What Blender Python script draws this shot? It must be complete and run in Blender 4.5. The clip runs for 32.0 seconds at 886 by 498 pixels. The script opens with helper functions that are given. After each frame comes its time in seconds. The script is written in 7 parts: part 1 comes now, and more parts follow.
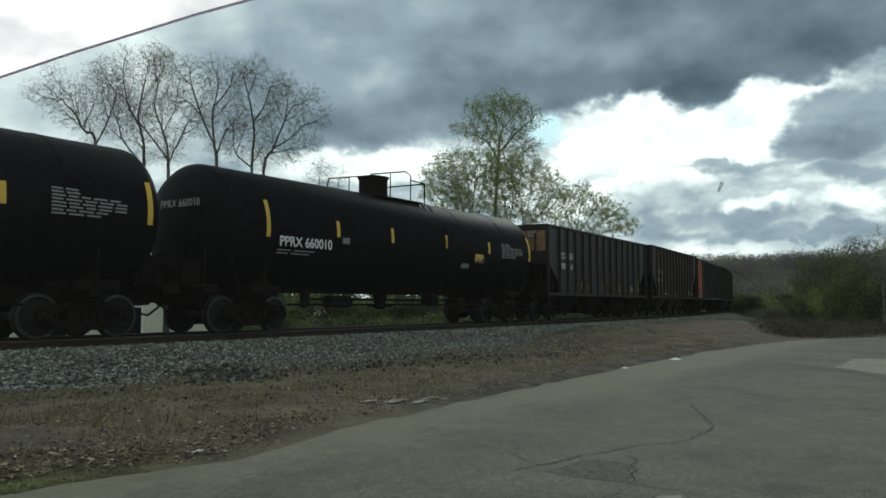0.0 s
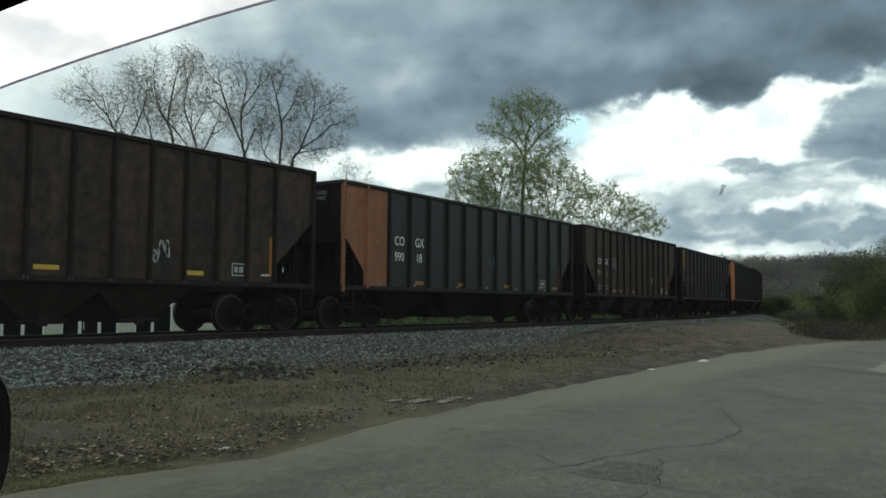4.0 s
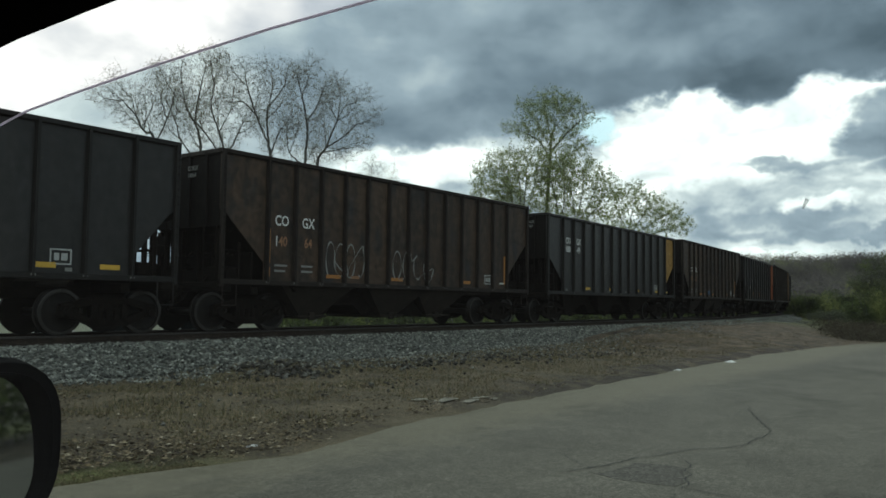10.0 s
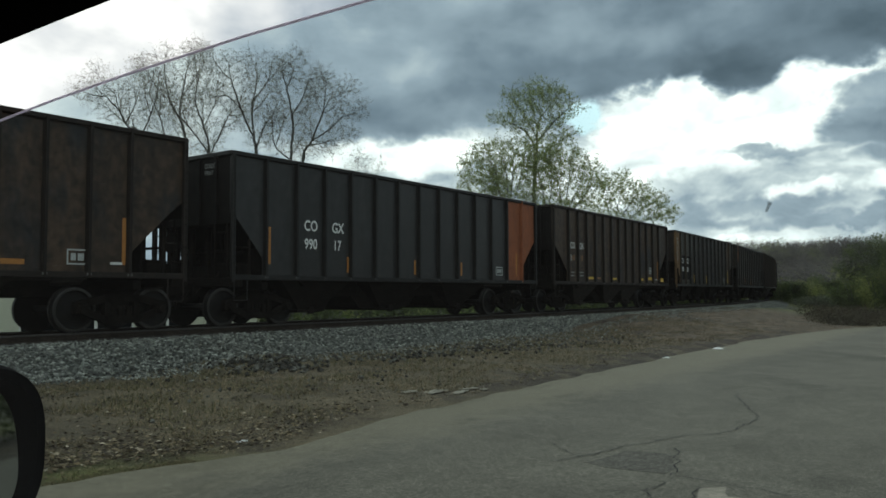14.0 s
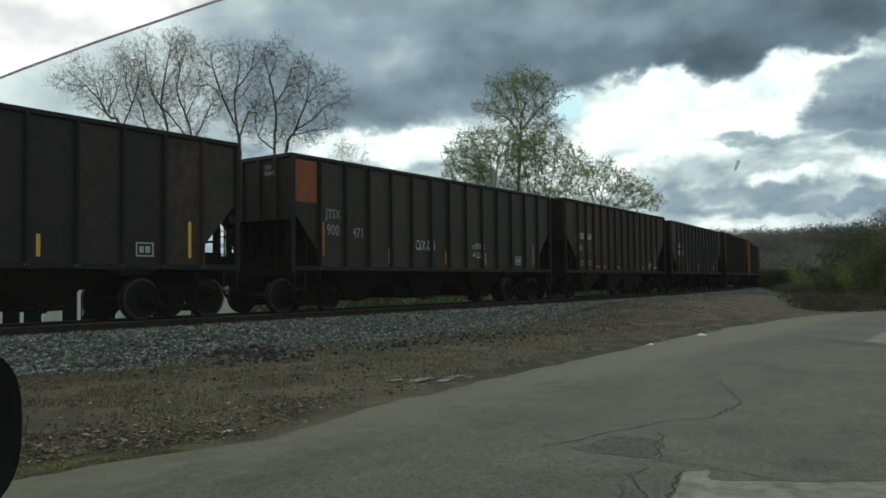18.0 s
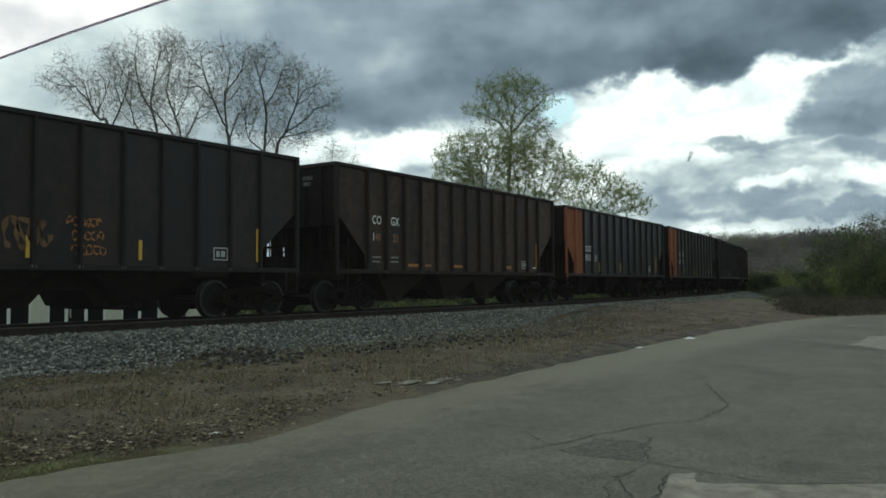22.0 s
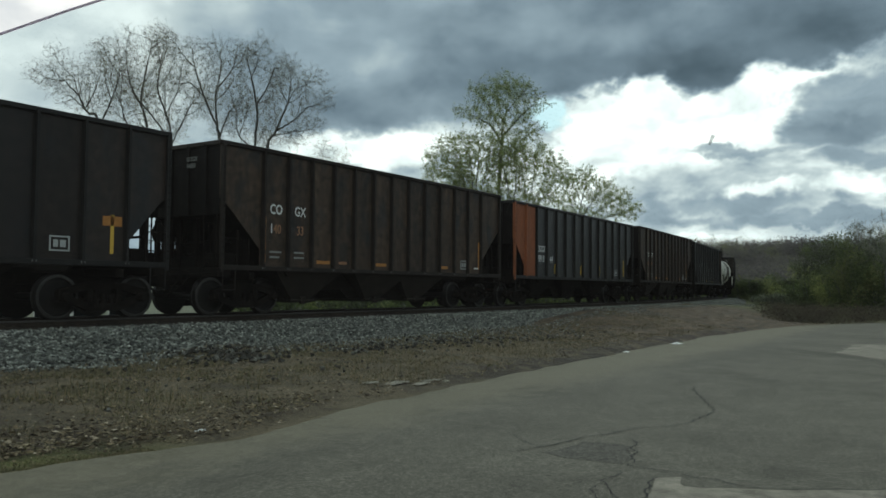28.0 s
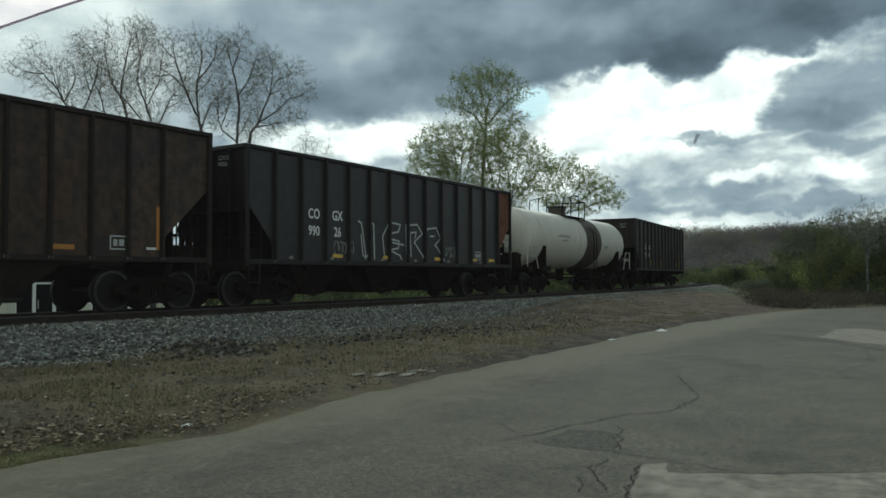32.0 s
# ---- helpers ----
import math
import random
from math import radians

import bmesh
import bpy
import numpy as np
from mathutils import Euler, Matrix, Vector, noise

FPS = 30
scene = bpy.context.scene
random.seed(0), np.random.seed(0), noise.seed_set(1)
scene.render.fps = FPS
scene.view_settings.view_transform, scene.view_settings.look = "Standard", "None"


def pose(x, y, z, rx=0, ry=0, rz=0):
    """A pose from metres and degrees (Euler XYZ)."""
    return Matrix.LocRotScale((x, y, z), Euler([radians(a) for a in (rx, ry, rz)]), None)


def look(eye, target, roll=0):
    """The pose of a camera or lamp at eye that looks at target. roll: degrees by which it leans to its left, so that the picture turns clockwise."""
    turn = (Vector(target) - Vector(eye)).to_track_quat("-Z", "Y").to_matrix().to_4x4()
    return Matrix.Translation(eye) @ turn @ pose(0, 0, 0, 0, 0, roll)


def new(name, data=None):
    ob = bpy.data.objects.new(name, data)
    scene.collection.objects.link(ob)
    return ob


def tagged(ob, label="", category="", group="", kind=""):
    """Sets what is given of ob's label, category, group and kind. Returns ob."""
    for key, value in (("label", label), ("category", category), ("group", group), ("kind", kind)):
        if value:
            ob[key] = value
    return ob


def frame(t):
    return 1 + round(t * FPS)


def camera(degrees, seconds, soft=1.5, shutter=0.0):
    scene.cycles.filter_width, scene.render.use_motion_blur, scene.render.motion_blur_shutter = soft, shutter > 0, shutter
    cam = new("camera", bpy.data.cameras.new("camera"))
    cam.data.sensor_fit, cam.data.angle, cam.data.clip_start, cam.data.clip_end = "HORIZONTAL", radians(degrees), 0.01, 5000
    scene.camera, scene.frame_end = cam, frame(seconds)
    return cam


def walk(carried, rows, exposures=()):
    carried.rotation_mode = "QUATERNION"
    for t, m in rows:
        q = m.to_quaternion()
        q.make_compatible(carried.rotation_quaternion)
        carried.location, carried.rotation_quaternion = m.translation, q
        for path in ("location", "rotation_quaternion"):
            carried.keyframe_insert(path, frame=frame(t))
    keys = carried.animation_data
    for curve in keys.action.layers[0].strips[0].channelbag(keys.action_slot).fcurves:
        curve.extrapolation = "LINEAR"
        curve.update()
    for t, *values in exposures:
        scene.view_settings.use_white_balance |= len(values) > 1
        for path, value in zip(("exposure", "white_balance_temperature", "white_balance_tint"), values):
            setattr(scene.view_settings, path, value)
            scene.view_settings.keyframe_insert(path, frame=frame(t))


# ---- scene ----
cam = camera(57.36, 32.0, soft=1.6)
ROWS = [
    (0, pose(0.011, -0.007, 0.769, 93.79, -0.23, -56.47)),
    (0.5, pose(0.012, -0.006, 0.769, 93.84, -0.20, -56.49)),
    (1, pose(0.012, -0.007, 0.771, 93.95, -0.25, -56.19)),
    (1.5, pose(0.016, -0.010, 0.772, 94.17, -0.29, -55.82)),
    (2, pose(0.016, -0.014, 0.773, 94.23, -0.03, -55.56)),
    (2.5, pose(0.015, -0.019, 0.773, 94.13, 0.04, -55.38)),
    (3, pose(0.017, -0.014, 0.775, 94.22, -0.25, -55.00)),
    (3.5, pose(0.017, -0.020, 0.773, 94.00, -0.41, -54.79)),
    (5.5, pose(0.015, -0.017, 0.766, 93.43, -0.83, -54.26)),
    (6, pose(0.015, -0.025, 0.767, 93.36, -0.85, -54.32)),
    (6.5, pose(0.015, -0.021, 0.769, 93.53, -0.84, -54.38)),
    (7, pose(0.015, -0.019, 0.772, 93.66, -0.80, -54.27)),
    (7.5, pose(0.014, -0.018, 0.768, 93.66, -0.76, -54.11)),
    (8, pose(0.011, -0.020, 0.763, 93.45, -0.60, -54.01)),
    (8.5, pose(0.012, -0.014, 0.766, 93.35, -0.65, -54.08)),
    (9, pose(0.010, -0.007, 0.768, 93.43, -0.72, -53.92)),
    (9.5, pose(0.005, 0.002, 0.774, 93.47, -0.79, -53.29)),
    (10, pose(0.004, 0.004, 0.778, 93.67, -0.77, -52.93)),
    (10.5, pose(-0.004, 0.008, 0.779, 93.47, -0.65, -52.71)),
    (11, pose(0.001, 0.006, 0.774, 93.14, -0.46, -52.70)),
    (11.5, pose(-0.001, 0.000, 0.766, 92.92, -0.31, -52.85)),
    (12, pose(-0.005, -0.005, 0.763, 92.75, 0.02, -52.85)),
    (12.5, pose(-0.003, 0.005, 0.773, 92.44, 0.07, -53.04)),
    (13, pose(-0.001, 0.002, 0.790, 92.79, 0.17, -53.07)),
    (13.5, pose(0.004, -0.003, 0.788, 92.75, 0.21, -53.54)),
    (14, pose(0.004, -0.007, 0.786, 93.07, 0.17, -53.72)),
    (14.5, pose(0.003, -0.005, 0.785, 93.17, -0.13, -53.76)),
    (16.5, pose(0.009, -0.023, 0.777, 91.57, 1.11, -54.46)),
    (17, pose(0.016, -0.026, 0.775, 91.72, 1.01, -54.76)),
    (17.5, pose(0.013, -0.018, 0.773, 92.07, 0.81, -54.91)),
    (18, pose(0.010, -0.012, 0.771, 92.31, 0.59, -54.76)),
    (18.5, pose(0.010, -0.011, 0.769, 92.68, 0.42, -54.60)),
    (19, pose(0.012, -0.019, 0.766, 92.48, 0.39, -54.44)),
    (19.5, pose(0.013, -0.030, 0.765, 92.31, 0.53, -54.77)),
    (20, pose(0.015, -0.020, 0.765, 92.28, 0.81, -54.90)),
    (20.5, pose(0.012, -0.018, 0.765, 92.42, 0.75, -54.95)),
    (21, pose(0.017, -0.024, 0.764, 92.55, 0.58, -55.08)),
    (21.5, pose(0.013, -0.025, 0.763, 92.66, 0.35, -55.33)),
    (22, pose(0.015, -0.029, 0.763, 92.52, 0.40, -55.46)),
    (22.5, pose(0.016, -0.025, 0.762, 92.41, 0.26, -55.68)),
    (23, pose(0.012, -0.019, 0.762, 92.53, 0.26, -55.60)),
    (23.5, pose(0.014, -0.023, 0.761, 92.40, 0.38, -55.65)),
    (24, pose(0.013, -0.022, 0.760, 92.38, 0.54, -55.77)),
    (24.5, pose(0.014, -0.017, 0.759, 92.73, 0.47, -55.79)),
    (25, pose(0.016, -0.025, 0.758, 92.87, 0.14, -55.94)),
    (25.5, pose(0.014, -0.024, 0.758, 93.03, 0.00, -56.24)),
    (27.5, pose(0.014, -0.016, 0.753, 92.96, -0.58, -56.22)),
    (28, pose(0.013, -0.013, 0.752, 92.64, -0.58, -56.29)),
    (28.5, pose(0.009, -0.016, 0.752, 92.51, -0.52, -56.47)),
    (29, pose(0.011, -0.008, 0.753, 92.38, -0.56, -56.38)),
    (29.5, pose(0.013, -0.011, 0.754, 92.36, -0.55, -56.41)),
    (30, pose(0.011, -0.011, 0.755, 92.18, -0.33, -56.67)),
    (30.5, pose(0.014, -0.015, 0.755, 92.13, -0.26, -56.93)),
    (31, pose(0.012, -0.014, 0.756, 92.06, -0.22, -57.16)),
    (31.5, pose(0.012, -0.018, 0.757, 91.88, -0.01, -57.23)),
    (32, pose(0.012, -0.012, 0.758, 91.95, 0.17, -57.34)),
]
walk(cam, ROWS, [(0, 0.30), (14, 0.28), (18, 0.24), (32, 0.23)])

# ---- light: broken cloud with the sun behind it, low over the far end of the track ----
SUN_HEADING, SUN_ELEV = 70.0, 24.0        # degrees from +Y towards +X, degrees up
world = bpy.data.worlds.new("sky")
scene.world = world
world.use_nodes = True


class Nodes:
    """Short hand for shader node trees."""

    def __init__(self, tree):
        self.t = tree
        tree.nodes.clear()

    def n(self, kind, operation=None, clamp=False, blend=None, ins=None):
        node = self.t.nodes.new(kind)
        if operation:
            node.operation = operation
        if clamp:
            node.use_clamp = True
        if blend:
            node.data_type, node.blend_type = "RGBA", blend
        for k, v in (ins or {}).items():
            self.put(node.inputs[k], v)
        return node

    def put(self, socket, v):
        if isinstance(v, bpy.types.NodeSocket):
            self.t.links.new(v, socket)
        else:
            socket.default_value = v

    def m(self, op, a, b=0.0, c=0.0, clamp=False):
        node = self.n("ShaderNodeMath", op, clamp)
        for i, v in enumerate((a, b, c)):
            self.put(node.inputs[i], v)
        return node.outputs[0]

    def noise(self, vec, scale, detail=4.0, rough=0.55, distortion=0.0):
        return self.n("ShaderNodeTexNoise", ins={"Vector": vec, "Scale": scale, "Detail": detail, "Roughness": rough,
                                                 "Distortion": distortion}).outputs["Fac"]

    def ramp(self, fac, stops, mode="LINEAR"):
        node = self.n("ShaderNodeValToRGB", ins={"Fac": fac})
        cr = node.color_ramp
        cr.interpolation = mode
        while len(cr.elements) < len(stops):
            cr.elements.new(0.5)
        for e, (p, c) in zip(cr.elements, stops):
            e.position = p
            e.color = (*c, 1) if isinstance(c, tuple) else (c, c, c, 1)
        return node.outputs["Color"]

    def mix(self, fac, a, b, mode="MIX"):
        node = self.n("ShaderNodeMix", blend=mode)
        self.put(node.inputs[0], fac)
        self.put(node.inputs[6], a if isinstance(a, bpy.types.NodeSocket) else (*a, 1))
        self.put(node.inputs[7], b if isinstance(b, bpy.types.NodeSocket) else (*b, 1))
        return node.outputs[2]

    def vec(self, x, y, z):
        return self.n("ShaderNodeCombineXYZ", ins={"X": x, "Y": y, "Z": z}).outputs[0]


def build_sky():
    w = Nodes(world.node_tree)
    d = w.n("ShaderNodeTexCoord").outputs["Generated"]
    sep = w.n("ShaderNodeSeparateXYZ", ins={"Vector": d})
    x, y, z = sep.outputs
    deg = 57.29578
    el = w.m("MULTIPLY", w.m("ARCSINE", z), deg)
    az = w.m("MULTIPLY", w.m("ARCTAN2", x, y), deg)
    # cloud edges are read through a warp, so that they come out ragged
    flat = w.vec(w.m("MULTIPLY", az, 0.1), w.m("MULTIPLY", el, 0.14), 3.7)
    az2 = w.m("ADD", az, w.m("MULTIPLY", w.m("SUBTRACT", w.noise(flat, 3.4, 6, 0.6), 0.5), 4.6))
    el2 = w.m("ADD", el, w.m("MULTIPLY", w.m("SUBTRACT", w.noise(w.vec(w.m("MULTIPLY", az, 0.1), w.m("MULTIPLY", el, 0.13), 11.2), 3.6, 7, 0.6), 0.5), 3.0))
    puff = w.m("SUBTRACT", w.noise(w.vec(w.m("MULTIPLY", az, 0.1), w.m("MULTIPLY", el, 0.17), 0.0), 2.6, 6, 0.52, 0.35), 0.5)
    billow = w.m("SUBTRACT", w.noise(w.vec(w.m("MULTIPLY", az, 0.1), w.m("MULTIPLY", el, 0.15), 8.4), 2.1, 4, 0.45, 0.2), 0.5)
    broad = w.m("SUBTRACT", w.noise(w.vec(w.m("MULTIPLY", az, 0.06), w.m("MULTIPLY", el, 0.11), 5.0), 1.9, 4, 0.5), 0.5)

    def ease(x_, a, b):
        """0 at a, 1 at b, smooth between."""
        node = w.n("ShaderNodeMapRange", ins={0: x_, 1: a, 2: b, 3: 0.0, 4: 1.0})
        node.interpolation_type = "SMOOTHSTEP"
        return node.outputs[0]

    def oval(a0, wa, e0, we, soft=1.0, tilt=0.0):
        """A patch with a soft ragged rim: 1 inside, 0 outside."""
        da = w.m("DIVIDE", w.m("SUBTRACT", az2, a0), wa)
        de = w.m("DIVIDE", w.m("SUBTRACT", w.m("SUBTRACT", el2, e0), w.m("MULTIPLY", w.m("SUBTRACT", az2, a0), tilt)), we)
        r = w.m("SQRT", w.m("ADD", w.m("MULTIPLY", da, da), w.m("MULTIPLY", de, de)))
        return ease(w.m("ADD", r, w.m("MULTIPLY", puff, 0.5)), 1.0 + soft * 0.5, 1.0 - soft * 0.5)

    def lerp(a, b, f):
        return w.m("ADD", a, w.m("MULTIPLY", w.m("SUBTRACT", b, a), f))

    # below the shelf: light broken cloud, brightest in front of the hidden sun
    low = w.m("ADD", 0.67, w.m("ADD", w.m("MULTIPLY", puff, 0.95), w.m("MULTIPLY", broad, 0.35)))
    low = w.m("ADD", low, w.m("MULTIPLY", ease(el, 4.6, 3.0), 0.14))
    bright = w.m("ADD", 0.95, w.m("MULTIPLY", puff, 0.75))
    for spot in BREAKS:
        low = lerp(low, bright, oval(*spot))
    for a0, wa, e0, we, soft, tilt, tone in GREYS:
        low = lerp(low, w.m("ADD", tone, w.m("MULTIPLY", puff, 0.45)), oval(a0, wa, e0, we, soft, tilt))
    # the dark shelf of cloud, paler round to the side
    shelf = w.m("ADD", 0.335, w.m("ADD", w.m("MULTIPLY", puff, 0.10), w.m("ADD", w.m("MULTIPLY", billow, 0.42), w.m("MULTIPLY", broad, 0.32))))
    shelf = w.m("ADD", shelf, w.m("MULTIPLY", ease(el, 15.5, 19.0), 0.05))
    shelf = w.m("ADD", shelf, w.m("MULTIPLY", ease(az, 72.0, 60.0), 0.06))
    shelf = w.m("ADD", shelf, w.m("MULTIPLY", ease(az, 62.0, 46.0), 0.13))
    shelf = w.m("ADD", shelf, w.m("MULTIPLY", ease(az, 46.0, 35.0), 0.22))
    for a0, wa, e0, we, soft, tilt, more in SHADES:
        shelf = w.m("ADD", shelf, w.m("MULTIPLY", oval(a0, wa, e0, we, soft, tilt), more))
    foot = w.ramp(w.m("DIVIDE", w.m("SUBTRACT", az2, 30.0), 65.0), [((a_ - 30.0) / 65.0, e_ / 25.0) for a_, e_ in SHELF_FOOT])
    line = w.m("MULTIPLY", w.n("ShaderNodeSeparateColor", ins={0: foot}).outputs[0], 25.0)
    over = ease(w.m("SUBTRACT", el2, line), -0.45, 0.65)
    v = lerp(low, shelf, over)
    cloud = w.ramp(v, [(0.0, (0.045, 0.061, 0.077)), (0.2, (0.10, 0.133, 0.162)), (0.38, (0.205, 0.253, 0.30)),
                       (0.55, (0.365, 0.424, 0.475)), (0.72, (0.69, 0.72, 0.72)), (0.88, (1.10, 1.10, 1.05)), (1.0, (1.5, 1.47, 1.38))])
    sky = w.n("ShaderNodeTexSky")
    sky.sky_type, sky.sun_disc = "NISHITA", False
    sky.sun_elevation, sky.sun_rotation = radians(SUN_ELEV), radians(SUN_HEADING)
    sky.dust_density, sky.ozone_density = 1.5, 1.5
    clear = w.mix(1.0, sky.outputs[0], (0.028, 0.040, 0.050), "MULTIPLY")
    col = w.mix(oval(63.9, 0.9, 12.1, 1.1, 0.7), cloud, clear)
    bg = w.n("ShaderNodeBackground", ins={"Color": col, "Strength": 1.0})
    out = w.n("ShaderNodeOutputWorld")
    w.t.links.new(bg.outputs[0], out.inputs[0])


# heading, half width, elevation, half height (degrees), softness of the rim, tilt
BREAKS = [
    (67.6, 3.4, 10.6, 2.9, 0.45, 0.0),      # the wide bright break in front of the sun
    (72.6, 4.6, 10.9, 2.9, 0.5, 0.0),
    (70.5, 1.5, 13.4, 1.0, 0.5, 0.0),
    (77.8, 2.8, 12.4, 2.6, 0.5, 0.1),
    (80.4, 2.2, 13.7, 0.9, 0.5, 0.1),
    (64.5, 4.0, 7.8, 2.2, 0.6, 0.0),
    (51.5, 6.0, 9.6, 1.4, 0.6, 0.05),       # bright strip low behind the trees
    (74.2, 1.6, 3.3, 0.5, 0.8, 0.0),
    (78.0, 2.2, 6.6, 0.6, 0.9, 0.0),
    (83.4, 2.0, 6.8, 0.7, 0.9, 0.0),
]
GREYS = [   # the same, and the tone
    (84.0, 4.6, 12.0, 2.0, 0.5, 0.0, 0.52),
    (82.0, 2.8, 10.2, 1.2, 0.5, 0.0, 0.49),
    (77.0, 3.6, 9.2, 0.35, 0.8, 0.0, 0.58),
    (76.0, 5.0, 5.8, 0.6, 0.9, 0.0, 0.55),
    (84.5, 4.5, 8.3, 0.5, 0.9, 0.0, 0.54),
    (80.0, 9.0, 4.7, 0.5, 0.9, 0.0, 0.53),
    (27.0, 15.0, 2.6, 2.8, 0.9, 0.0, 0.50),
]
SHADES = [  # darker and lighter reaches of the shelf: the same, and how much is added
    (74.5, 4.5, 15.0, 1.6, 1.0, 0.0, -0.04),
    (84.0, 6.0, 17.6, 2.0, 1.0, 0.0, -0.05),
    (68.0, 7.0, 18.0, 1.6, 1.0, 0.0, 0.06),
    (49.0, 4.0, 16.0, 1.8, 1.0, 0.0, 0.08),
    (58.0, 4.0, 13.8, 1.0, 1.0, 0.0, -0.06),
]
# heading and elevation of the shelf's lower edge
SHELF_FOOT = [(30, 9.5), (46, 10.3), (50.6, 11.0), (56, 11.4), (60, 12.0), (63, 13.2), (68.4, 13.3), (69.6, 14.2), (71.3, 14.2), (72.2, 13.3), (74.6, 13.0),
              (76, 13.3), (77, 13.9), (78.4, 14.6), (80, 14.6), (82.4, 14.4), (83.6, 14.9), (95, 15.5)]
build_sky()

sun = new("sun", bpy.data.lights.new("sun", "SUN"))
sun.data.energy, sun.data.angle, sun.data.color = 0.6, radians(16), (1.0, 0.95, 0.87)
sh, se = radians(SUN_HEADING), radians(SUN_ELEV)
sun.matrix_world = look((60 * math.sin(sh), 60 * math.cos(sh), 60 * math.tan(se)), (0, 0, 0))

# ---- materials ----
MATS = {}


def material(name, build):
    """build(nodes, principled) fills in a Principled material; made once per name."""
    if name not in MATS:
        mt = bpy.data.materials.new(name)
        mt.use_nodes = True
        w = Nodes(mt.node_tree)
        b = w.n("ShaderNodeBsdfPrincipled")
        out = w.n("ShaderNodeOutputMaterial")
        w.t.links.new(b.outputs[0], out.inputs[0])
        build(w, b)
        MATS[name] = mt
    return MATS[name]


def bump(w, b, height, strength, distance):
    node = w.n("ShaderNodeBump", ins={"Height": height, "Strength": strength, "Distance": distance})
    w.t.links.new(node.outputs[0], b.inputs["Normal"])


def worn(name, base, dirt, rough=0.55, metal=0.0, grain=14.0, stain=1.2, amount=0.5, streak=True, lift=0.004, sheen=0.22, patch=None, tone=0.0, hue=None, mottle=1.0):
    """Paint or bare metal with grime at two scales and run-down streaks."""

    def build(w, b):
        o = w.n("ShaderNodeTexCoord").outputs["Object"]
        info = w.n("ShaderNodeObjectInfo").outputs["Random"]
        off = w.n("ShaderNodeVectorMath", operation="ADD", ins={0: o, 1: w.vec(w.m("MULTIPLY", info, 37.0), 0.0, w.m("MULTIPLY", info, 11.0))}).outputs[0]
        stretch = w.n("ShaderNodeMapping", ins={"Vector": off, "Scale": (2.2, 2.2, 0.35) if streak else (1, 1, 1)}).outputs[0]
        a = w.noise(stretch, stain, 5, 0.6)
        g = w.noise(off, grain, 4, 0.6)
        f = w.m("MULTIPLY", w.m("SMOOTH_MIN", 1.0, w.m("MULTIPLY", w.m("SUBTRACT", w.m("ADD", w.m("MULTIPLY", a, 0.75), w.m("MULTIPLY", g, 0.35)), 0.38), 2.4), 0.1), amount, clamp=True)
        col = w.mix(f, base, dirt)
        if patch:      # broad worn patches of another tone
            q = w.noise(w.n("ShaderNodeMapping", ins={"Vector": off, "Scale": (1.1, 1.1, 0.5)}).outputs[0], 1.7, 4, 0.6)
            col = w.mix(w.m("MULTIPLY", w.m("SUBTRACT", q, 0.50, clamp=True), 5.0, clamp=True), col, patch)
        blotch = w.ramp(w.noise(off, 4.2, 6, 0.72), [(0.34, 1 - 0.38 * mottle), (0.5, 1.0), (0.68, 1 + 0.45 * mottle)])
        col = w.mix(1.0, col, blotch, "MULTIPLY")
        if hue:        # some sheets lean to another tint
            col = w.mix(w.m("MULTIPLY", w.m("SUBTRACT", w.m("FRACT", w.m("MULTIPLY", info, 7.3)), 0.5, clamp=True), 1.1, clamp=True), col, hue)
        if tone:
            col = w.mix(1.0, col, w.ramp(info, [(0.0, 1 - tone), (1.0, 1 + tone)]), "MULTIPLY")
        shade = w.ramp(g, [(0.25, 0.78), (0.75, 1.15)])
        w.put(b.inputs["Base Color"], w.mix(1.0, col, shade, "MULTIPLY"))
        w.put(b.inputs["Roughness"], w.m("ADD", rough - 0.1, w.m("MULTIPLY", g, 0.25), clamp=True))
        b.inputs["Metallic"].default_value = metal
        b.inputs["Specular IOR Level"].default_value = sheen
        bump(w, b, w.m("ADD", g, w.m("MULTIPLY", a, 1.5)), 0.35, lift)

    return material(name, build)


def plain(name, col, rough=0.6, metal=0.0, grain=20.0, vary=0.2, sheen=0.4):
    def build(w, b):
        o = w.n("ShaderNodeTexCoord").outputs["Object"]
        g = w.noise(o, grain, 4, 0.6)
        sh_ = w.ramp(g, [(0.2, 1.0 - vary), (0.8, 1.0 + vary)])
        w.put(b.inputs["Base Color"], w.mix(1.0, col, sh_, "MULTIPLY"))
        b.inputs["Roughness"].default_value = rough
        b.inputs["Metallic"].default_value = metal
        b.inputs["Specular IOR Level"].default_value = sheen

    return material(name, build)


BROWN = worn("weathered_brown_steel", (0.060, 0.036, 0.021), (0.013, 0.0092, 0.0075), 0.55, 0.0, stain=1.8, amount=0.92, patch=(0.017, 0.0165, 0.0175), tone=0.22, sheen=0.26, mottle=1.4)
# sooty car ends; the shade between coupled cars is in this near-black
SHADED_BLACK = worn("sooty_shaded_black", (0.0068, 0.0060, 0.0056), (0.012, 0.0095, 0.008), 0.75, sheen=0.1, mottle=1.2)
# darker than the brown sides: the unlit look of the ribs is painted in
BROWN_RIB = worn("shaded_brown_rib", (0.017, 0.012, 0.009), (0.009, 0.007, 0.006), 0.65)
BLACK = worn("black_car_paint", (0.013, 0.0128, 0.013), (0.029, 0.025, 0.022), 0.44, stain=1.8, amount=0.45, patch=(0.020, 0.020, 0.021), sheen=0.34, tone=0.22)
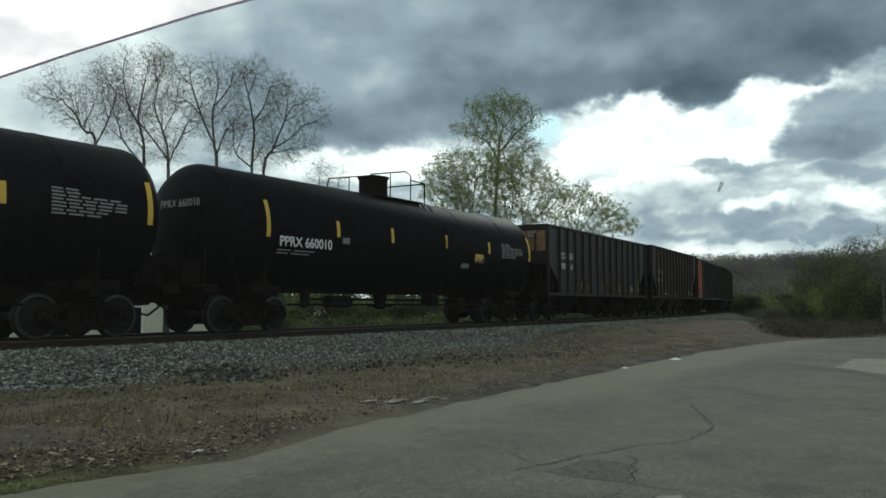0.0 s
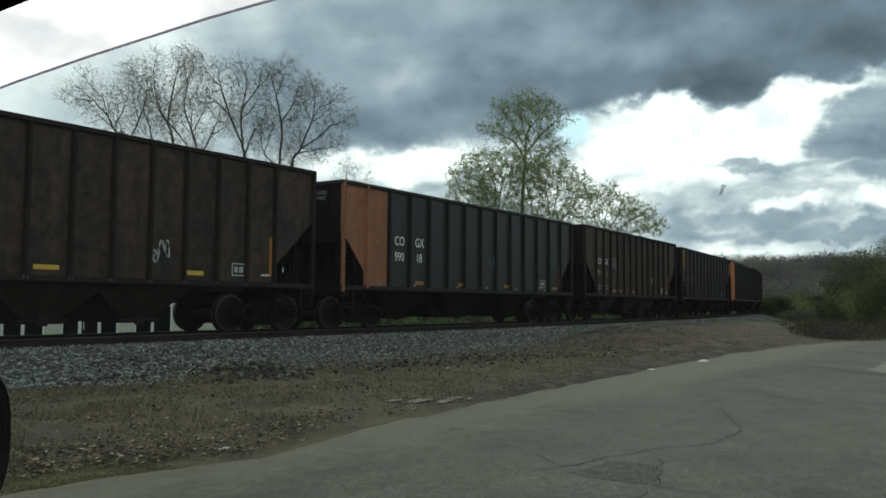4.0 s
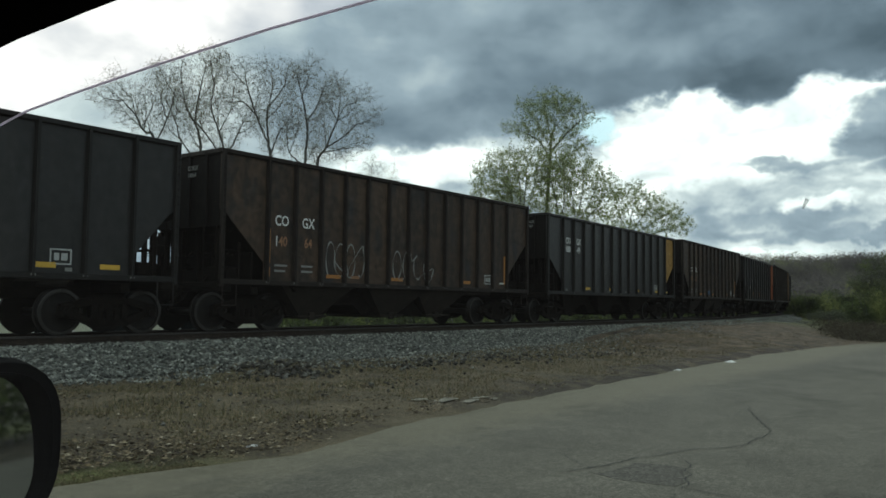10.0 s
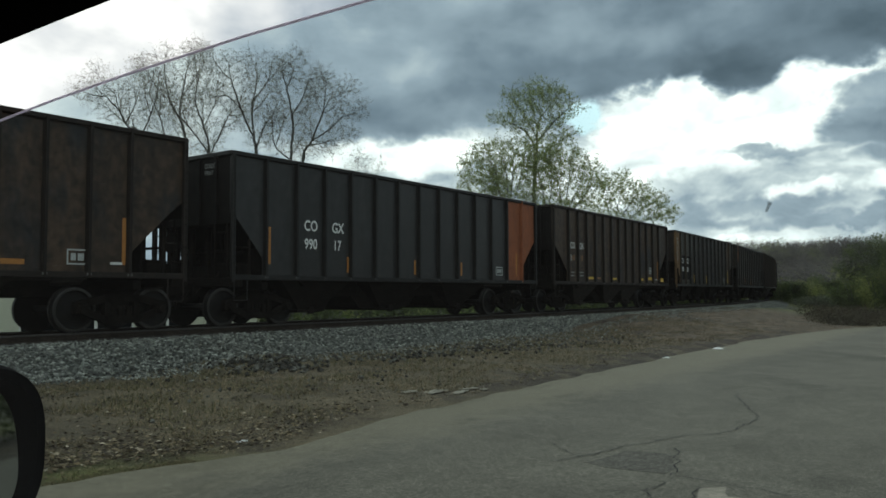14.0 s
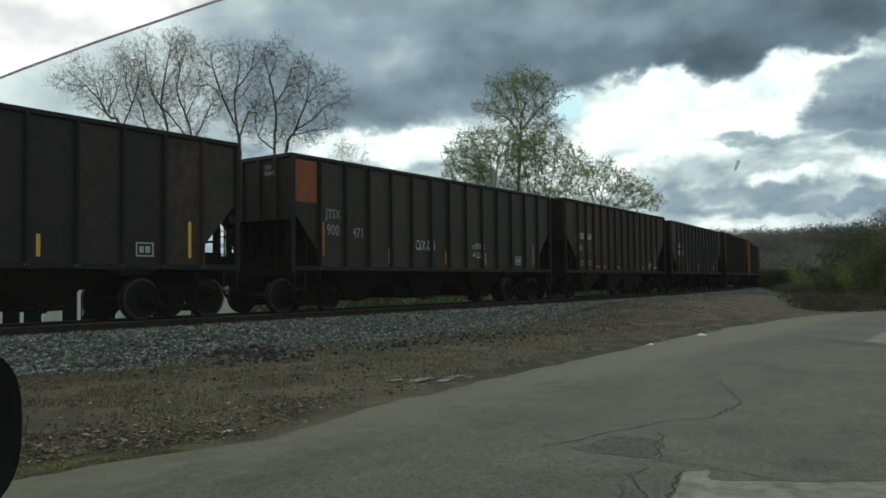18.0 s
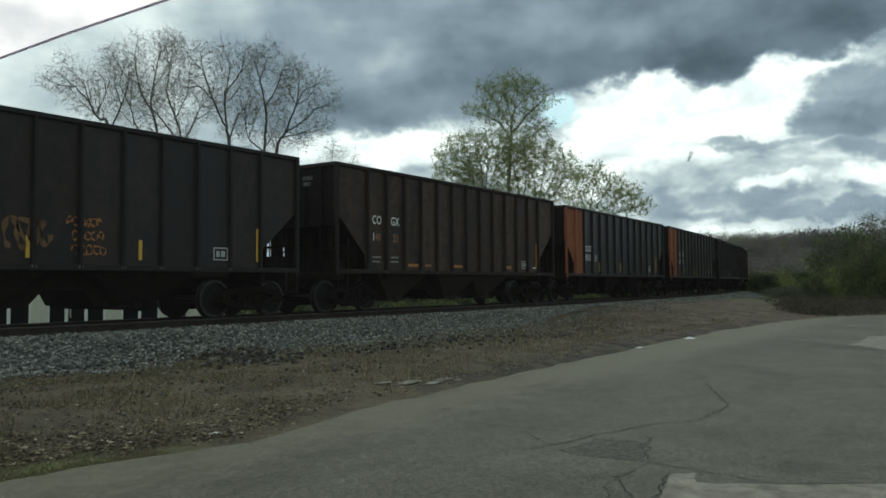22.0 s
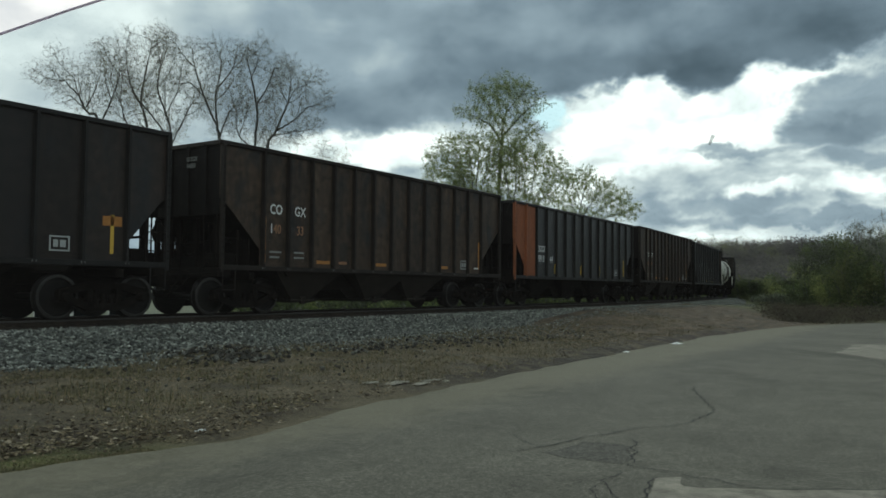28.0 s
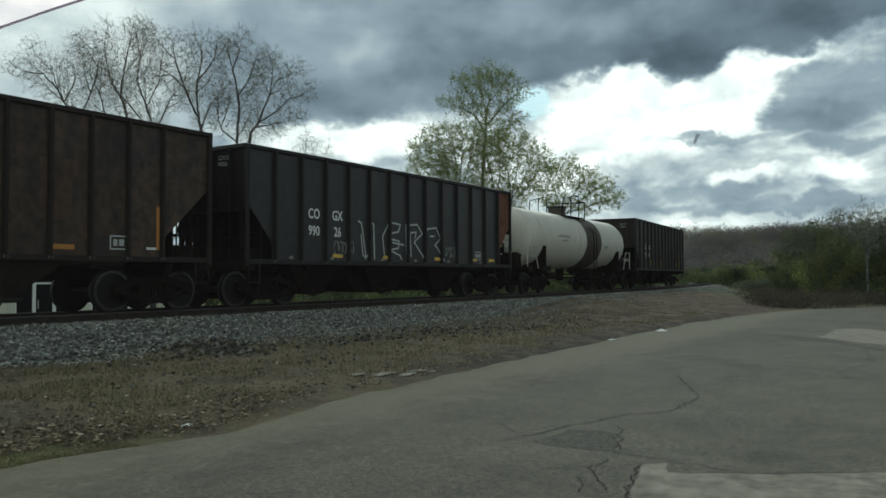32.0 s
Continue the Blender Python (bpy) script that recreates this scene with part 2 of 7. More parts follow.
DULL = worn("sooty_brown_black_paint", (0.017, 0.0125, 0.0107), (0.037, 0.022, 0.015), 0.5, stain=1.8, amount=0.6, patch=(0.013, 0.0135, 0.015), tone=0.35, hue=(0.016, 0.0165, 0.0185), sheen=0.28)
# likewise for black cars, rib shade kept in the paint colour
BLACK_RIB = worn("shaded_black_rib", (0.010, 0.0095, 0.009), (0.020, 0.017, 0.015), 0.5)
ORANGE = worn("faded_orange_paint", (0.60, 0.235, 0.105), (0.32, 0.12, 0.06), 0.55, amount=0.45, mottle=0.25)
MUTED = worn("dull_orange_paint", (0.33, 0.135, 0.075), (0.15, 0.065, 0.04), 0.6, amount=0.6, mottle=0.5)
SCUFF = worn("brown_scuff", (0.062, 0.037, 0.025), (0.035, 0.024, 0.018), 0.8)
RUST_ORANGE = worn("rusty_orange_paint", (0.27, 0.085, 0.035), (0.09, 0.035, 0.02), 0.6, amount=0.6, mottle=0.5)
OCHRE = worn("yellow_ochre_paint", (0.34, 0.19, 0.042), (0.10, 0.06, 0.028), 0.6, amount=0.6)
UNDER = worn("sooty_underframe", (0.0075, 0.0064, 0.0056), (0.015, 0.0115, 0.0085), 0.9, streak=False, sheen=0.05)
TANKBLACK = worn("black_tank_paint", (0.0042, 0.0048, 0.0056), (0.008, 0.0080, 0.0080), 0.52, amount=0.6, lift=0.001, sheen=0.025)
TANKWHITE = worn("white_tank_paint", (0.50, 0.49, 0.43), (0.30, 0.265, 0.20), 0.5, amount=0.6, mottle=0.2)
TANKSTAIN = worn("sooty_tank_band", (0.045, 0.038, 0.030), (0.09, 0.075, 0.055), 0.7)
WHEEL = worn("wheel_steel", (0.009, 0.0078, 0.007), (0.006, 0.005, 0.0045), 0.55, 0.1, streak=False)
TREAD = plain("polished_tread", (0.05, 0.047, 0.045), 0.33, 0.8, vary=0.4)
RAILTOP = plain("rail_head_steel", (0.07, 0.06, 0.055), 0.6, 0.5)
RAILSIDE = worn("rusty_rail", (0.034, 0.024, 0.018), (0.02, 0.015, 0.012), 0.85, streak=False)
WHITE = plain("white_lettering", (0.62, 0.62, 0.60), 0.6, grain=40)
GREYMARK = plain("faded_grey_marking", (0.20, 0.20, 0.19), 0.7)
FADED = plain("faded_orange_lettering", (0.25, 0.125, 0.065), 0.7, grain=30, vary=0.4)
YELLOW = plain("yellow_reflective_tape", (0.62, 0.38, 0.05), 0.5, grain=30)
AMBER = plain("dirty_orange_tape", (0.36, 0.15, 0.032), 0.6, grain=30, vary=0.4)
DIMRED = plain("faded_red_smear", (0.060, 0.022, 0.018), 0.7, vary=0.5)
DIMBLUE = plain("faded_blue_smear", (0.038, 0.050, 0.070), 0.7, vary=0.5)
BLUE = plain("blue_spray_paint", (0.06, 0.15, 0.27), 0.6, vary=0.4)
SPRAY = plain("pale_spray_paint", (0.36, 0.37, 0.36), 0.6)
TIE = worn("creosoted_sleeper", (0.055, 0.042, 0.034), (0.10, 0.085, 0.07), 0.9, streak=False)

# ---- mesh building ----


class M:
    """Collects vertices and faces of one mesh."""

    def __init__(self):
        self.v, self.f = [], []

    def add(self, vs, fs):
        k = len(self.v)
        self.v += [tuple(p) for p in vs]
        self.f += [tuple(i + k for i in q) for q in fs]
        return self

    def box(self, x0, x1, y0, y1, z0, z1, c=0.0):
        """A box with its edges chamfered by c."""
        if c <= 0:
            vs = [(x, y, z) for x in (x0, x1) for y in (y0, y1) for z in (z0, z1)]
            return self.add(vs, [(0, 1, 3, 2), (4, 6, 7, 5), (0, 4, 5, 1), (2, 3, 7, 6), (0, 2, 6, 4), (1, 5, 7, 3)])
        vs, idx = [], {}
        X, Y, Z = (x0, x1), (y0, y1), (z0, z1)
        for i in (0, 1):
            for j in (0, 1):
                for k in (0, 1):
                    sx, sy, sz = (1 - 2 * i) * c, (1 - 2 * j) * c, (1 - 2 * k) * c
                    for a, p in enumerate(((X[i], Y[j] + sy, Z[k] + sz), (X[i] + sx, Y[j], Z[k] + sz), (X[i] + sx, Y[j] + sy, Z[k]))):
                        idx[i, j, k, a] = len(vs)
                        vs.append(p)
        g = lambda i, j, k, a: idx[i, j, k, a]
        fs = []
        for i in (0, 1):
            q = [g(i, 0, 0, 0), g(i, 1, 0, 0), g(i, 1, 1, 0), g(i, 0, 1, 0)]
            fs.append(q if i else q[::-1])
            q = [g(0, i, 0, 1), g(1, i, 0, 1), g(1, i, 1, 1), g(0, i, 1, 1)]
            fs.append(q[::-1] if i else q)
            q = [g(0, 0, i, 2), g(1, 0, i, 2), g(1, 1, i, 2), g(0, 1, i, 2)]
            fs.append(q if i else q[::-1])
        for i in (0, 1):
            for j in (0, 1):
                fs.append([g(i, j, 0, 0), g(i, j, 1, 0), g(i, j, 1, 1), g(i, j, 0, 1)])
                fs.append([g(i, 0, j, 0), g(i, 1, j, 0), g(i, 1, j, 2), g(i, 0, j, 2)])
                fs.append([g(0, i, j, 1), g(1, i, j, 1), g(1, i, j, 2), g(0, i, j, 2)])
                for k in (0, 1):
                    fs.append([g(i, j, k, 0), g(i, j, k, 1), g(i, j, k, 2)])
        return self.add(vs, fs)

    def prism(self, poly, y0, y1):
        """Polygon in x, z pushed from y0 to y1."""
        n = len(poly)
        vs = [(x, y0, z) for x, z in poly] + [(x, y1, z) for x, z in poly]
        return self.add(vs, [tuple(range(n)), tuple(range(2 * n - 1, n - 1, -1))] + [(i, i + n, (i + 1) % n + n, (i + 1) % n) for i in range(n)])

    def loft(self, rings, caps=True, closed=True):
        n = len(rings[0])
        vs = [p for r in rings for p in r]
        fs = []
        for k in range(len(rings) - 1):
            for i in range(n if closed else n - 1):
                j = (i + 1) % n
                fs.append((k * n + i, k * n + j, (k + 1) * n + j, (k + 1) * n + i))
        if caps:
            fs += [tuple(range(n - 1, -1, -1)), tuple(range((len(rings) - 1) * n, len(rings) * n))]
        return self.add(vs, fs)

    def tube(self, pts, r, n=6, r1=None):
        """A round bar along points, tapering from r to r1."""
        pts = [Vector(p) for p in pts]
        r1 = r if r1 is None else r1
        rings = []
        for k, p in enumerate(pts):
            d = (pts[min(k + 1, len(pts) - 1)] - pts[max(k - 1, 0)]).normalized()
            u = d.orthogonal().normalized() if k == 0 else (u - d * u.dot(d)).normalized()
            w_ = d.cross(u)
            rr = r + (r1 - r) * k / (len(pts) - 1)
            rings.append([p + (u * math.cos(a) + w_ * math.sin(a)) * rr for a in (2 * math.pi * i / n for i in range(n))])
        return self.loft(rings)

    def lathe(self, prof, axis="x", n=24, at=(0, 0, 0)):
        """Profile of (along, radius) turned round an axis."""
        rings = []
        for a, r in prof:
            ring = []
            for i in range(n):
                t = 2 * math.pi * i / n
                c_, s_ = r * math.cos(t), r * math.sin(t)
                p = {"x": (a, c_, s_), "y": (s_, a, c_), "z": (c_, s_, a)}[axis]
                ring.append((p[0] + at[0], p[1] + at[1], p[2] + at[2]))
            rings.append(ring)
        return self.loft(rings)

    def mesh(self, name, mat, smooth=False):
        me = bpy.data.meshes.new(name)
        me.from_pydata(self.v, [], self.f)
        me.materials.append(mat)
        bm = bmesh.new()
        bm.from_mesh(me)
        bmesh.ops.recalc_face_normals(bm, faces=bm.faces)
        bm.to_mesh(me)
        bm.free()
        if smooth:
            me.shade_smooth()
            me.set_sharp_from_angle(angle=radians(38))
        me.update()
        return me


def part(name, m, mat, parent, label="", smooth=False, at=None):
    """One mesh object under a thing or a part; m is an M or a ready mesh."""
    me = m.mesh(name, mat, smooth) if isinstance(m, M) else m
    ob = new(name, me)
    ob.parent = parent
    if at is not None:
        ob.matrix_basis = at
    if label:
        tagged(ob, label=label)
    return ob


def thing(name, label, category, group="", kind="", at=None, data=None):
    ob = new(name, data)
    if at is not None:
        ob.matrix_basis = at
    return tagged(ob, label, category, group, kind)


def solid(name, m, mat, label, category, group="", kind="", smooth=False, at=None):
    return thing(name, label, category, group, kind, at, m.mesh(name, mat, smooth))


TEXTS = {}


def letters(body, size, mat, spacing=1.0):
    """Mesh of painted letters in the x, z plane, facing -y, from the left foot of the first letter."""
    key = (body, size, mat.name, spacing)
    if key not in TEXTS:
        cu = bpy.data.curves.new("letters", "FONT")
        cu.body, cu.size, cu.space_character, cu.resolution_u, cu.offset = body, size, spacing, 3, size * 0.02
        ob = bpy.data.objects.new("letters", cu)
        scene.collection.objects.link(ob)
        bpy.context.view_layer.update()
        me = bpy.data.meshes.new_from_object(ob.evaluated_get(bpy.context.evaluated_depsgraph_get()))
        bpy.data.objects.remove(ob)
        bpy.data.curves.remove(cu)
        me.transform(Matrix.Rotation(radians(90), 4, "X"))
        me.materials.clear()
        me.materials.append(mat)
        TEXTS[key] = me
    return TEXTS[key]


# ---- the line of the track ----
TRACK_Y, BEND_X, BEND_R = 16.33, 21.5, 315.0


def on_track(s, off=0.0):
    """Place and heading s metres along the track; off > 0 lies on the road's side."""
    if s <= BEND_X:
        return s, TRACK_Y - off, 0.0
    a = (s - BEND_X) / BEND_R
    return BEND_X + (BEND_R + off) * math.sin(a), TRACK_Y + BEND_R - (BEND_R + off) * math.cos(a), a


def track_offset(x, y):
    """How far a place lies from the track's middle; positive on the road's side."""
    if x <= BEND_X:
        return TRACK_Y - y
    return math.hypot(x - BEND_X, y - TRACK_Y - BEND_R) - BEND_R


def smooth(a, b, x):
    t = min(1.0, max(0.0, (x - a) / (b - a)))
    return t * t * (3 - 2 * t)


def lerp_table(tab, x):
    for (a, u), (b, v) in zip(tab, tab[1:]):
        if x <= b:
            return u + (v - u) * max(0.0, (x - a)) / (b - a)
    return tab[-1][1]


ROAD_Z = -0.85
ROAD_EDGE = [(-60, 6.9), (3.4, 6.85), (4.8, 6.7), (6.1, 6.4), (8.1, 6.85), (11.0, 7.1), (16, 7.35), (22, 7.65), (28, 7.85), (34, 7.5), (39, 6.9), (43, 5.6), (47, 3.4), (54, -2.0)]
BANK = [(-400, -1.6), (-14, -1.6), (-6, -1.25), (-2.9, -0.66), (-1.4, -0.42), (1.4, -0.42), (2.9, -0.64), (5.0, -0.66), (7.2, -0.70), (8.6, -0.80), (9.4, -0.88), (400, -0.88)]


def ground_z(x, y):
    u = track_offset(x, y)
    z = lerp_table(BANK, u)
    h = noise.noise((x * 0.9, y * 0.9, 0.3)) * 0.035 + noise.noise((x * 0.3, y * 0.3, 7.0)) * 0.07
    z += 0.44 * smooth(25, 33, x) * (1 - smooth(51, 60, x)) * smooth(1.7, 2.6, u) * (1 - smooth(4.4, 8.6, u))
    z -= 0.55 * smooth(57, 64, x) * smooth(3.2, 5.5, u) * (1 - smooth(85, 110, x))      # gully past the end of the bank
    z += 0.16 * math.exp(-((x - 11.0) ** 2 / 0.9 + (y - 12.4) ** 2 / 0.25))      # heap slid down from the ballast
    edge = lerp_table(ROAD_EDGE, x)
    off_road = smooth(-0.15, 0.9, y - edge) if x < 54 else 1.0
    z += h * off_road * (1.0 if abs(u) > 2.5 else 0.3)
    if x < 54 and y < edge:
        z = min(z, -0.90)
    # low wooded ridge beyond the end of the road
    r, hd = math.hypot(x, y), math.degrees(math.atan2(x, y))
    if r > 110:
        crest = 18.5 + 3.0 * math.sin(hd * 0.21) + 2.0 * noise.noise((hd * 0.16, 0, 2))
        crest *= smooth(52, 82, hd) * (1 - smooth(128, 150, hd))
        z += crest * smooth(150, 330, r) - 0.55 * crest * smooth(420, 1200, r)
    return z

# ---- ground ----


def stepped(a, b, near0, near1, fine, growth=1.22):
    """Grid lines from a to b: evenly fine between near0 and near1, ever wider outside."""
    xs = list(np.arange(near0, near1 + fine / 2, fine))
    d = fine
    while xs[-1] < b:
        d *= growth
        xs.append(min(b, xs[-1] + d))
    d = fine
    while xs[0] > a:
        d *= growth
        xs.insert(0, max(a, xs[0] - d))
    return xs


def build_ground(w, b):
    g = w.n("ShaderNodeNewGeometry").outputs["Position"]
    zone = w.n("ShaderNodeAttribute")
    zone.attribute_name = "zone"
    zr, zg, zb = w.n("ShaderNodeSeparateColor", ins={0: zone.outputs["Color"]}).outputs
    big = w.noise(g, 0.35, 5, 0.6)
    mid = w.noise(g, 2.3, 6, 0.65)
    fine = w.noise(g, 34.0, 6, 0.75)
    dirt = w.ramp(fine, [(0.36, (0.028, 0.0205, 0.0092)), (0.5, (0.098, 0.073, 0.033)), (0.64, (0.21, 0.167, 0.086))])
    dirt = w.mix(w.m("MULTIPLY", big, 0.7), dirt, w.mix(fine, (0.044, 0.031, 0.018), (0.135, 0.098, 0.059)))
    stony = w.ramp(w.noise(g, 40.0, 3, 0.6), [(0.35, (0.050, 0.039, 0.022)), (0.62, (0.15, 0.124, 0.075))])
    dirt = w.mix(w.m("MULTIPLY", w.m("SUBTRACT", mid, 0.42, clamp=True), 3.0, clamp=True), dirt, stony)
    grass = w.ramp(fine, [(0.2, (0.04, 0.045, 0.010)), (0.55, (0.105, 0.112, 0.025)), (0.85, (0.19, 0.185, 0.05))])
    gf = w.m("MULTIPLY", zg, w.m("ADD", 0.25, w.m("MULTIPLY", mid, 1.5)), clamp=True)
    wood = w.ramp(mid, [(0.3, (0.045, 0.042, 0.025)), (0.7, (0.10, 0.085, 0.05))])
    raw = w.ramp(w.m("ADD", w.m("MULTIPLY", fine, 0.5), w.m("MULTIPLY", mid, 0.5)), [(0.38, (0.040, 0.026, 0.015)), (0.5, (0.115, 0.076, 0.045)), (0.62, (0.20, 0.145, 0.092))])
    dirt = w.mix(w.m("MULTIPLY", zone.outputs["Alpha"], 0.75), dirt, raw)
    col = w.mix(gf, dirt, grass)
    damp = w.m("MULTIPLY", zr, w.m("MULTIPLY", w.m("SUBTRACT", w.noise(g, 1.6, 4, 0.6), 0.34, clamp=True), 4.5, clamp=True), clamp=True)
    col = w.mix(damp, col, w.mix(1.0, col, (0.30, 0.27, 0.24), "MULTIPLY"))
    blot = w.ramp(w.noise(g, 1.15, 5, 0.7), [(0.36, 0.56), (0.5, 1.0), (0.66, 1.32)])
    col = w.mix(1.0, col, blot, "MULTIPLY")
    col = w.mix(zb, col, wood)
    w.put(b.inputs["Base Color"], col)
    b.inputs["Roughness"].default_value = 0.95
    bump(w, b, w.m("ADD", fine, w.m("MULTIPLY", mid, 1.5)), 0.9, 0.03)


GROUND = material("dry_earth_and_grass", build_ground)


def make_ground():
    xs, ys = stepped(-1500, 1500, -4, 60, 0.42), stepped(-1500, 1500, -3, 22, 0.3)
    vs, cols = [], []
    for y in ys:
        for x in xs:
            z = ground_z(x, y)
            vs.append((x, y, z))
            u = track_offset(x, y)
            edge = lerp_table(ROAD_EDGE, x)
            green = smooth(-4.0, -7.5, u) if u < 0 else 0.0
            if u > 0:
                green = 1.0 * smooth(0.75, 0.25, y - edge) * smooth(6.0, 4.0, x) + smooth(45, 52, x) * 0.8
                if y < -24 or x < -40:
                    green = 0.8
            wet = smooth(1.3, 0.5, y - edge) * smooth(10, 13, x) * (1 - smooth(33, 40, x)) if u > 0 else 0.0
            if 0 < u < 10:      # raw darker earth of the cutting
                wet = max(wet, 0.45 * smooth(15, 23, x) * (1 - smooth(58, 72, x)))
            past = smooth(78.2, 79.2, math.degrees(math.atan2(x, max(y, 1e-3)))) * smooth(43, 47, x) if y > edge or x >= 54 else 0.0      # weeds past the bank
            if u > 0:
                wet, green = max(wet, 0.9 * past), max(green, 0.55 * past)
            raw = smooth(18, 27, x) * (1 - smooth(56, 64, x)) * (1 - past) if 0 < u < 10 else 0.0
            cols.append((wet, green, smooth(85, 150, math.hypot(x, y)), raw))
    nx = len(xs)
    fs = [(j * nx + i, j * nx + i + 1, (j + 1) * nx + i + 1, (j + 1) * nx + i) for j in range(len(ys) - 1) for i in range(nx - 1)]
    me = bpy.data.meshes.new("ground")
    me.from_pydata(vs, [], fs)
    at = me.color_attributes.new("zone", "FLOAT_COLOR", "POINT")
    at.data.foreach_set("color", np.array(cols, dtype=np.float32).ravel())
    me.materials.append(GROUND)
    me.shade_smooth()
    return tagged(new("ground", me), "brown bare earth bank beside grassy flat land", "ground", kind="structure")


make_ground()


def build_asphalt(w, b):
    g = w.n("ShaderNodeNewGeometry").outputs["Position"]
    big = w.noise(g, 0.5, 5, 0.6)
    mid = w.noise(g, 3.0, 5, 0.65)
    fine = w.noise(g, 90.0, 4, 0.7)
    spots = w.noise(w.n("ShaderNodeMapping", ins={"Vector": g, "Scale": (0.5, 1.6, 1)}).outputs[0], 1.1, 4, 0.55)
    grit = w.noise(g, 38.0, 5, 0.75)
    c = w.ramp(w.m("ADD", w.m("MULTIPLY", fine, 0.45), w.m("MULTIPLY", grit, 0.55)), [(0.34, (0.042, 0.0385, 0.0300)), (0.5, (0.121, 0.111, 0.087)), (0.66, (0.268, 0.246, 0.193))])
    tone = w.ramp(w.m("ADD", w.m("MULTIPLY", big, 0.6), w.m("MULTIPLY", mid, 0.4)), [(0.3, 0.66), (0.5, 0.95), (0.7, 1.2)])
    c = w.mix(1.0, c, tone, "MULTIPLY")
    _x, py, _z = w.n("ShaderNodeSeparateXYZ", ins={"Vector": g}).outputs
    dust = w.m("MULTIPLY", w.m("SUBTRACT", w.m("ADD", py, w.m("MULTIPLY", mid, 2.0)), 6.3, clamp=True), 0.55, clamp=True)
    c = w.mix(dust, c, w.mix(grit, (0.112, 0.099, 0.068), (0.295, 0.260, 0.182)))
    c = w.mix(w.m("MULTIPLY", w.m("SUBTRACT", spots, 0.56, clamp=True), 4.0, clamp=True), c, w.mix(1.0, c, (0.72, 0.72, 0.70), "MULTIPLY"))
    pock = w.ramp(w.noise(g, 15.0, 4, 0.7), [(0.34, 0.84), (0.5, 1.0), (0.66, 1.14)])
    c = w.mix(1.0, c, pock, "MULTIPLY")
    for cx, cy, rx, ry, turn, depth in ((7.65, 1.45, 0.5, 0.32, 30, 0.26), (15.5, 3.6, 1.6, 0.42, 36, 0.22), (22.6, 3.6, 2.6, 0.5, 42, 0.30), (20.2, 1.7, 1.4, 0.22, 30, 0.30), (10.4, 4.9, 1.2, 0.7, 10, 0.10)):
        q = w.n("ShaderNodeMapping", ins={"Vector": w.n("ShaderNodeVectorMath", operation="SUBTRACT", ins={0: g, 1: (cx, cy, -0.85)}).outputs[0], "Rotation": (0, 0, radians(-turn)), "Scale": (1.0, 1.0, 1.0)}).outputs[0]
        q = w.n("ShaderNodeVectorMath", operation="DIVIDE", ins={0: q, 1: (rx, ry, 1.0)}).outputs[0]
        far_ = w.m("ADD", w.n("ShaderNodeVectorMath", operation="LENGTH", ins={0: q}).outputs["Value"], w.m("MULTIPLY", w.m("SUBTRACT", mid, 0.5), 1.6))
        c = w.mix(w.m("MULTIPLY", w.m("SUBTRACT", 1.25, far_, clamp=True), depth * 2.5, clamp=True), c, w.mix(1.0, c, (0.66, 0.66, 0.66), "MULTIPLY"))
    w.put(b.inputs["Base Color"], c)
    w.put(b.inputs["Roughness"], w.m("ADD", 0.78, w.m("MULTIPLY", fine, 0.2)))
    b.inputs["Specular IOR Level"].default_value = 0.15
    bump(w, b, w.m("ADD", w.m("MULTIPLY", fine, 0.6), w.m("MULTIPLY", mid, 1.2)), 0.5, 0.012)


ASPHALT = material("old_grey_asphalt", build_asphalt)


def sub_edge(pts, step, rough):
    """A line through pts cut into short steps with a ragged sideways wander."""
    out = []
    for (x0, y0), (x1, y1) in zip(pts, pts[1:]):
        n = max(1, int(math.hypot(x1 - x0, y1 - y0) / step))
        for i in range(n):
            t = i / n
            x, y = x0 + (x1 - x0) * t, y0 + (y1 - y0) * t
            k = noise.noise((x * 2.1, y * 2.1, 1.7)) * rough + noise.noise((x * 7, y * 7, 4.1)) * rough * 0.4
            out.append((x, y + k))
    out.append(pts[-1])
    return out


def slab(name, outline, z, thick, mat, label, category):
    m = M()
    n = len(outline)
    m.add([(x, y, z) for x, y in outline] + [(x, y, z - thick) for x, y in outline],
          [tuple(range(n))] + [(i, i + n, (i + 1) % n + n, (i + 1) % n) for i in range(n)])
    return solid(name, m, mat, label, category, kind="structure")


slab("road", sub_edge(ROAD_EDGE, 0.22, 0.11) + [(56, -6), (54, -13), (-60, -13)], ROAD_Z, 0.09, ASPHALT, "worn grey asphalt road with cracks and patches", "road")


def build_patch(w, b):
    g = w.n("ShaderNodeNewGeometry").outputs["Position"]
    c = w.ramp(w.noise(g, 42.0, 5, 0.75), [(0.34, (0.033, 0.031, 0.026)), (0.5, (0.088, 0.081, 0.067)), (0.66, (0.19, 0.175, 0.145))])
    c = w.mix(1.0, c, w.ramp(w.noise(g, 9.0, 4, 0.7), [(0.34, 0.72), (0.5, 1.0), (0.68, 1.28)]), "MULTIPLY")
    w.put(b.inputs["Base Color"], c)
    b.inputs["Roughness"].default_value, b.inputs["Specular IOR Level"].default_value = 0.92, 0.15
    bump(w, b, w.noise(g, 60.0, 4, 0.7), 0.6, 0.01)


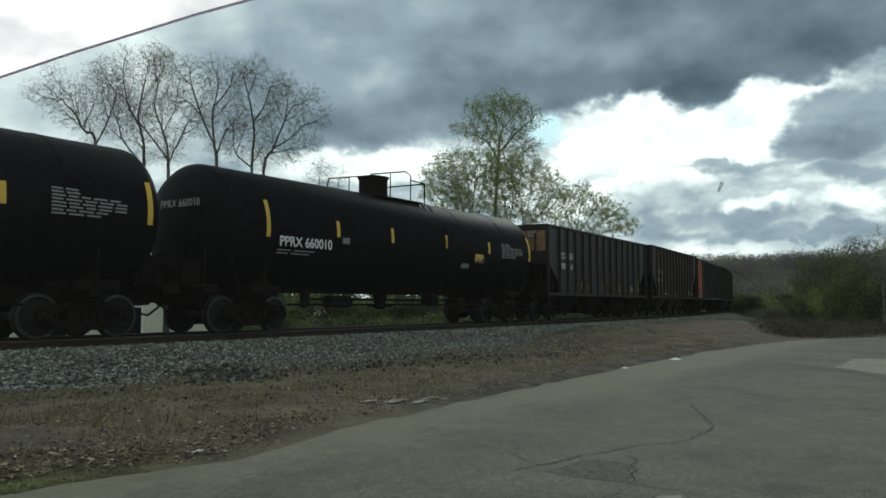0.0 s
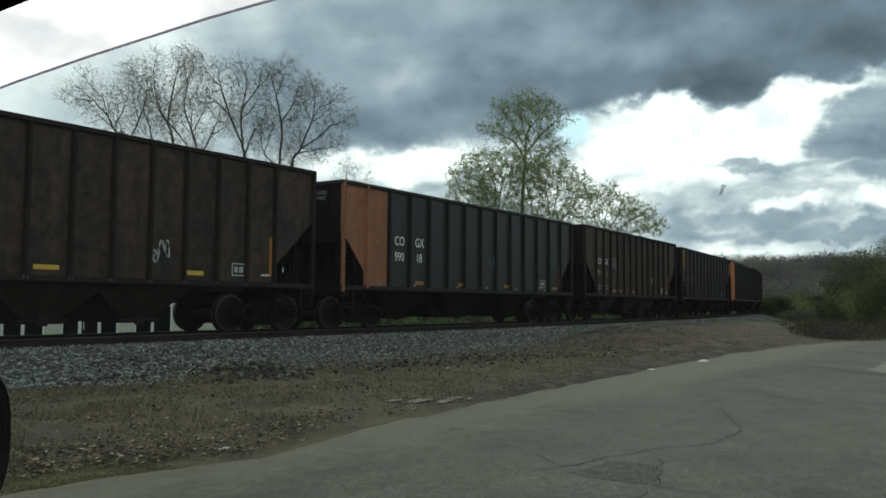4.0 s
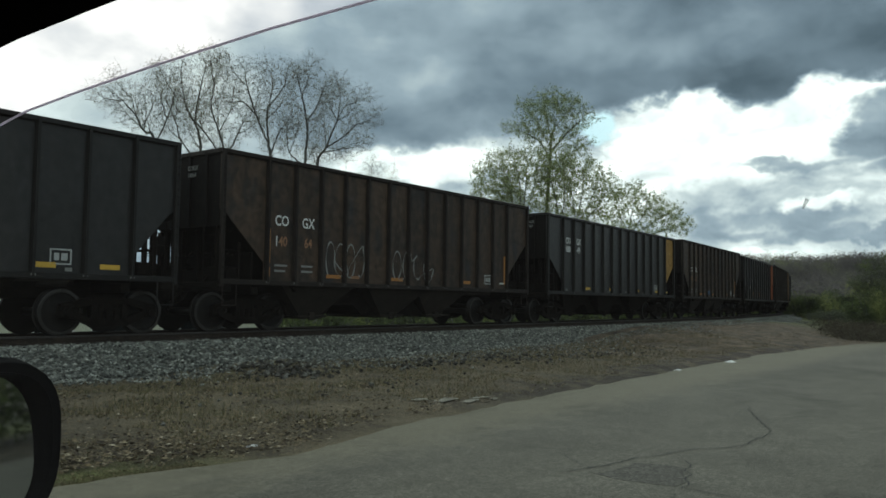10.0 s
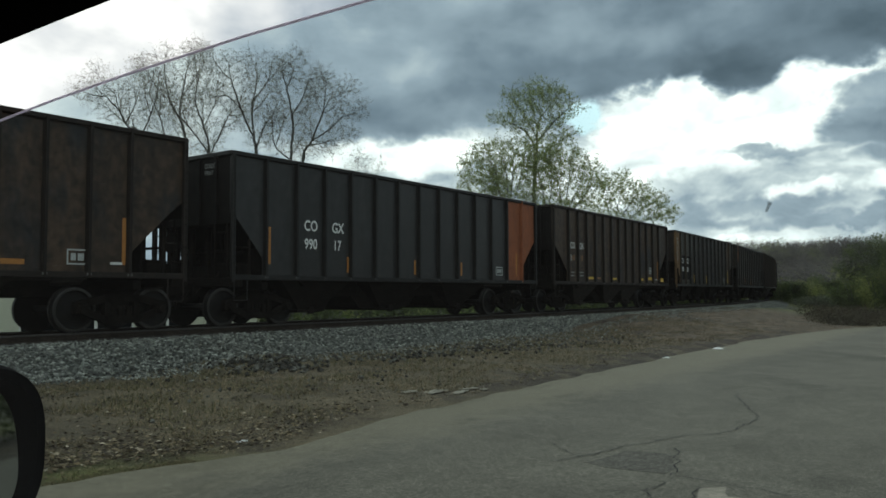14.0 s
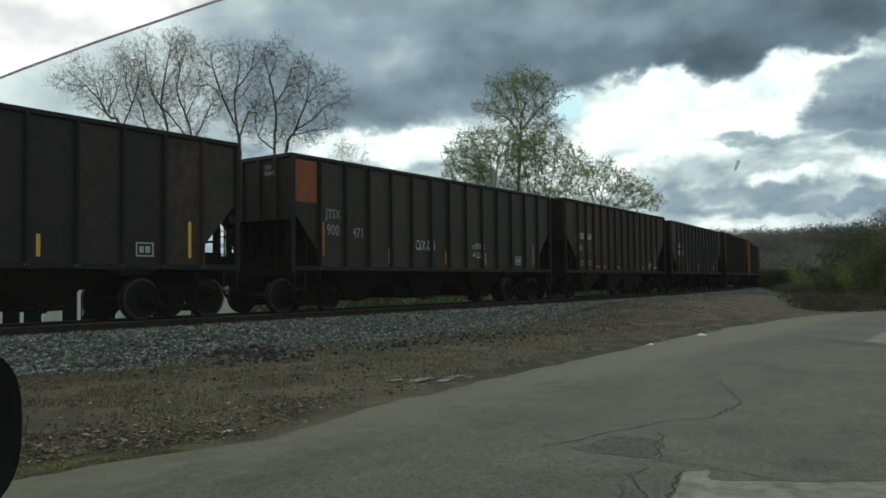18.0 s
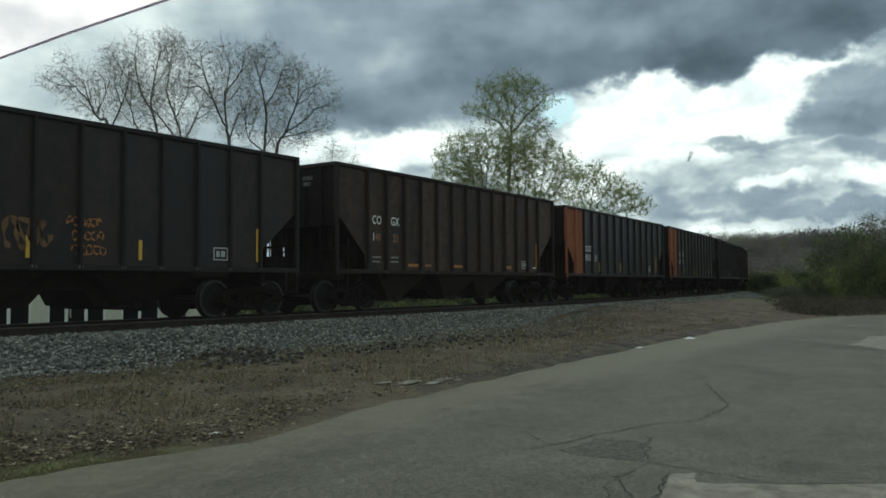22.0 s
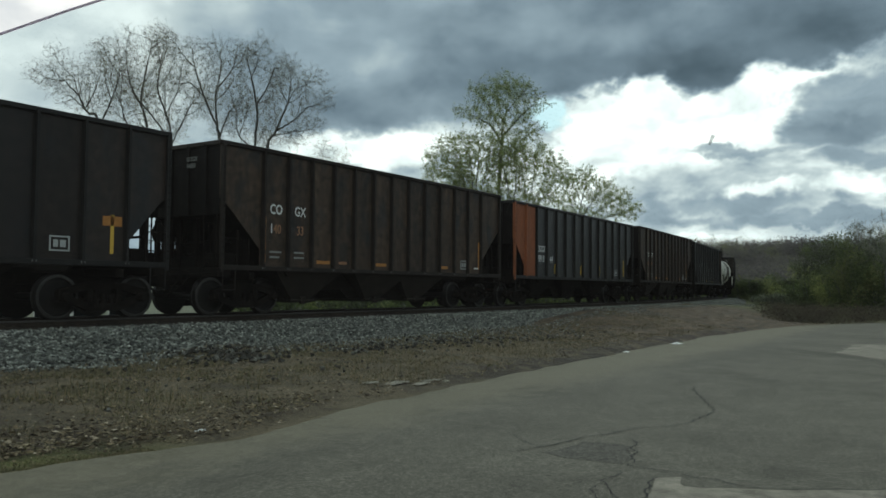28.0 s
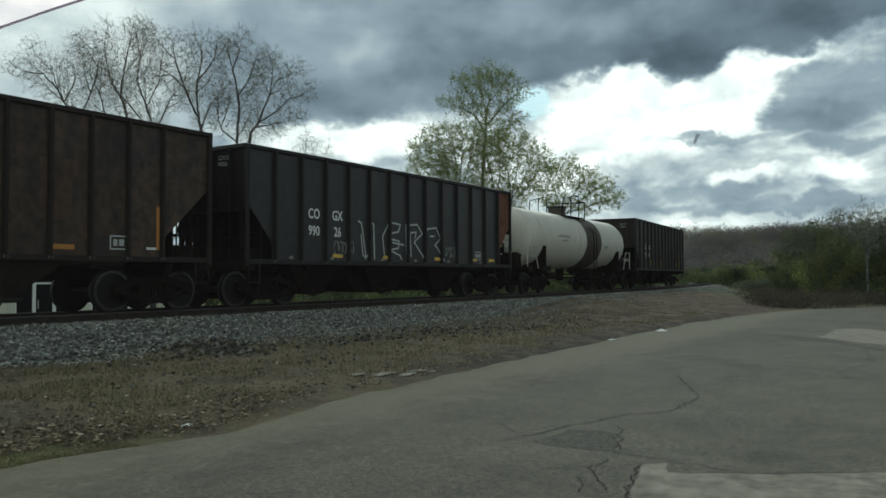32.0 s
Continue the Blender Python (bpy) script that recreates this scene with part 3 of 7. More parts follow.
PATCHMAT = material("darker_asphalt_patch", build_patch)
CONCRETE = worn("pale_worn_concrete", (0.25, 0.222, 0.178), (0.15, 0.13, 0.10), 0.9, streak=False, grain=30)
CRACK = plain("crack_filler", (0.020, 0.019, 0.018), 0.95, vary=0.3)
slab("road_patch", sub_edge([(7.16, 3.59), (7.45, 3.52), (7.91, 3.5), (8.02, 3.25), (7.99, 2.99), (7.46, 2.76), (7.13, 2.73), (7.06, 3.33), (7.16, 3.59)], 0.04, 0.10), ROAD_Z + 0.003, 0.012, PATCHMAT, "darker patch of newer asphalt in the road", "patch")
slab("concrete_slab", sub_edge([(7.49, 0.63), (6.9, 1.49), (6.65, 1.9), (6.62, 2.04), (6.95, 2.18), (6.77, 2.33), (6.42, 2.23), (5.68, 2.02), (4.4, 1.6), (6.2, -2.6), (9.2, -2.4)], 0.05, 0.05), ROAD_Z + 0.006, 0.02, CONCRETE, "pale bare concrete slab let into the asphalt", "slab")
slab("concrete_slab", sub_edge([(23.04, 3.11), (27.08, 3.2), (27.27, 2.27), (25.42, 1.49), (20.75, 1.22), (21.86, 2.33)], 0.15, 0.22), ROAD_Z + 0.006, 0.02, CONCRETE, "pale worn concrete patch in the road", "slab")


def crack(pts, wide):
    m = M()
    line = []
    for (x0, y0), (x1, y1) in zip(pts, pts[1:]):
        n = max(2, int(math.hypot(x1 - x0, y1 - y0) / 0.045))
        for i in range(n):
            t = i / n
            x, y = x0 + (x1 - x0) * t, y0 + (y1 - y0) * t
            line.append((x + noise.noise((x * 5, y * 5, 1)) * 0.055 + noise.noise((x * 19, y * 19, 4)) * 0.028, y + noise.noise((x * 5, y * 5, 9)) * 0.055 + noise.noise((x * 19, y * 19, 7)) * 0.028))
    line.append(pts[-1])
    vs, fs = [], []
    for i, (x, y) in enumerate(line):
        a, c = line[max(0, i - 1)], line[min(len(line) - 1, i + 1)]
        d = math.hypot(c[0] - a[0], c[1] - a[1]) or 1
        w_ = wide * (0.45 + 0.9 * abs(noise.noise((x * 9, y * 9, 3))))
        nx_, ny_ = -(c[1] - a[1]) / d * w_, (c[0] - a[0]) / d * w_
        vs += [(x + nx_, y + ny_, ROAD_Z + 0.009), (x - nx_, y - ny_, ROAD_Z + 0.009)]
        if i:
            k = 2 * i
            fs.append((k - 2, k - 1, k + 1, k))
    m.add(vs, fs)
    solid("road_crack", m, CRACK, "thin dark crack across the asphalt", "crack", kind="structure")


for pts_, wide_ in (([(6.98, 3.85), (7.4, 3.68), (8.14, 3.57), (9.12, 3.25), (9.62, 2.94), (10.99, 2.96), (12.1, 3.48), (12.95, 3.83), (13.39, 3.96)], 0.011), ([(7.81, 5.11), (7.96, 4.71), (8.06, 4.38), (8.15, 4.01), (8.21, 3.64)], 0.005),
             ([(7.89, 4.37), (7.38, 3.8), (7.4, 3.68)], 0.008), ([(8.78, 4.54), (8.44, 4.11)], 0.006), ([(8.35, 3.1), (7.38, 2.74), (7.1, 2.69), (7.11, 2.5), (7.01, 2.09), (6.97, 1.74), (6.9, 1.49), (7.45, 0.7)], 0.010),
             ([(6.87, 2.63), (6.4, 2.65), (6.05, 2.4), (5.8, 2.26)], 0.009), ([(6.21, 2.63), (5.66, 2.42)], 0.007), ([(6.77, 2.33), (6.42, 2.25), (5.68, 2.05)], 0.012), ([(14.5, 1.8), (17.0, 1.4), (20.5, 1.9)], 0.010), ([(13.4, 3.96), (15.0, 5.0), (15.6, 5.9)], 0.006)):
    crack(pts_, wide_ * 1.05)

# ---- track ----
RAIL_S0, RAIL_S1 = -70.0, 260.0


def along(s0, s1, step_straight=6.0, step_bend=2.5):
    out, s = [], s0
    while s < s1:
        out.append(s)
        s += step_straight if s < BEND_X - 6 else step_bend
    return out + [s1]


def sweep(prof, s0, s1, caps=True, wobble=0.0):
    """A section of (offset towards the road, height) swept along the track."""
    m = M()
    rings = []
    for s in along(s0, s1, 6.0 if not wobble else 0.5, 2.5 if not wobble else 0.7):
        ring = []
        for k, (o, z) in enumerate(prof):
            x, y, _ = on_track(s, o)
            if wobble:
                z += noise.noise((x * 1.3, y * 1.3, k)) * wobble
            ring.append((x, y, z))
        rings.append(ring)
    return m.loft(rings, caps)


for side, nm in ((0.7525, "near"), (-0.7525, "far")):
    rail = thing("rail", "rusty steel rail with a worn bright head", "rail", "rails of the track", "structure")
    for nm2, prof, mt in (("rail_web", [(-0.07, -0.172), (0.07, -0.172), (0.07, -0.155), (0.012, -0.135), (0.012, -0.045), (0.034, -0.035), (-0.034, -0.035), (-0.012, -0.045), (-0.012, -0.135), (-0.07, -0.155)], RAILSIDE),
                          ("rail_head", [(-0.035, -0.036), (0.035, -0.036), (0.036, -0.010), (0.026, 0.0), (-0.026, 0.0), (-0.036, -0.010)], RAILTOP)):
        part(nm2, sweep([(o + side, z) for o, z in prof], RAIL_S0, RAIL_S1), mt, rail)


def build_ballast(w, b):
    g = w.n("ShaderNodeNewGeometry").outputs["Position"]
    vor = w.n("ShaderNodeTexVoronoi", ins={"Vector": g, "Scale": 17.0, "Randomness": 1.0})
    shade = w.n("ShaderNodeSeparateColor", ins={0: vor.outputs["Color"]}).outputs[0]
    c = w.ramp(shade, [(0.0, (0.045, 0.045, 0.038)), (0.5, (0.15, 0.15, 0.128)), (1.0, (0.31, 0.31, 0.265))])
    # colour darkens towards the cell borders, painting shade into the gaps between stones
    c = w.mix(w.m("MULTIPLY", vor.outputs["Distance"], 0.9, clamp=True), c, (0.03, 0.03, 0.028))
    c = w.mix(w.m("MULTIPLY", w.m("SUBTRACT", w.noise(g, 0.8, 4, 0.6), 0.5, clamp=True), 3.0, clamp=True), c, w.mix(1.0, c, (0.75, 0.62, 0.48), "MULTIPLY"))
    w.put(b.inputs["Base Color"], c)
    b.inputs["Roughness"].default_value = 0.9
    bump(w, b, w.m("SUBTRACT", 1.0, vor.outputs["Distance"]), 1.0, 0.05)


BALLAST = material("crushed_stone", build_ballast)
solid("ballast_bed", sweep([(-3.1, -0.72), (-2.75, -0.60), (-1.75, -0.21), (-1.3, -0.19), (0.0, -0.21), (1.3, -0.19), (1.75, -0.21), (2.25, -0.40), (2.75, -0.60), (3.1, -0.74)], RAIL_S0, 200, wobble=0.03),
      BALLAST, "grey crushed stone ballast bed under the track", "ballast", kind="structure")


def stone_shapes(rng, k):
    base = [(-1, 0, 0), (1, 0, 0), (0, -1, 0), (0, 1, 0), (0, 0, -1), (0, 0, 1)]
    faces = [(0, 2, 5), (2, 1, 5), (1, 3, 5), (3, 0, 5), (2, 0, 4), (1, 2, 4), (3, 1, 4), (0, 3, 4)]
    return [([(x * rng.uniform(0.7, 1.25) + rng.uniform(-0.2, 0.2), y * rng.uniform(0.7, 1.25) + rng.uniform(-0.2, 0.2), z * rng.uniform(0.55, 1.0)) for x, y, z in base], faces) for _ in range(k)]


def scatter(name, label, category, places, sizes, mat, seed):
    """Many small stones or scraps in one mesh; places: (x, y, z)."""
    rng = random.Random(seed)
    shapes = stone_shapes(rng, 12)
    vs, fs = [], []
    for (x, y, z), sz in zip(places, sizes):
        pv, pf = shapes[rng.randrange(12)]
        a, t = rng.uniform(0, 6.283), rng.uniform(-0.5, 0.5)
        ca, sa, ct, st = math.cos(a), math.sin(a), math.cos(t), math.sin(t)
        k = len(vs)
        for px, py, pz in pv:
            px, pz = px * ct - pz * st, px * st + pz * ct
            vs.append((x + (px * ca - py * sa) * sz, y + (px * sa + py * ca) * sz, z + pz * sz))
        fs += [(i + k, j + k, l + k) for i, j, l in pf]
    me = bpy.data.meshes.new(name)
    me.from_pydata(vs, [], fs)
    me.materials.append(mat)
    return tagged(new(name, me), label, category, kind="stuff")


def build_stone(w, b):
    r = w.n("ShaderNodeNewGeometry")
    c = w.ramp(r.outputs["Random Per Island"], [(0.0, (0.035, 0.035, 0.032)), (0.3, (0.115, 0.118, 0.105)), (0.65, (0.205, 0.212, 0.190)), (0.9, (0.31, 0.318, 0.285)), (1.0, (0.44, 0.45, 0.40))])
    c = w.mix(w.m("MULTIPLY", w.noise(r.outputs["Position"], 60, 3, 0.6), 0.5), c, w.mix(1.0, c, (0.6, 0.56, 0.5), "MULTIPLY"))
    w.put(b.inputs["Base Color"], c)
    b.inputs["Roughness"].default_value = 0.9


STONE = material("ballast_stone", build_stone)


def ballast_stones():
    rng = random.Random(5)
    prof = [(1.0, -0.19), (1.75, -0.21), (2.25, -0.40), (2.75, -0.60), (3.1, -0.67), (4.6, -0.67)]
    places, sizes = [], []
    for _ in range(36000):
        s = 2.0 + 78.0 * rng.random() ** 1.7
        spill = 0.9 * max(0.0, 0.3 + noise.noise((s * 0.23, 0, 8))) * (1 + 1.3 * smooth(10, 15, s) * (1 - smooth(30, 38, s)))
        o = rng.uniform(1.0, 3.0) if rng.random() < 0.80 else 3.0 + abs(rng.gauss(0, 0.25 + spill))
        x, y, _a = on_track(s, o)
        z = lerp_table(prof, o) if o < 3 else ground_z(x, y)
        places.append((x, y, z + rng.uniform(0.0, 0.03)))
        sizes.append(rng.uniform(0.020, 0.050) * (1 if o < 3 else 0.85))
    scatter("ballast_stones", "loose grey crushed stones on the ballast shoulder", "stones", places, sizes, STONE, 6)


ballast_stones()


def build_litter(w, b):
    r = w.n("ShaderNodeNewGeometry").outputs["Random Per Island"]
    w.put(b.inputs["Base Color"], w.ramp(r, [(0.0, (0.026, 0.018, 0.011)), (0.4, (0.090, 0.064, 0.036)), (0.72, (0.18, 0.135, 0.072)), (0.92, (0.26, 0.205, 0.125)), (1.0, (0.40, 0.34, 0.25))]))
    b.inputs["Roughness"].default_value = 0.9


LITTER = material("dry_leaves", build_litter)


def cards(name, label, category, items, mat):
    """Many small curled leaves in one mesh; items: (x, y, z, size, turn, tilt)."""
    vs, fs = [], []
    for x, y, z, sz, a, t in items:
        ca, sa = math.cos(a) * sz, math.sin(a) * sz
        ct, st = math.cos(t), math.sin(t)
        k = len(vs)
        for px, py, pz in ((-1, 0, 0.0), (0, -0.45, 0.22), (1, 0, 0.05), (0, 0.45, 0.22)):
            qy, qz = py * ct - pz * st, py * st + pz * ct
            vs.append((x + px * ca - qy * sa, y + px * sa + qy * ca, z + qz * sz))
        fs += [(k, k + 1, k + 3), (k + 1, k + 2, k + 3)]
    me = bpy.data.meshes.new(name)
    me.from_pydata(vs, [], fs)
    me.materials.append(mat)
    return tagged(new(name, me), label, category, kind="stuff")


def bank_litter():
    rng = random.Random(11)
    leaves, places, sizes = [], [], []
    for _ in range(70000):
        x = 1.5 + 45 * rng.random() ** 1.9
        edge = lerp_table(ROAD_EDGE, x)
        top = TRACK_Y - 3.0 if x < 20 else TRACK_Y - 3.0 + (x - 20) ** 2 / 750
        drift = x < 10 and rng.random() < 0.24 * (1 - smooth(4.5, 10, x))      # leaves blown together along the road
        y = edge + 0.42 + abs(rng.gauss(0, 0.5)) if drift else edge + 0.25 + (top - edge - 0.25) * rng.random()
        if not drift and noise.noise((x * 1.1, y * 1.1, 2)) + 0.5 * noise.noise((x * 3.1, y * 3.1, 6)) < 0.02 and rng.random() < 0.75:
            continue
        z = ground_z(x, y)
        if drift or rng.random() < 0.86:
            leaves.append((x, y, z + rng.uniform(0.004, 0.02 if not drift else 0.05), rng.uniform(0.011, 0.032) * (1.25 if drift else 1), rng.uniform(0, 6.28), rng.uniform(-0.9, 0.9)))
        else:
            places.append((x, y, z + 0.004))
            sizes.append(rng.uniform(0.006, 0.022) * (1.8 if rng.random() < 0.05 else 1))
    cards("leaf_litter", "dry brown fallen leaves on the earth bank", "leaves", leaves, LITTER)
    scatter("earth_stones", "small stones and clods on the bare earth bank", "stones", places, sizes, LITTER, 8)


bank_litter()


def build_clod(w, b):
    r = w.n("ShaderNodeNewGeometry")
    w.put(b.inputs["Base Color"], w.ramp(r.outputs["Random Per Island"], [(0.0, (0.012, 0.010, 0.008)), (0.6, (0.05, 0.044, 0.035)), (1.0, (0.15, 0.145, 0.125))]))
    b.inputs["Roughness"].default_value = 0.95


# dark stones, with the shadow of the heap's hollows included in their colour
CLOD = material("shaded_dark_clods", build_clod)


def rubble():
    """A heap of larger dark stones slid down from the ballast, and a few strays."""
    rng = random.Random(23)
    places, sizes = [], []
    for cx, cy, sx, sy, n in ((10.6, 11.9, 0.45, 0.42, 240), (11.3, 12.5, 0.7, 0.35, 140), (14.5, 11.6, 1.6, 0.6, 170), (17.5, 11.2, 1.5, 0.7, 170), (20.0, 10.4, 1.8, 0.5, 120), (6.5, 11.6, 1.5, 0.5, 16), (8.6, 9.3, 1.2, 0.5, 14), (5.4, 9.6, 1.0, 0.8, 10), (10.5, 9.0, 1.0, 0.5, 16), (22.0, 11.0, 2.0, 0.7, 90)):
        for _ in range(n):
            x, y = rng.gauss(cx, sx), rng.gauss(cy, sy)
            places.append((x, y, ground_z(x, y) + rng.uniform(0.0, 0.05)))
            sizes.append(rng.uniform(0.02, 0.075 if cx > 10 and cy > 11 else 0.05))
    scatter("rubble", "heap of larger dark stones and clods on the earth bank", "stones", places, sizes, CLOD, 9)


rubble()


def build_blade(w, b):
    r = w.n("ShaderNodeNewGeometry").outputs["Random Per Island"]
    w.put(b.inputs["Base Color"], w.ramp(r, [(0.0, (0.052, 0.050, 0.013)), (0.4, (0.105, 0.092, 0.030)), (0.7, (0.155, 0.122, 0.062)), (1.0, (0.26, 0.20, 0.12))]))
    b.inputs["Roughness"].default_value = 0.8


BLADE = material("grass_blades", build_blade)


def blades(name, label, items):
    """Grass: thin bent blades in one mesh; items: (x, y, z, height, turn, lean)."""
    vs, fs = [], []
    for x, y, z, h, a, ln in items:
        ca, sa = math.cos(a), math.sin(a)
        k = len(vs)
        w_ = 0.0035 + h * 0.012
        vs += [(x - sa * w_, y + ca * w_, z), (x + sa * w_, y - ca * w_, z), (x + ca * ln * 0.4 + sa * w_ * 0.6, y + sa * ln * 0.4 - ca * w_ * 0.6, z + h * 0.6), (x + ca * ln * 0.4 - sa * w_ * 0.6, y + sa * ln * 0.4 + ca * w_ * 0.6, z + h * 0.6), (x + ca * ln, y + sa * ln, z + h)]
        fs += [(k, k + 1, k + 2, k + 3), (k + 3, k + 2, k + 4)]
    me = bpy.data.meshes.new(name)
    me.from_pydata(vs, [], fs)
    me.materials.append(BLADE)
    return tagged(new(name, me), label, "grass", kind="stuff")


def verge_grass():
    rng = random.Random(19)
    items = []
    for _ in range(9000):       # mossy turf on the road's edge
        x = 1.2 + 3.9 * rng.random()
        y = lerp_table(ROAD_EDGE, x) + 0.05 + abs(rng.gauss(0, 0.14)) + 0.12 * noise.noise((x * 2, 0, 5))
        items.append((x, y, ground_z(x, y), rng.uniform(0.008, 0.028), rng.uniform(0, 6.28), rng.uniform(0.0, 0.03)))
    for _ in range(70000):       # dry stalks on the bank
        x = 2 + 30 * rng.random() ** 1.7
        y = lerp_table(ROAD_EDGE, x) + 0.6 + 5.0 * rng.random()
        if noise.noise((x * 0.7, y * 0.7, 31)) + 0.4 * noise.noise((x * 2.3, y * 2.3, 12)) > -0.12:
            items.append((x, y, ground_z(x, y), rng.uniform(0.015, 0.07) * (3.0 if rng.random() < 0.04 else 1), rng.uniform(0, 6.28), rng.uniform(0.0, 0.10)))
    blades("verge_grass", "short mossy grass and dry stalks on the verge", items)
    items = []
    for _ in range(16000):      # green field behind the track
        s = 4 + 90 * rng.random()
        x, y, _a = on_track(s, -4.0 - 14 * rng.random() ** 1.5)
        items.append((x, y, ground_z(x, y), rng.uniform(0.12, 0.5), rng.uniform(0, 6.28), rng.uniform(0.0, 0.15)))
    blades("field_grass", "rough green grass behind the track", items)


verge_grass()
# sleepers between the rails
tie_mesh = M().box(-0.115, 0.115, -1.3, 1.3, -0.36, -0.168, 0.012).mesh("sleeper", TIE)
ties = thing("sleepers", "dark creosoted timber sleepers under the rails", "sleepers", kind="structure")
for i in range(170):
    s_ = -14 + i * 0.55
    x_, y_, a_ = on_track(s_)
    part("sleeper", tie_mesh, TIE, ties, at=pose(x_, y_, random.uniform(-0.008, 0.004), 0, 0, math.degrees(a_) + random.uniform(-0.6, 0.6)))

# ---- the train ----
HALF, TOP, SILL, SKIN = 1.55, 4.08, 1.14, 1.455      # half width, top, foot of the side, side sheets
WHEEL_R = 0.457
WHEELSETS = []


def wheelset_mesh():
    m = M()
    for sgn in (-1, 1):
        y = sgn * 0.7525
        m.lathe([(y - sgn * 0.085, 0.12), (y - sgn * 0.085, 0.485), (y - sgn * 0.055, 0.487), (y - sgn * 0.045, 0.462), (y + sgn * 0.06, 0.455), (y + sgn * 0.064, 0.428), (y + sgn * 0.062, 0.39),
                 (y + sgn * 0.025, 0.37), (y + sgn * 0.02, 0.19), (y + sgn * 0.06, 0.13), (y + sgn * 0.07, 0.085), (y + sgn * 0.28, 0.075), (y + sgn * 0.28, 0.01)], "y", 28)
    m.tube([(0, -0.7, 0), (0, 0.7, 0)], 0.085, 10)
    me = m.mesh("wheelset", WHEEL, True)
    me.materials.append(TREAD)
    for p in me.polygons:      # worn bright rim faces
        c = p.center
        if 0.405 < math.hypot(c.x, c.z) < 0.47 and abs(c.y) > 0.79:
            p.material_index = 1
    return me


def tread_mesh(sgn):
    y = sgn * 0.7525
    return M().lathe([(y + sgn * 0.063, 0.425), (y + sgn * 0.066, 0.455), (y + sgn * 0.05, 0.4585), (y - sgn * 0.03, 0.461), (y - sgn * 0.03, 0.44), (y + sgn * 0.05, 0.42)], "y", 28).mesh("tread", TREAD, True)


def sideframe_mesh():
    m = M()
    # the cast frame as bars round its two openings
    bars = [((-1.0, 0.54), (-0.36, 0.69), 0.075), ((-0.36, 0.69), (0.36, 0.69), 0.07), ((0.36, 0.69), (1.0, 0.54), 0.075), ((-0.98, 0.50), (-0.36, 0.25), 0.07), ((0.98, 0.50), (0.36, 0.25), 0.07),
            ((-0.40, 0.25), (0.40, 0.25), 0.075), ((-0.33, 0.25), (-0.33, 0.69), 0.06), ((0.33, 0.25), (0.33, 0.69), 0.06)]
    for (x0, z0), (x1, z1), h in bars:
        d = math.hypot(x1 - x0, z1 - z0)
        nx_, nz_ = -(z1 - z0) / d * h, (x1 - x0) / d * h
        m.prism([(x0 + nx_, z0 + nz_), (x1 + nx_, z1 + nz_), (x1 - nx_, z1 - nz_), (x0 - nx_, z0 - nz_)], -0.07, 0.07)
    for x in (-0.89, 0.89):
        m.box(x - 0.14, x + 0.14, -0.10, 0.10, 0.36, 0.60, 0.03)
        m.lathe([(-0.19, 0.02), (-0.19, 0.085), (-0.12, 0.105), (0.05, 0.105), (0.05, 0.02)], "y", 14, (x, 0, WHEEL_R))
    for x in (-0.18, 0.0, 0.18):
        m.lathe([(0.27, 0.02), (0.27, 0.075), (0.40, 0.06), (0.53, 0.075), (0.53, 0.02)], "z", 10, (x, 0, 0))
    return m.mesh("sideframe", UNDER)


WHEELSET, TREADS, SIDEFRAME = wheelset_mesh(), (tread_mesh(-1), tread_mesh(1)), sideframe_mesh()
BOLSTER = M().box(-0.22, 0.22, -1.0, 1.0, 0.42, 0.70, 0.04).box(-0.5, 0.5, -0.1, 0.1, 0.45, 0.58, 0.02).lathe([(0.68, 0.05), (0.68, 0.2), (0.80, 0.2), (0.80, 0.05)], "z", 16).mesh("bolster", UNDER)
SHOES = M().box(-0.42, -0.34, -0.8, -0.7, 0.30, 0.62, 0.01).box(0.34, 0.42, -0.8, -0.7, 0.30, 0.62, 0.01).tube([(-0.38, -0.7, 0.45), (-0.38, 0.7, 0.45)], 0.05, 6).tube([(0.38, -0.7, 0.45), (0.38, 0.7, 0.45)], 0.05, 6).mesh("brake_rigging", UNDER)


def truck(parent, x):
    tr = new("truck")
    tr.parent = parent
    tr.matrix_basis = pose(x, 0, 0)
    for y in (-1.0, 1.0):
        part("sideframe", SIDEFRAME, UNDER, tr, at=pose(0, y, 0))
    part("bolster", BOLSTER, UNDER, tr)
    part("brake_rigging", SHOES, UNDER, tr)
    for dx in (-0.89, 0.89):
        # each axle with its two wheels, turned about its own middle
        ws = part("wheelset", WHEELSET, WHEEL, tr, "sooty steel axle with two wheels")
        ws.delta_location = (dx, 0, WHEEL_R)
        WHEELSETS.append(ws)
    return tr


def coupler_mesh(d):
    m = M().box(*sorted((0, d * 0.52)), -0.09, 0.09, 0.74, 0.98, 0.02)
    m.box(*sorted((d * 0.46, d * 0.72)), -0.20, 0.06, 0.68, 1.02, 0.05)
    m.box(*sorted((d * 0.56, d * 0.80)), 0.02, 0.18, 0.72, 0.98, 0.04)
    m.tube([(d * 0.15, -0.28, 0.85), (d * 0.42, -0.36, 0.62), (d * 0.60, -0.26, 0.45), (d * 0.74, -0.12, 0.50)], 0.028, 6)
    m.tube([(d * 0.10, -1.35, 1.02), (d * 0.22, -0.9, 0.98), (d * 0.30, -0.3, 1.0)], 0.018, 5)
    return m.mesh("coupler", UNDER)


COUPLERS = {-1: coupler_mesh(-1), 1: coupler_mesh(1)}
CACHE = {}


def once(key, make):
    if key not in CACHE:
        CACHE[key] = make()
    return CACHE[key]




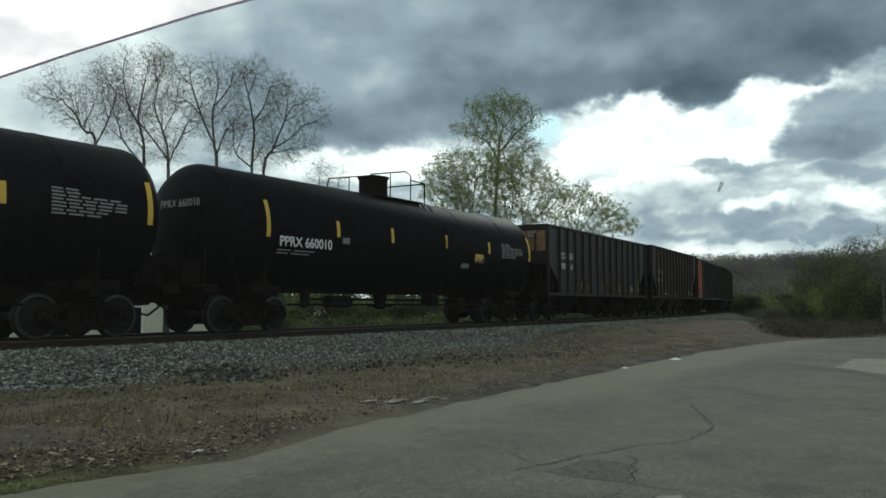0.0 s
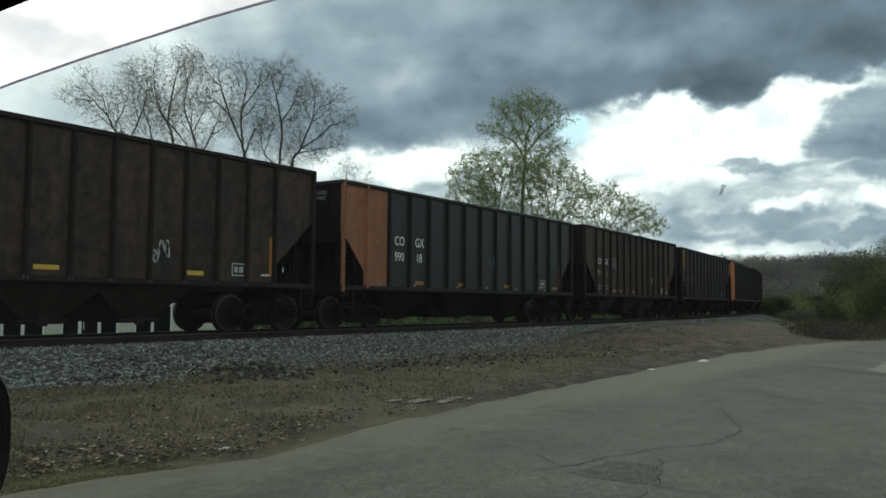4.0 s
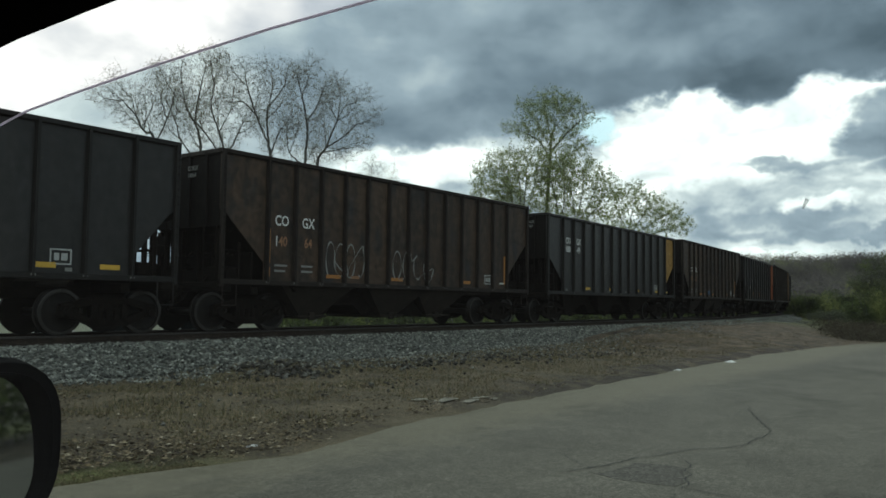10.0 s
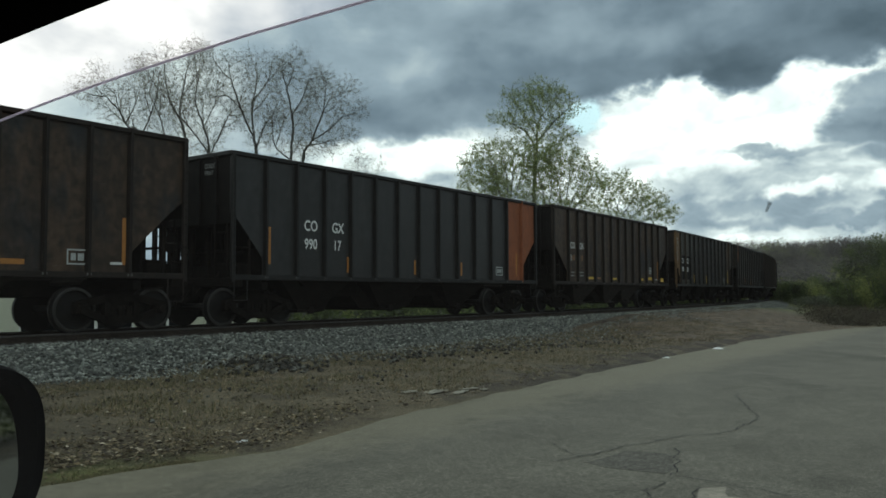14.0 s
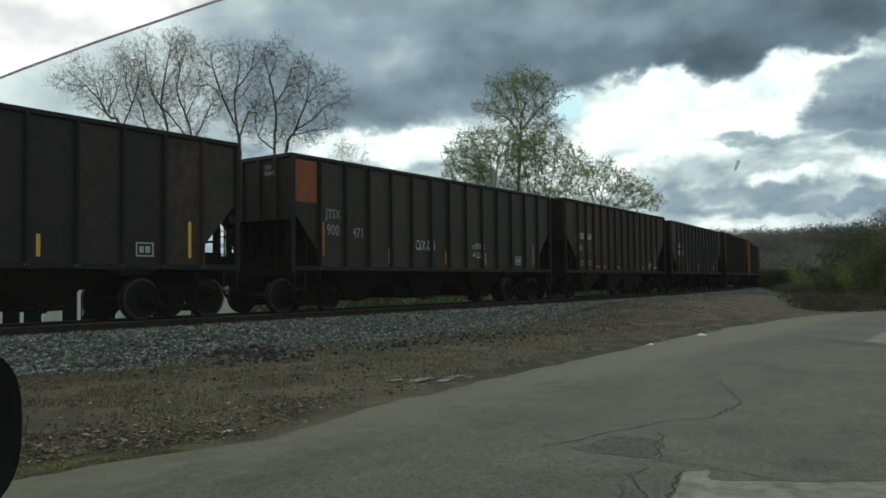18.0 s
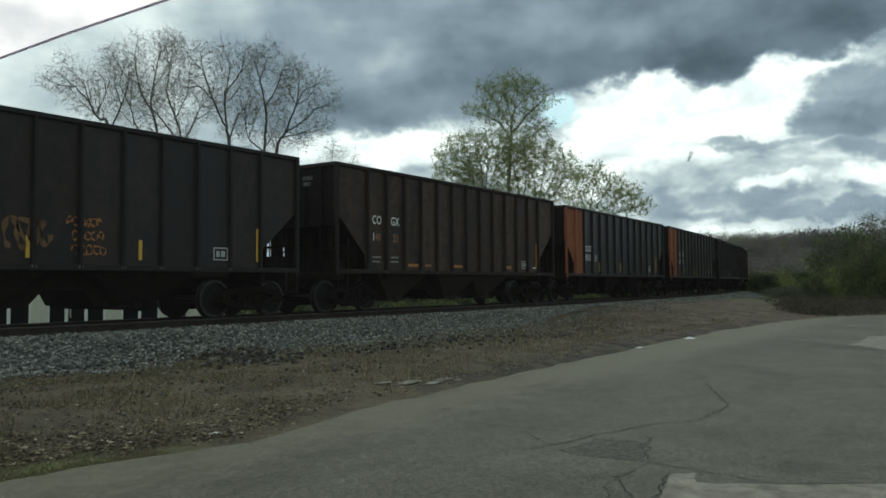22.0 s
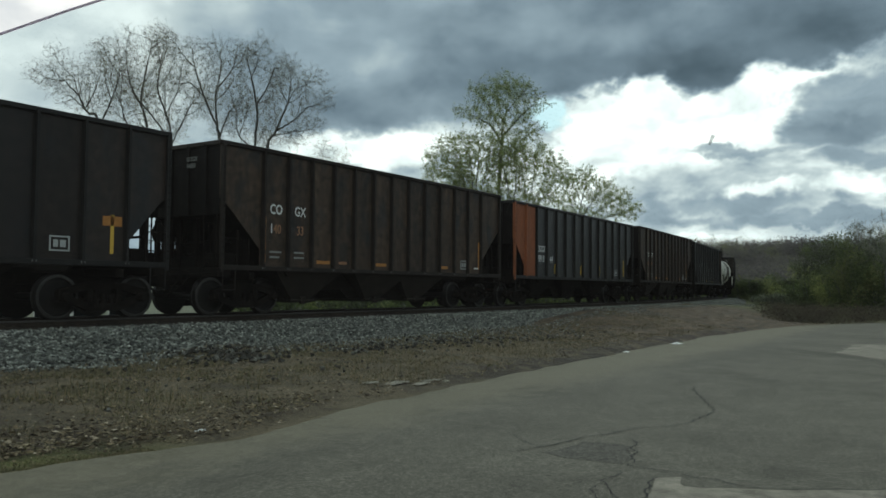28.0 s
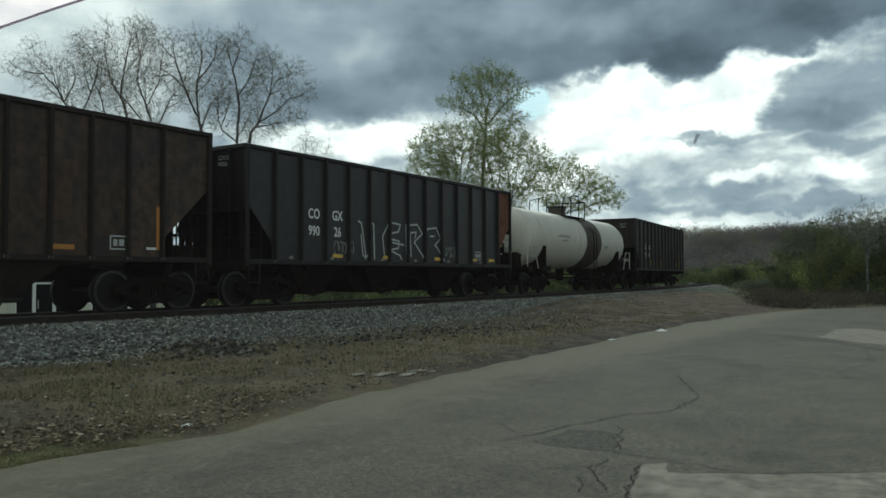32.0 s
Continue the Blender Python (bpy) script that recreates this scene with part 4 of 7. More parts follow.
def end_width(L):
    return 1.04 if L > 13.9 else (1.3 if L > 13.3 else 1.36)


def top_of(L):
    """The shorter cars stand a little taller."""
    return TOP if L > 13.3 else TOP + 0.075


def panel_x(L):
    """Where the upright ribs of a side stand, ends included."""
    end = end_width(L)
    w_ = (L - 2 * end) / 12
    return [-L / 2] + [-L / 2 + end + i * w_ for i in range(13)] + [L / 2]


def side_panel_mesh(L, i, mat):
    xs, top = panel_x(L), top_of(L)
    x0, x1 = xs[i], xs[i + 1]
    y0, y1 = -SKIN, -SKIN + 0.02
    up = 2.80 if L < 13.3 else 2.64      # where the slope sheet meets the end
    if i == 0:
        poly = [(x0, top - 0.03), (x0, up), (x0 + 0.2, up - 0.13), (x1 - 0.07, 1.62), (x1 - 0.07, SILL + 0.04), (x1, SILL + 0.04), (x1, top - 0.03)]
    elif i == 13:
        poly = [(x0, top - 0.03), (x0, SILL + 0.04), (x0 + 0.07, SILL + 0.04), (x0 + 0.07, 1.62), (x1 - 0.2, up - 0.13), (x1, up), (x1, top - 0.03)]
    else:
        poly = [(x0, top - 0.03), (x0, SILL + 0.04), (x1, SILL + 0.04), (x1, top - 0.03)]
    return M().prism(poly, y0, y1).mesh("side_panel", mat)


def rib_shape(top):
    """A pressed upright: a flange on the side sheet and a hat standing out from it."""
    m = M().prism([(-0.058, SILL), (-0.058, top - 0.04), (0.058, top - 0.04), (0.058, SILL)], -SKIN + 0.002, -SKIN - 0.008)
    foot, face = [], []
    for x, y in ((-0.042, -SKIN), (-0.028, -HALF), (0.028, -HALF), (0.042, -SKIN)):
        foot.append((x, y, SILL))
        face.append((x, y, top - 0.05))
    return m.loft([foot, face])


def mark(car, name, x, z, w_, h, mat, label="", y=-SKIN - 0.006):
    m = once(("mark", w_, h, mat.name), lambda: M().box(0, w_, -0.002, 0.002, 0, h).mesh(name, mat))
    part(name, m, mat, car, label, at=pose(x, y, z))


def squiggle(car, x, z, w_, h, mat, seed, strokes=5, label="loops of spray paint", thick=0.022):
    """Unreadable sprayed scrawl: looping strokes."""
    rng = random.Random(seed)
    line = []
    for k in range(strokes):       # a row of loops and arcs, like scrawled letters
        cx, rx, ry = (k + 0.5) * w_ / strokes, w_ / strokes * rng.uniform(0.34, 0.52), h * rng.uniform(0.36, 0.5)
        a0, sweep_ = rng.uniform(0, 6.283), rng.choice((-1, 1)) * rng.uniform(3.2, 6.6)
        for j in range(8):
            a = a0 + sweep_ * j / 7
            line.append(Vector((cx + rx * math.cos(a), 0, h * 0.5 + ry * math.sin(a))))
    fine = []
    for j in range(len(line) - 1):       # rounded through the points
        a, b, c, e = line[max(j - 1, 0)], line[j], line[j + 1], line[min(j + 2, len(line) - 1)]
        for t in (0, 0.33, 0.67):
            fine.append(0.5 * ((2 * b) + (c - a) * t + (2 * a - 5 * b + 4 * c - e) * t * t + (3 * b - a - 3 * c + e) * t ** 3))
    vs = []
    for j, p in enumerate(fine):
        d = fine[min(j + 1, len(fine) - 1)] - fine[max(j - 1, 0)]
        d = d.normalized() if d.length > 1e-6 else Vector((1, 0, 0))
        nrm = Vector((-d.z, 0, d.x)) * thick * (0.7 + 0.5 * math.sin(j * 0.7))
        vs += [p + nrm, p - nrm]
    m = M().add(vs, [(2 * j, 2 * j + 1, 2 * j + 3, 2 * j + 2) for j in range(len(fine) - 1)])
    part("graffiti", m, mat, car, label, at=pose(x, -SKIN - 0.008, z))


GLYPHS = [   # blocky sprayed shapes, each a few strokes in a unit box
    [[(0.0, 0.95), (0.12, 0.9), (0.3, 0.05), (0.45, 0.1), (0.5, 0.95), (0.62, 0.9), (0.66, 0.0)], [(0.1, 0.6), (0.18, 0.1), (0.3, 0.0)]],
    [[(0.1, 0.0), (0.0, 0.6), (0.3, 1.0), (0.8, 0.95), (0.7, 0.75), (0.35, 0.7), (0.3, 0.55), (0.75, 0.5), (0.7, 0.3), (0.3, 0.25), (0.8, 0.1), (0.85, 0.0)], [(0.45, 0.45), (0.95, 0.4)]],
    [[(0.1, 0.0), (0.05, 0.95), (0.6, 1.0), (0.85, 0.75), (0.45, 0.5), (0.95, 0.05)], [(0.3, 0.1), (0.25, 0.75), (0.55, 0.78), (0.5, 0.62)]],
    [[(0.0, 0.05), (0.1, 0.9), (0.55, 0.95), (0.8, 0.65), (0.5, 0.45), (0.7, 0.3), (1.0, 0.0)], [(0.25, 0.7), (0.45, 0.7)]]]


def block_graffiti(car, x, z, w_, h, mat):
    """Large outlined shapes sprayed over several panels, one mesh."""
    m = M()
    step = w_ / len(GLYPHS)
    for k, strokes in enumerate(GLYPHS):
        for st in strokes:
            pts = [Vector((x + (k + u) * step, -SKIN - 0.008, z + v * h)) for u, v in st]
            for a, b in zip(pts, pts[1:]):
                d = (b - a).normalized()
                nrm = Vector((-d.z, 0, d.x)) * 0.028
                a, b = a - d * 0.02, b + d * 0.02
                m.add([a + nrm, a - nrm, b - nrm, b + nrm], [(0, 1, 2, 3)])
    part("graffiti", m, mat, car, "blocky pale graffiti outlines")


def scrawl(car, x, z, w_, h, mat):
    """A sprayed pear shape over a circle, each with a crooked line in it, one mesh."""
    def ring(cx, cz, rx, rz, a0, a1):
        return [(cx + rx * math.cos(radians(a)), cz + rz * math.sin(radians(a))) for a in range(a0, a1 + 1, 18)]

    strokes = [[(0.36, 0.99), (0.24, 0.84)] + ring(0.5, 0.68, 0.48, 0.165, 140, 410) + [(0.62, 0.82), (0.60, 0.93), (0.36, 0.99)], [(0.52, 0.95), (0.50, 0.72), (0.62, 0.70), (0.66, 0.80)],
               ring(0.54, 0.26, 0.44, 0.255, 20, 396), [(0.30, 0.22), (0.50, 0.42), (0.74, 0.30)], [(0.50, 0.42), (0.58, 0.10)], [(0.28, 0.10), (0.52, 0.24), (0.76, 0.16)]]
    m = M()
    for st in strokes:
        pts = [Vector((x + u * w_, -SKIN - 0.008, z + v * h)) for u, v in st]
        for a, b in zip(pts, pts[1:]):
            d = (b - a).normalized()
            nrm = Vector((-d.z, 0, d.x)) * 0.013
            m.add([a + nrm, a - nrm, b - nrm, b + nrm], [(0, 1, 2, 3)])
    part("graffiti", m, mat, car, "thin pale scrawl of a pear over a circle")


def hopper(spec):
    """One open hopper car standing on the rails at the middle of its length; travels towards -x, side to the road is -y."""
    L, body, ribm = spec["L"], spec["body"], spec["rib"]
    key = spec["key"]
    xs, top = panel_x(L), top_of(L)
    car = thing("hopper_car", spec["label"], "rail car", "cars of the train")
    left, right = spec.get("left", {}), spec.get("right", {})
    for i in range(14):
        mt = left.get(i, right.get(i, body))
        part("side_panel", once((L, i, mt.name), lambda: side_panel_mesh(L, i, mt)), mt, car, spec["paint"].get(mt.name, ""))
    up = 2.80 if L < 13.3 else 2.64
    far = once((L, "far", body.name), lambda: M().prism([(-L / 2, top - 0.03), (-L / 2, up), (-L / 2 + end_width(L) - 0.07, 1.62), (-L / 2 + end_width(L) - 0.07, SILL), (L / 2 - end_width(L) + 0.07, SILL), (L / 2 - end_width(L) + 0.07, 1.62), (L / 2, up), (L / 2, top - 0.03)], SKIN - 0.02, SKIN).mesh("far_side", body))
    part("far_side", far, body, car)
    rib = once(("rib", top, ribm.name), lambda: rib_shape(top).mesh("rib", ribm))
    for x in xs[1:-1]:
        i_ = xs.index(x)
        mt = left.get(i_, right.get(i_ - 1, None)) if (i_ in left or (i_ - 1) in right) else ribm
        rb = rib if mt is ribm else once(("rib", top, mt.name), lambda: rib_shape(top).mesh("rib", mt))
        part("rib", rb, mt, car, at=pose(x, 0, 0))

    def rim():
        m = M()
        for y in (-1, 1):
            m.box(-L / 2 - 0.03, L / 2 + 0.03, y * SKIN - 0.07, y * SKIN + 0.07, top - 0.11, top, 0.02)
        for x in (-1, 1):
            m.box(x * L / 2 - 0.05, x * L / 2 + 0.05, -SKIN, SKIN, top - 0.12, top - 0.005, 0.02)
        return m.mesh("top_rim", ribm)

    part("top_rim", once((L, "rim", ribm.name), rim), ribm, car)

    def sill():
        m = M()
        for y in (-1, 1):
            m.box(-L / 2, L / 2, y * 1.49 - 0.045, y * 1.49 + 0.045, SILL - 0.05, SILL + 0.07, 0.012)
        return m.mesh("side_sill", ribm)

    part("side_sill", once((L, "sill", ribm.name), sill), ribm, car)

    def tabs():
        m = M()
        for x in xs[1:-1]:
            m.box(x - 0.045, x + 0.045, -1.541, -1.534, SILL, SILL + 0.04)
        return m.mesh("sill_tabs", GREYMARK)

    tagged(part("sill_tabs", once((L, "tabs"), tabs), GREYMARK, car), kind="stuff")
    part("center_sill", once((L, "csill"), lambda: M().box(-L / 2 - 0.1, L / 2 + 0.1, -0.26, 0.26, 0.70, 1.06, 0.02).mesh("center_sill", UNDER)), UNDER, car)
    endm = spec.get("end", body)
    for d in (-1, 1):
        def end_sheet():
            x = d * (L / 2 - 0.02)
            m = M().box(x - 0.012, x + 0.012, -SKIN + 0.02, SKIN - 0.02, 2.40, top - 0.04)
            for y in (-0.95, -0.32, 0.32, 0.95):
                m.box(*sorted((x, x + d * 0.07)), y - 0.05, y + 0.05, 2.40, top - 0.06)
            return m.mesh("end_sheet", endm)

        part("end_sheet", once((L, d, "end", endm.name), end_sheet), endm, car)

        def slope():
            x0, x1, up = d * (L / 2 - 0.03), d * (L / 2 - 2.35), 2.80 if L < 13.3 else 2.64
            return M().prism([(x0, up), (x0, up - 0.04), (x1, 0.95), (x1, 1.0)], -SKIN + 0.02, SKIN - 0.02).mesh("slope_sheet", UNDER)

        part("slope_sheet", once((L, d, "slope"), slope), UNDER, car)

        for y in (-1, 1):
            def corner(pm_):
                x = d * (L / 2 - 0.05)
                m = M().box(x - 0.05, x + 0.05, y * 1.50 - 0.045, y * 1.50 + 0.045, SILL - 0.1, top - 0.06, 0.01)
                return m.mesh("corner_post", pm_)

            def grab():
                x = d * (L / 2 - 0.55)
                m = M().box(x - 0.03, x + 0.03, y * 1.46 - 0.03, y * 1.46 + 0.03, SILL, 2.05, 0.008)
                for z in (1.45, 1.85):
                    m.tube([(d * (L / 2 - 0.05), y * 1.52, z), (d * (L / 2 - 0.55), y * 1.48, z)], 0.014, 5)
                return m.mesh("grab_rail", UNDER)

            def ladder():
                m = M()
                for k in range(6 if y > 0 else 3):
                    z = 1.35 + k * 0.42
                    m.tube([(d * (L / 2 + 0.06), y * 1.43, z), (d * (L / 2 + 0.06), y * 0.97, z)], 0.012, 5)
                for yy in (1.43, 0.98):
                    m.box(*sorted((d * (L / 2 + 0.045), d * (L / 2 + 0.075))), y * yy - 0.015, y * yy + 0.015, 1.2, top - 0.4 if y > 0 else 2.4)
                return m.mesh("ladder", UNDER)

            def step():
                return M().tube([(d * (L / 2 - 0.08), y * 1.52, SILL - 0.04), (d * (L / 2 - 0.08), y * 1.52, 0.62), (d * (L / 2 - 0.46), y * 1.52, 0.62), (d * (L / 2 - 0.46), y * 1.52, SILL - 0.03)], 0.016, 5).mesh("step", ribm)

            postm = left.get(0, ribm) if (d, y) == (-1, -1) else ribm

            def rivets():
                x = d * (L / 2 - 0.05)
                m = M()
                for k in range(17):
                    m.box(x - 0.018, x + 0.018, y * 1.547 - 0.006, y * 1.547 + 0.006, 1.3 + k * 0.16 - 0.018, 1.3 + k * 0.16 + 0.018)
                return m.mesh("rivets", UNDER)

            cp = part("corner_post", once((L, d, y, "corner", postm.name), lambda: corner(postm)), postm, car)
            tagged(part("rivets", once((L, d, y, "rivets"), rivets), UNDER, cp), kind="stuff")
            part("grab_rail", once((L, d, y, "grab"), grab), UNDER, car)
            part("ladder", once((L, d, y, "ladder"), ladder), UNDER, car)
            part("step", once((L, d, y, "step", ribm.name), step), ribm, car)

        def end_sill():
            m = M().box(*sorted((d * (L / 2 - 0.35), d * (L / 2 + 0.06))), -1.5, 1.5, 0.92, 1.14, 0.02)
            m.box(*sorted((d * (L / 2 - 1.2), d * (L / 2 - 1.0))), -1.4, 1.4, 0.86, 1.05, 0.02)
            for y in (-0.75, 0.75):
                m.tube([(d * (L / 2 - 0.1), y, 1.1), (d * (L / 2 - 0.9), y, 1.9)], 0.04, 5)
            return m.mesh("end_sill", UNDER)

        part("end_sill", once((L, d, "esill"), end_sill), UNDER, car)

        def web():
            x = d * (L / 2 - 1.0)
            m = M().box(x - 0.02, x + 0.02, -1.38, 1.38, 1.02, 1.86)
            x = d * (L / 2 - 0.5)
            for y0 in (-0.55, 0.0, 0.55):
                m.box(x - 0.03, x + 0.03, y0 - 0.05, y0 + 0.05, 1.1, 2.2)
            m.box(x - 0.25, x + 0.25, -1.2, -0.7, 1.14, 1.5, 0.03).box(x - 0.2, x + 0.2, 0.5, 1.2, 1.14, 1.62, 0.03)
            m.tube([(x, -1.3, 1.75), (x, 1.3, 1.75)], 0.03, 5)
            x = d * (L / 2 - 0.28)
            m.box(x - 0.015, x + 0.015, -1.4, 1.4, 1.12, 1.42)
            for y0 in (-1.05, -0.3, 0.3, 0.62, 0.9, 1.18):
                m.box(x - 0.05, x + 0.05, y0 - 0.06, y0 + 0.06, 1.1, 2.36)
            return m.mesh("bolster_web", UNDER)

        part("bolster_web", once((L, d, "web"), web), UNDER, car)
        part("air_hose", once((d, "hose"), lambda: M().tube([(0, -0.45, 0.95), (d * 0.25, -0.5, 0.72), (d * 0.48, -0.42, 0.55), (d * 0.66, -0.25, 0.6)], 0.022, 6).mesh("air_hose", UNDER)), UNDER, car, at=pose(d * L / 2, 0, 0))
        part("coupler", COUPLERS[d], UNDER, car, at=pose(d * (L / 2 + 0.05), 0, 0))
        truck(car, d * (L / 2 - 1.22))

    def brake():
        x = -L / 2 - 0.12
        m = M().lathe([(-0.02, 0.235), (0.0, 0.255), (0.02, 0.235), (0.0, 0.215)], "x", 18, (x, 0.62, 2.0))
        for k in range(4):
            a = k * math.pi / 2
            m.tube([(x, 0.62, 2.0), (x, 0.62 + 0.23 * math.cos(a), 2.0 + 0.23 * math.sin(a))], 0.012, 4)
        m.tube([(x, 0.62, 2.0), (x + 0.14, 0.62, 2.0)], 0.03, 6)
        return m.mesh("brake_wheel", UNDER)

    part("brake_wheel", once((L, "brake"), brake), UNDER, car)

    def bay():
        m = M()
        top_ = [(-1.3, -1.40, 1.12), (1.3, -1.40, 1.12), (1.3, 1.40, 1.12), (-1.3, 1.40, 1.12)]
        low = [(-0.34, -1.02, 0.36), (0.34, -1.02, 0.36), (0.34, 1.02, 0.36), (-0.34, 1.02, 0.36)]
        m.loft([top_, low])
        m.box(-0.44, 0.44, -1.08, 1.08, 0.28, 0.36, 0.015)
        m.tube([(-0.5, -1.12, 0.34), (0.5, -1.12, 0.34)], 0.035, 6)
        m.box(-0.10, 0.10, -1.16, -1.06, 0.24, 0.44, 0.02)
        return m.mesh("hopper_bay", spec["bay"])

    for xb in ((-4.1, -0.9, 2.5) if L > 13.3 else (-3.4, -0.3, 1.8)):
        part("hopper_bay", once(("bay", spec["bay"].name), bay), spec["bay"], car, at=pose(xb, 0, 0))

    def hopper_side():
        # outline of the hoppers' feet, notched between the bays
        if L > 13.3:
            line = [(-4.9, 1.12), (-4.5, 0.37), (-3.35, 0.36), (-3.1, 0.69), (-2.35, 0.71), (-2.0, 0.36), (0.2, 0.37), (0.5, 0.69), (1.4, 0.69), (1.6, 0.36), (3.1, 0.37), (3.7, 1.12)]
        else:
            line = [(-4.4, 1.12), (-4.05, 0.37), (-2.75, 0.36), (-2.45, 0.64), (-1.65, 0.62), (-1.3, 0.37), (0.2, 0.35), (1.3, 0.32), (2.3, 0.36), (2.9, 1.12)]
        m = M().prism(line, -0.9, 0.9)
        return m.mesh("hopper_side", UNDER)

    part("hopper_side", once((L, "hside"), hopper_side), UNDER, car)
    part("brake_cylinder", once(("brakecyl",), lambda: M().lathe([(-0.35, 0.03), (-0.35, 0.15), (0.3, 0.15), (0.36, 0.06), (0.7, 0.05), (0.7, 0.01)], "x", 14, (0, 0, 0)).mesh("brake_cylinder", UNDER, True)), UNDER, car, at=pose(-L / 2 + 0.75, -0.62, 1.32))
    part("air_tank", once(("airtank",), lambda: M().lathe([(-0.5, 0.02), (-0.46, 0.17), (0.46, 0.17), (0.5, 0.02)], "x", 16).mesh("air_tank", UNDER, True)), UNDER, car, at=pose(-L / 2 + 0.95, 0.5, 1.34))
    # lettering and tape
    for body_, pi, z, size, mt in spec["text"]:
        me = letters(body_, size, mt)
        wide = max(v.co.x for v in me.vertices) + min(v.co.x for v in me.vertices)
        room = min(0.82, 0.80 / wide)
        me = me.copy()
        me.transform(Matrix.Diagonal((room, 1, 1, 1)))
        wide *= room
        if body_ == "140" and mt is FADED:      # the first figure is repainted
            one = letters("1", size, WHITE).copy()
            one.transform(Matrix.Diagonal((room, 1, 1, 1)))
            part("lettering", one, WHITE, car, at=pose((xs[pi] + xs[pi + 1]) / 2 - wide / 2 + 0.03, -SKIN - 0.010, z))
        part("lettering", me, mt, car, at=pose((xs[pi] + xs[pi + 1]) / 2 - wide / 2 + 0.03, -SKIN - 0.006, z))
    for x, z, w_, h, mt in spec["marks"]:
        mark(car, "marking", xs[0] + x if x >= 0 else xs[-1] + x, z, w_, h, mt)
    for x, z in spec.get("boxes", []):
        xb = xs[-1] + x
        fr = once(("frame", "stencil"), lambda: M().box(0, 0.42, -0.002, 0.002, 0, 0.03).box(0, 0.42, -0.002, 0.002, 0.27, 0.30).box(0, 0.03, -0.002, 0.002, 0.03, 0.27).box(0.39, 0.42, -0.002, 0.002, 0.03, 0.27).box(0.08, 0.18, -0.002, 0.002, 0.08, 0.22).box(0.22, 0.34, -0.002, 0.002, 0.08, 0.22).mesh("stencil_box", SPRAY))
        part("stencil_box", fr, SPRAY, car, at=pose(xb, -SKIN - 0.006, z))
    for g in spec.get("sprays", []):
        squiggle(car, xs[0] + g[0], *g[1:])
    for i in spec.get("plates", ()):       # repainted ground behind the number
        mark(car, "number_ground", xs[i] + 0.07, 1.45, xs[i + 1] - xs[i] - 0.14, 1.33, SHADED_BLACK, "black repainted ground of the number", -SKIN - 0.002)
    if spec.get("scrawl"):
        scrawl(car, xs[0] + 0.24, 2.50, 0.56, 1.22, SPRAY)
    if spec.get("block"):
        bx, bz, bw, bh = spec["block"]
        block_graffiti(car, xs[0] + bx, bz, bw, bh, SPRAY)
    # owner's mark on the end sheet
    digits = "".join(t_[0].replace(" ", "") for t_ in spec["text"] if t_[0][0].isdigit())
    owner = "JTSX" if any(t_[0] == "JTSX" for t_ in spec["text"]) else "COGX"
    for k, word in enumerate((owner, digits)):
        me = letters(word, 0.15, ENDMARK).copy()
        me.transform(Matrix.Diagonal((0.85, 1, 1, 1)))
        part("end_marking", me, ENDMARK, car, at=pose(-L / 2 - 0.094, -0.62 if L > 13.2 else -0.35, 3.70 - 0.16 * k, 0, 0, -90))
    if spec.get("farpatch"):
        for y in (0.40, 1.03):
            part("end_patch", once(("farpatch",), lambda: M().box(-0.004, 0.004, 0, 0.42, 3.05, 3.80).mesh("end_patch", spec["farpatch"])), spec["farpatch"], car, "faded tan paint on the end sheet", at=pose(-L / 2 - 0.037, y, 0))
    if spec.get("endpatch"):
        part("end_patch", M().box(-0.004, 0.004, -1.40, -0.10, 2.95, 3.80).mesh("end_patch", spec["endpatch"]), spec["endpatch"], car, "faded ochre paint on the end sheet", at=pose(-L / 2 - 0.037, 0, 0))
    return car


ENDMARK = plain("faded_end_lettering", (0.17, 0.17, 0.165), 0.7, vary=0.4)
SHORT, LONG = 13.2, 14.0


def brown(n1, n2, old=True, extra_marks=(), sprays=(), tint=None, bot=AMBER):
    """Older brown car: letters white, number partly faded."""
    t = [("CO", 1, 2.54, 0.35, WHITE), ("GX", 2, 2.54, 0.35, WHITE)]
    t += [(n1, 1, 2.05, 0.33, FADED if old else WHITE), (n2, 2, 2.05, 0.33, FADED if old else WHITE)]
    mk = [(1.40, 1.62, 0.08, 0.82, AMBER), (1.40, 1.30, 0.08, 0.22, AMBER), (1.62, 1.55, 0.40, 0.05, GREYMARK), (1.62, 1.42, 0.34, 0.05, GREYMARK), (2.48, 1.56, 0.38, 0.05, GREYMARK), (2.48, 1.43, 0.38, 0.05, GREYMARK),
          (3.35, 1.32, 0.52, 0.09, bot), (4.25, 1.33, 0.34, 0.08, FADED), (5.9, 1.32, 0.5, 0.09, bot), (9.25, 1.32, 0.5, 0.10, bot), (-1.50, 1.36, 0.08, 0.95, AMBER), (-1.75, 1.36, 0.26, 0.05, WHITE)]
    return dict(L=SHORT, body=BROWN, rib=BROWN_RIB, end=SHADED_BLACK, bay=BAYBROWN, text=t, marks=mk + list(extra_marks), boxes=[(-2.65, 1.66 if tint else 1.34)], sprays=sprays,
                label="weathered brown steel open hopper car with upright ribs", paint={})


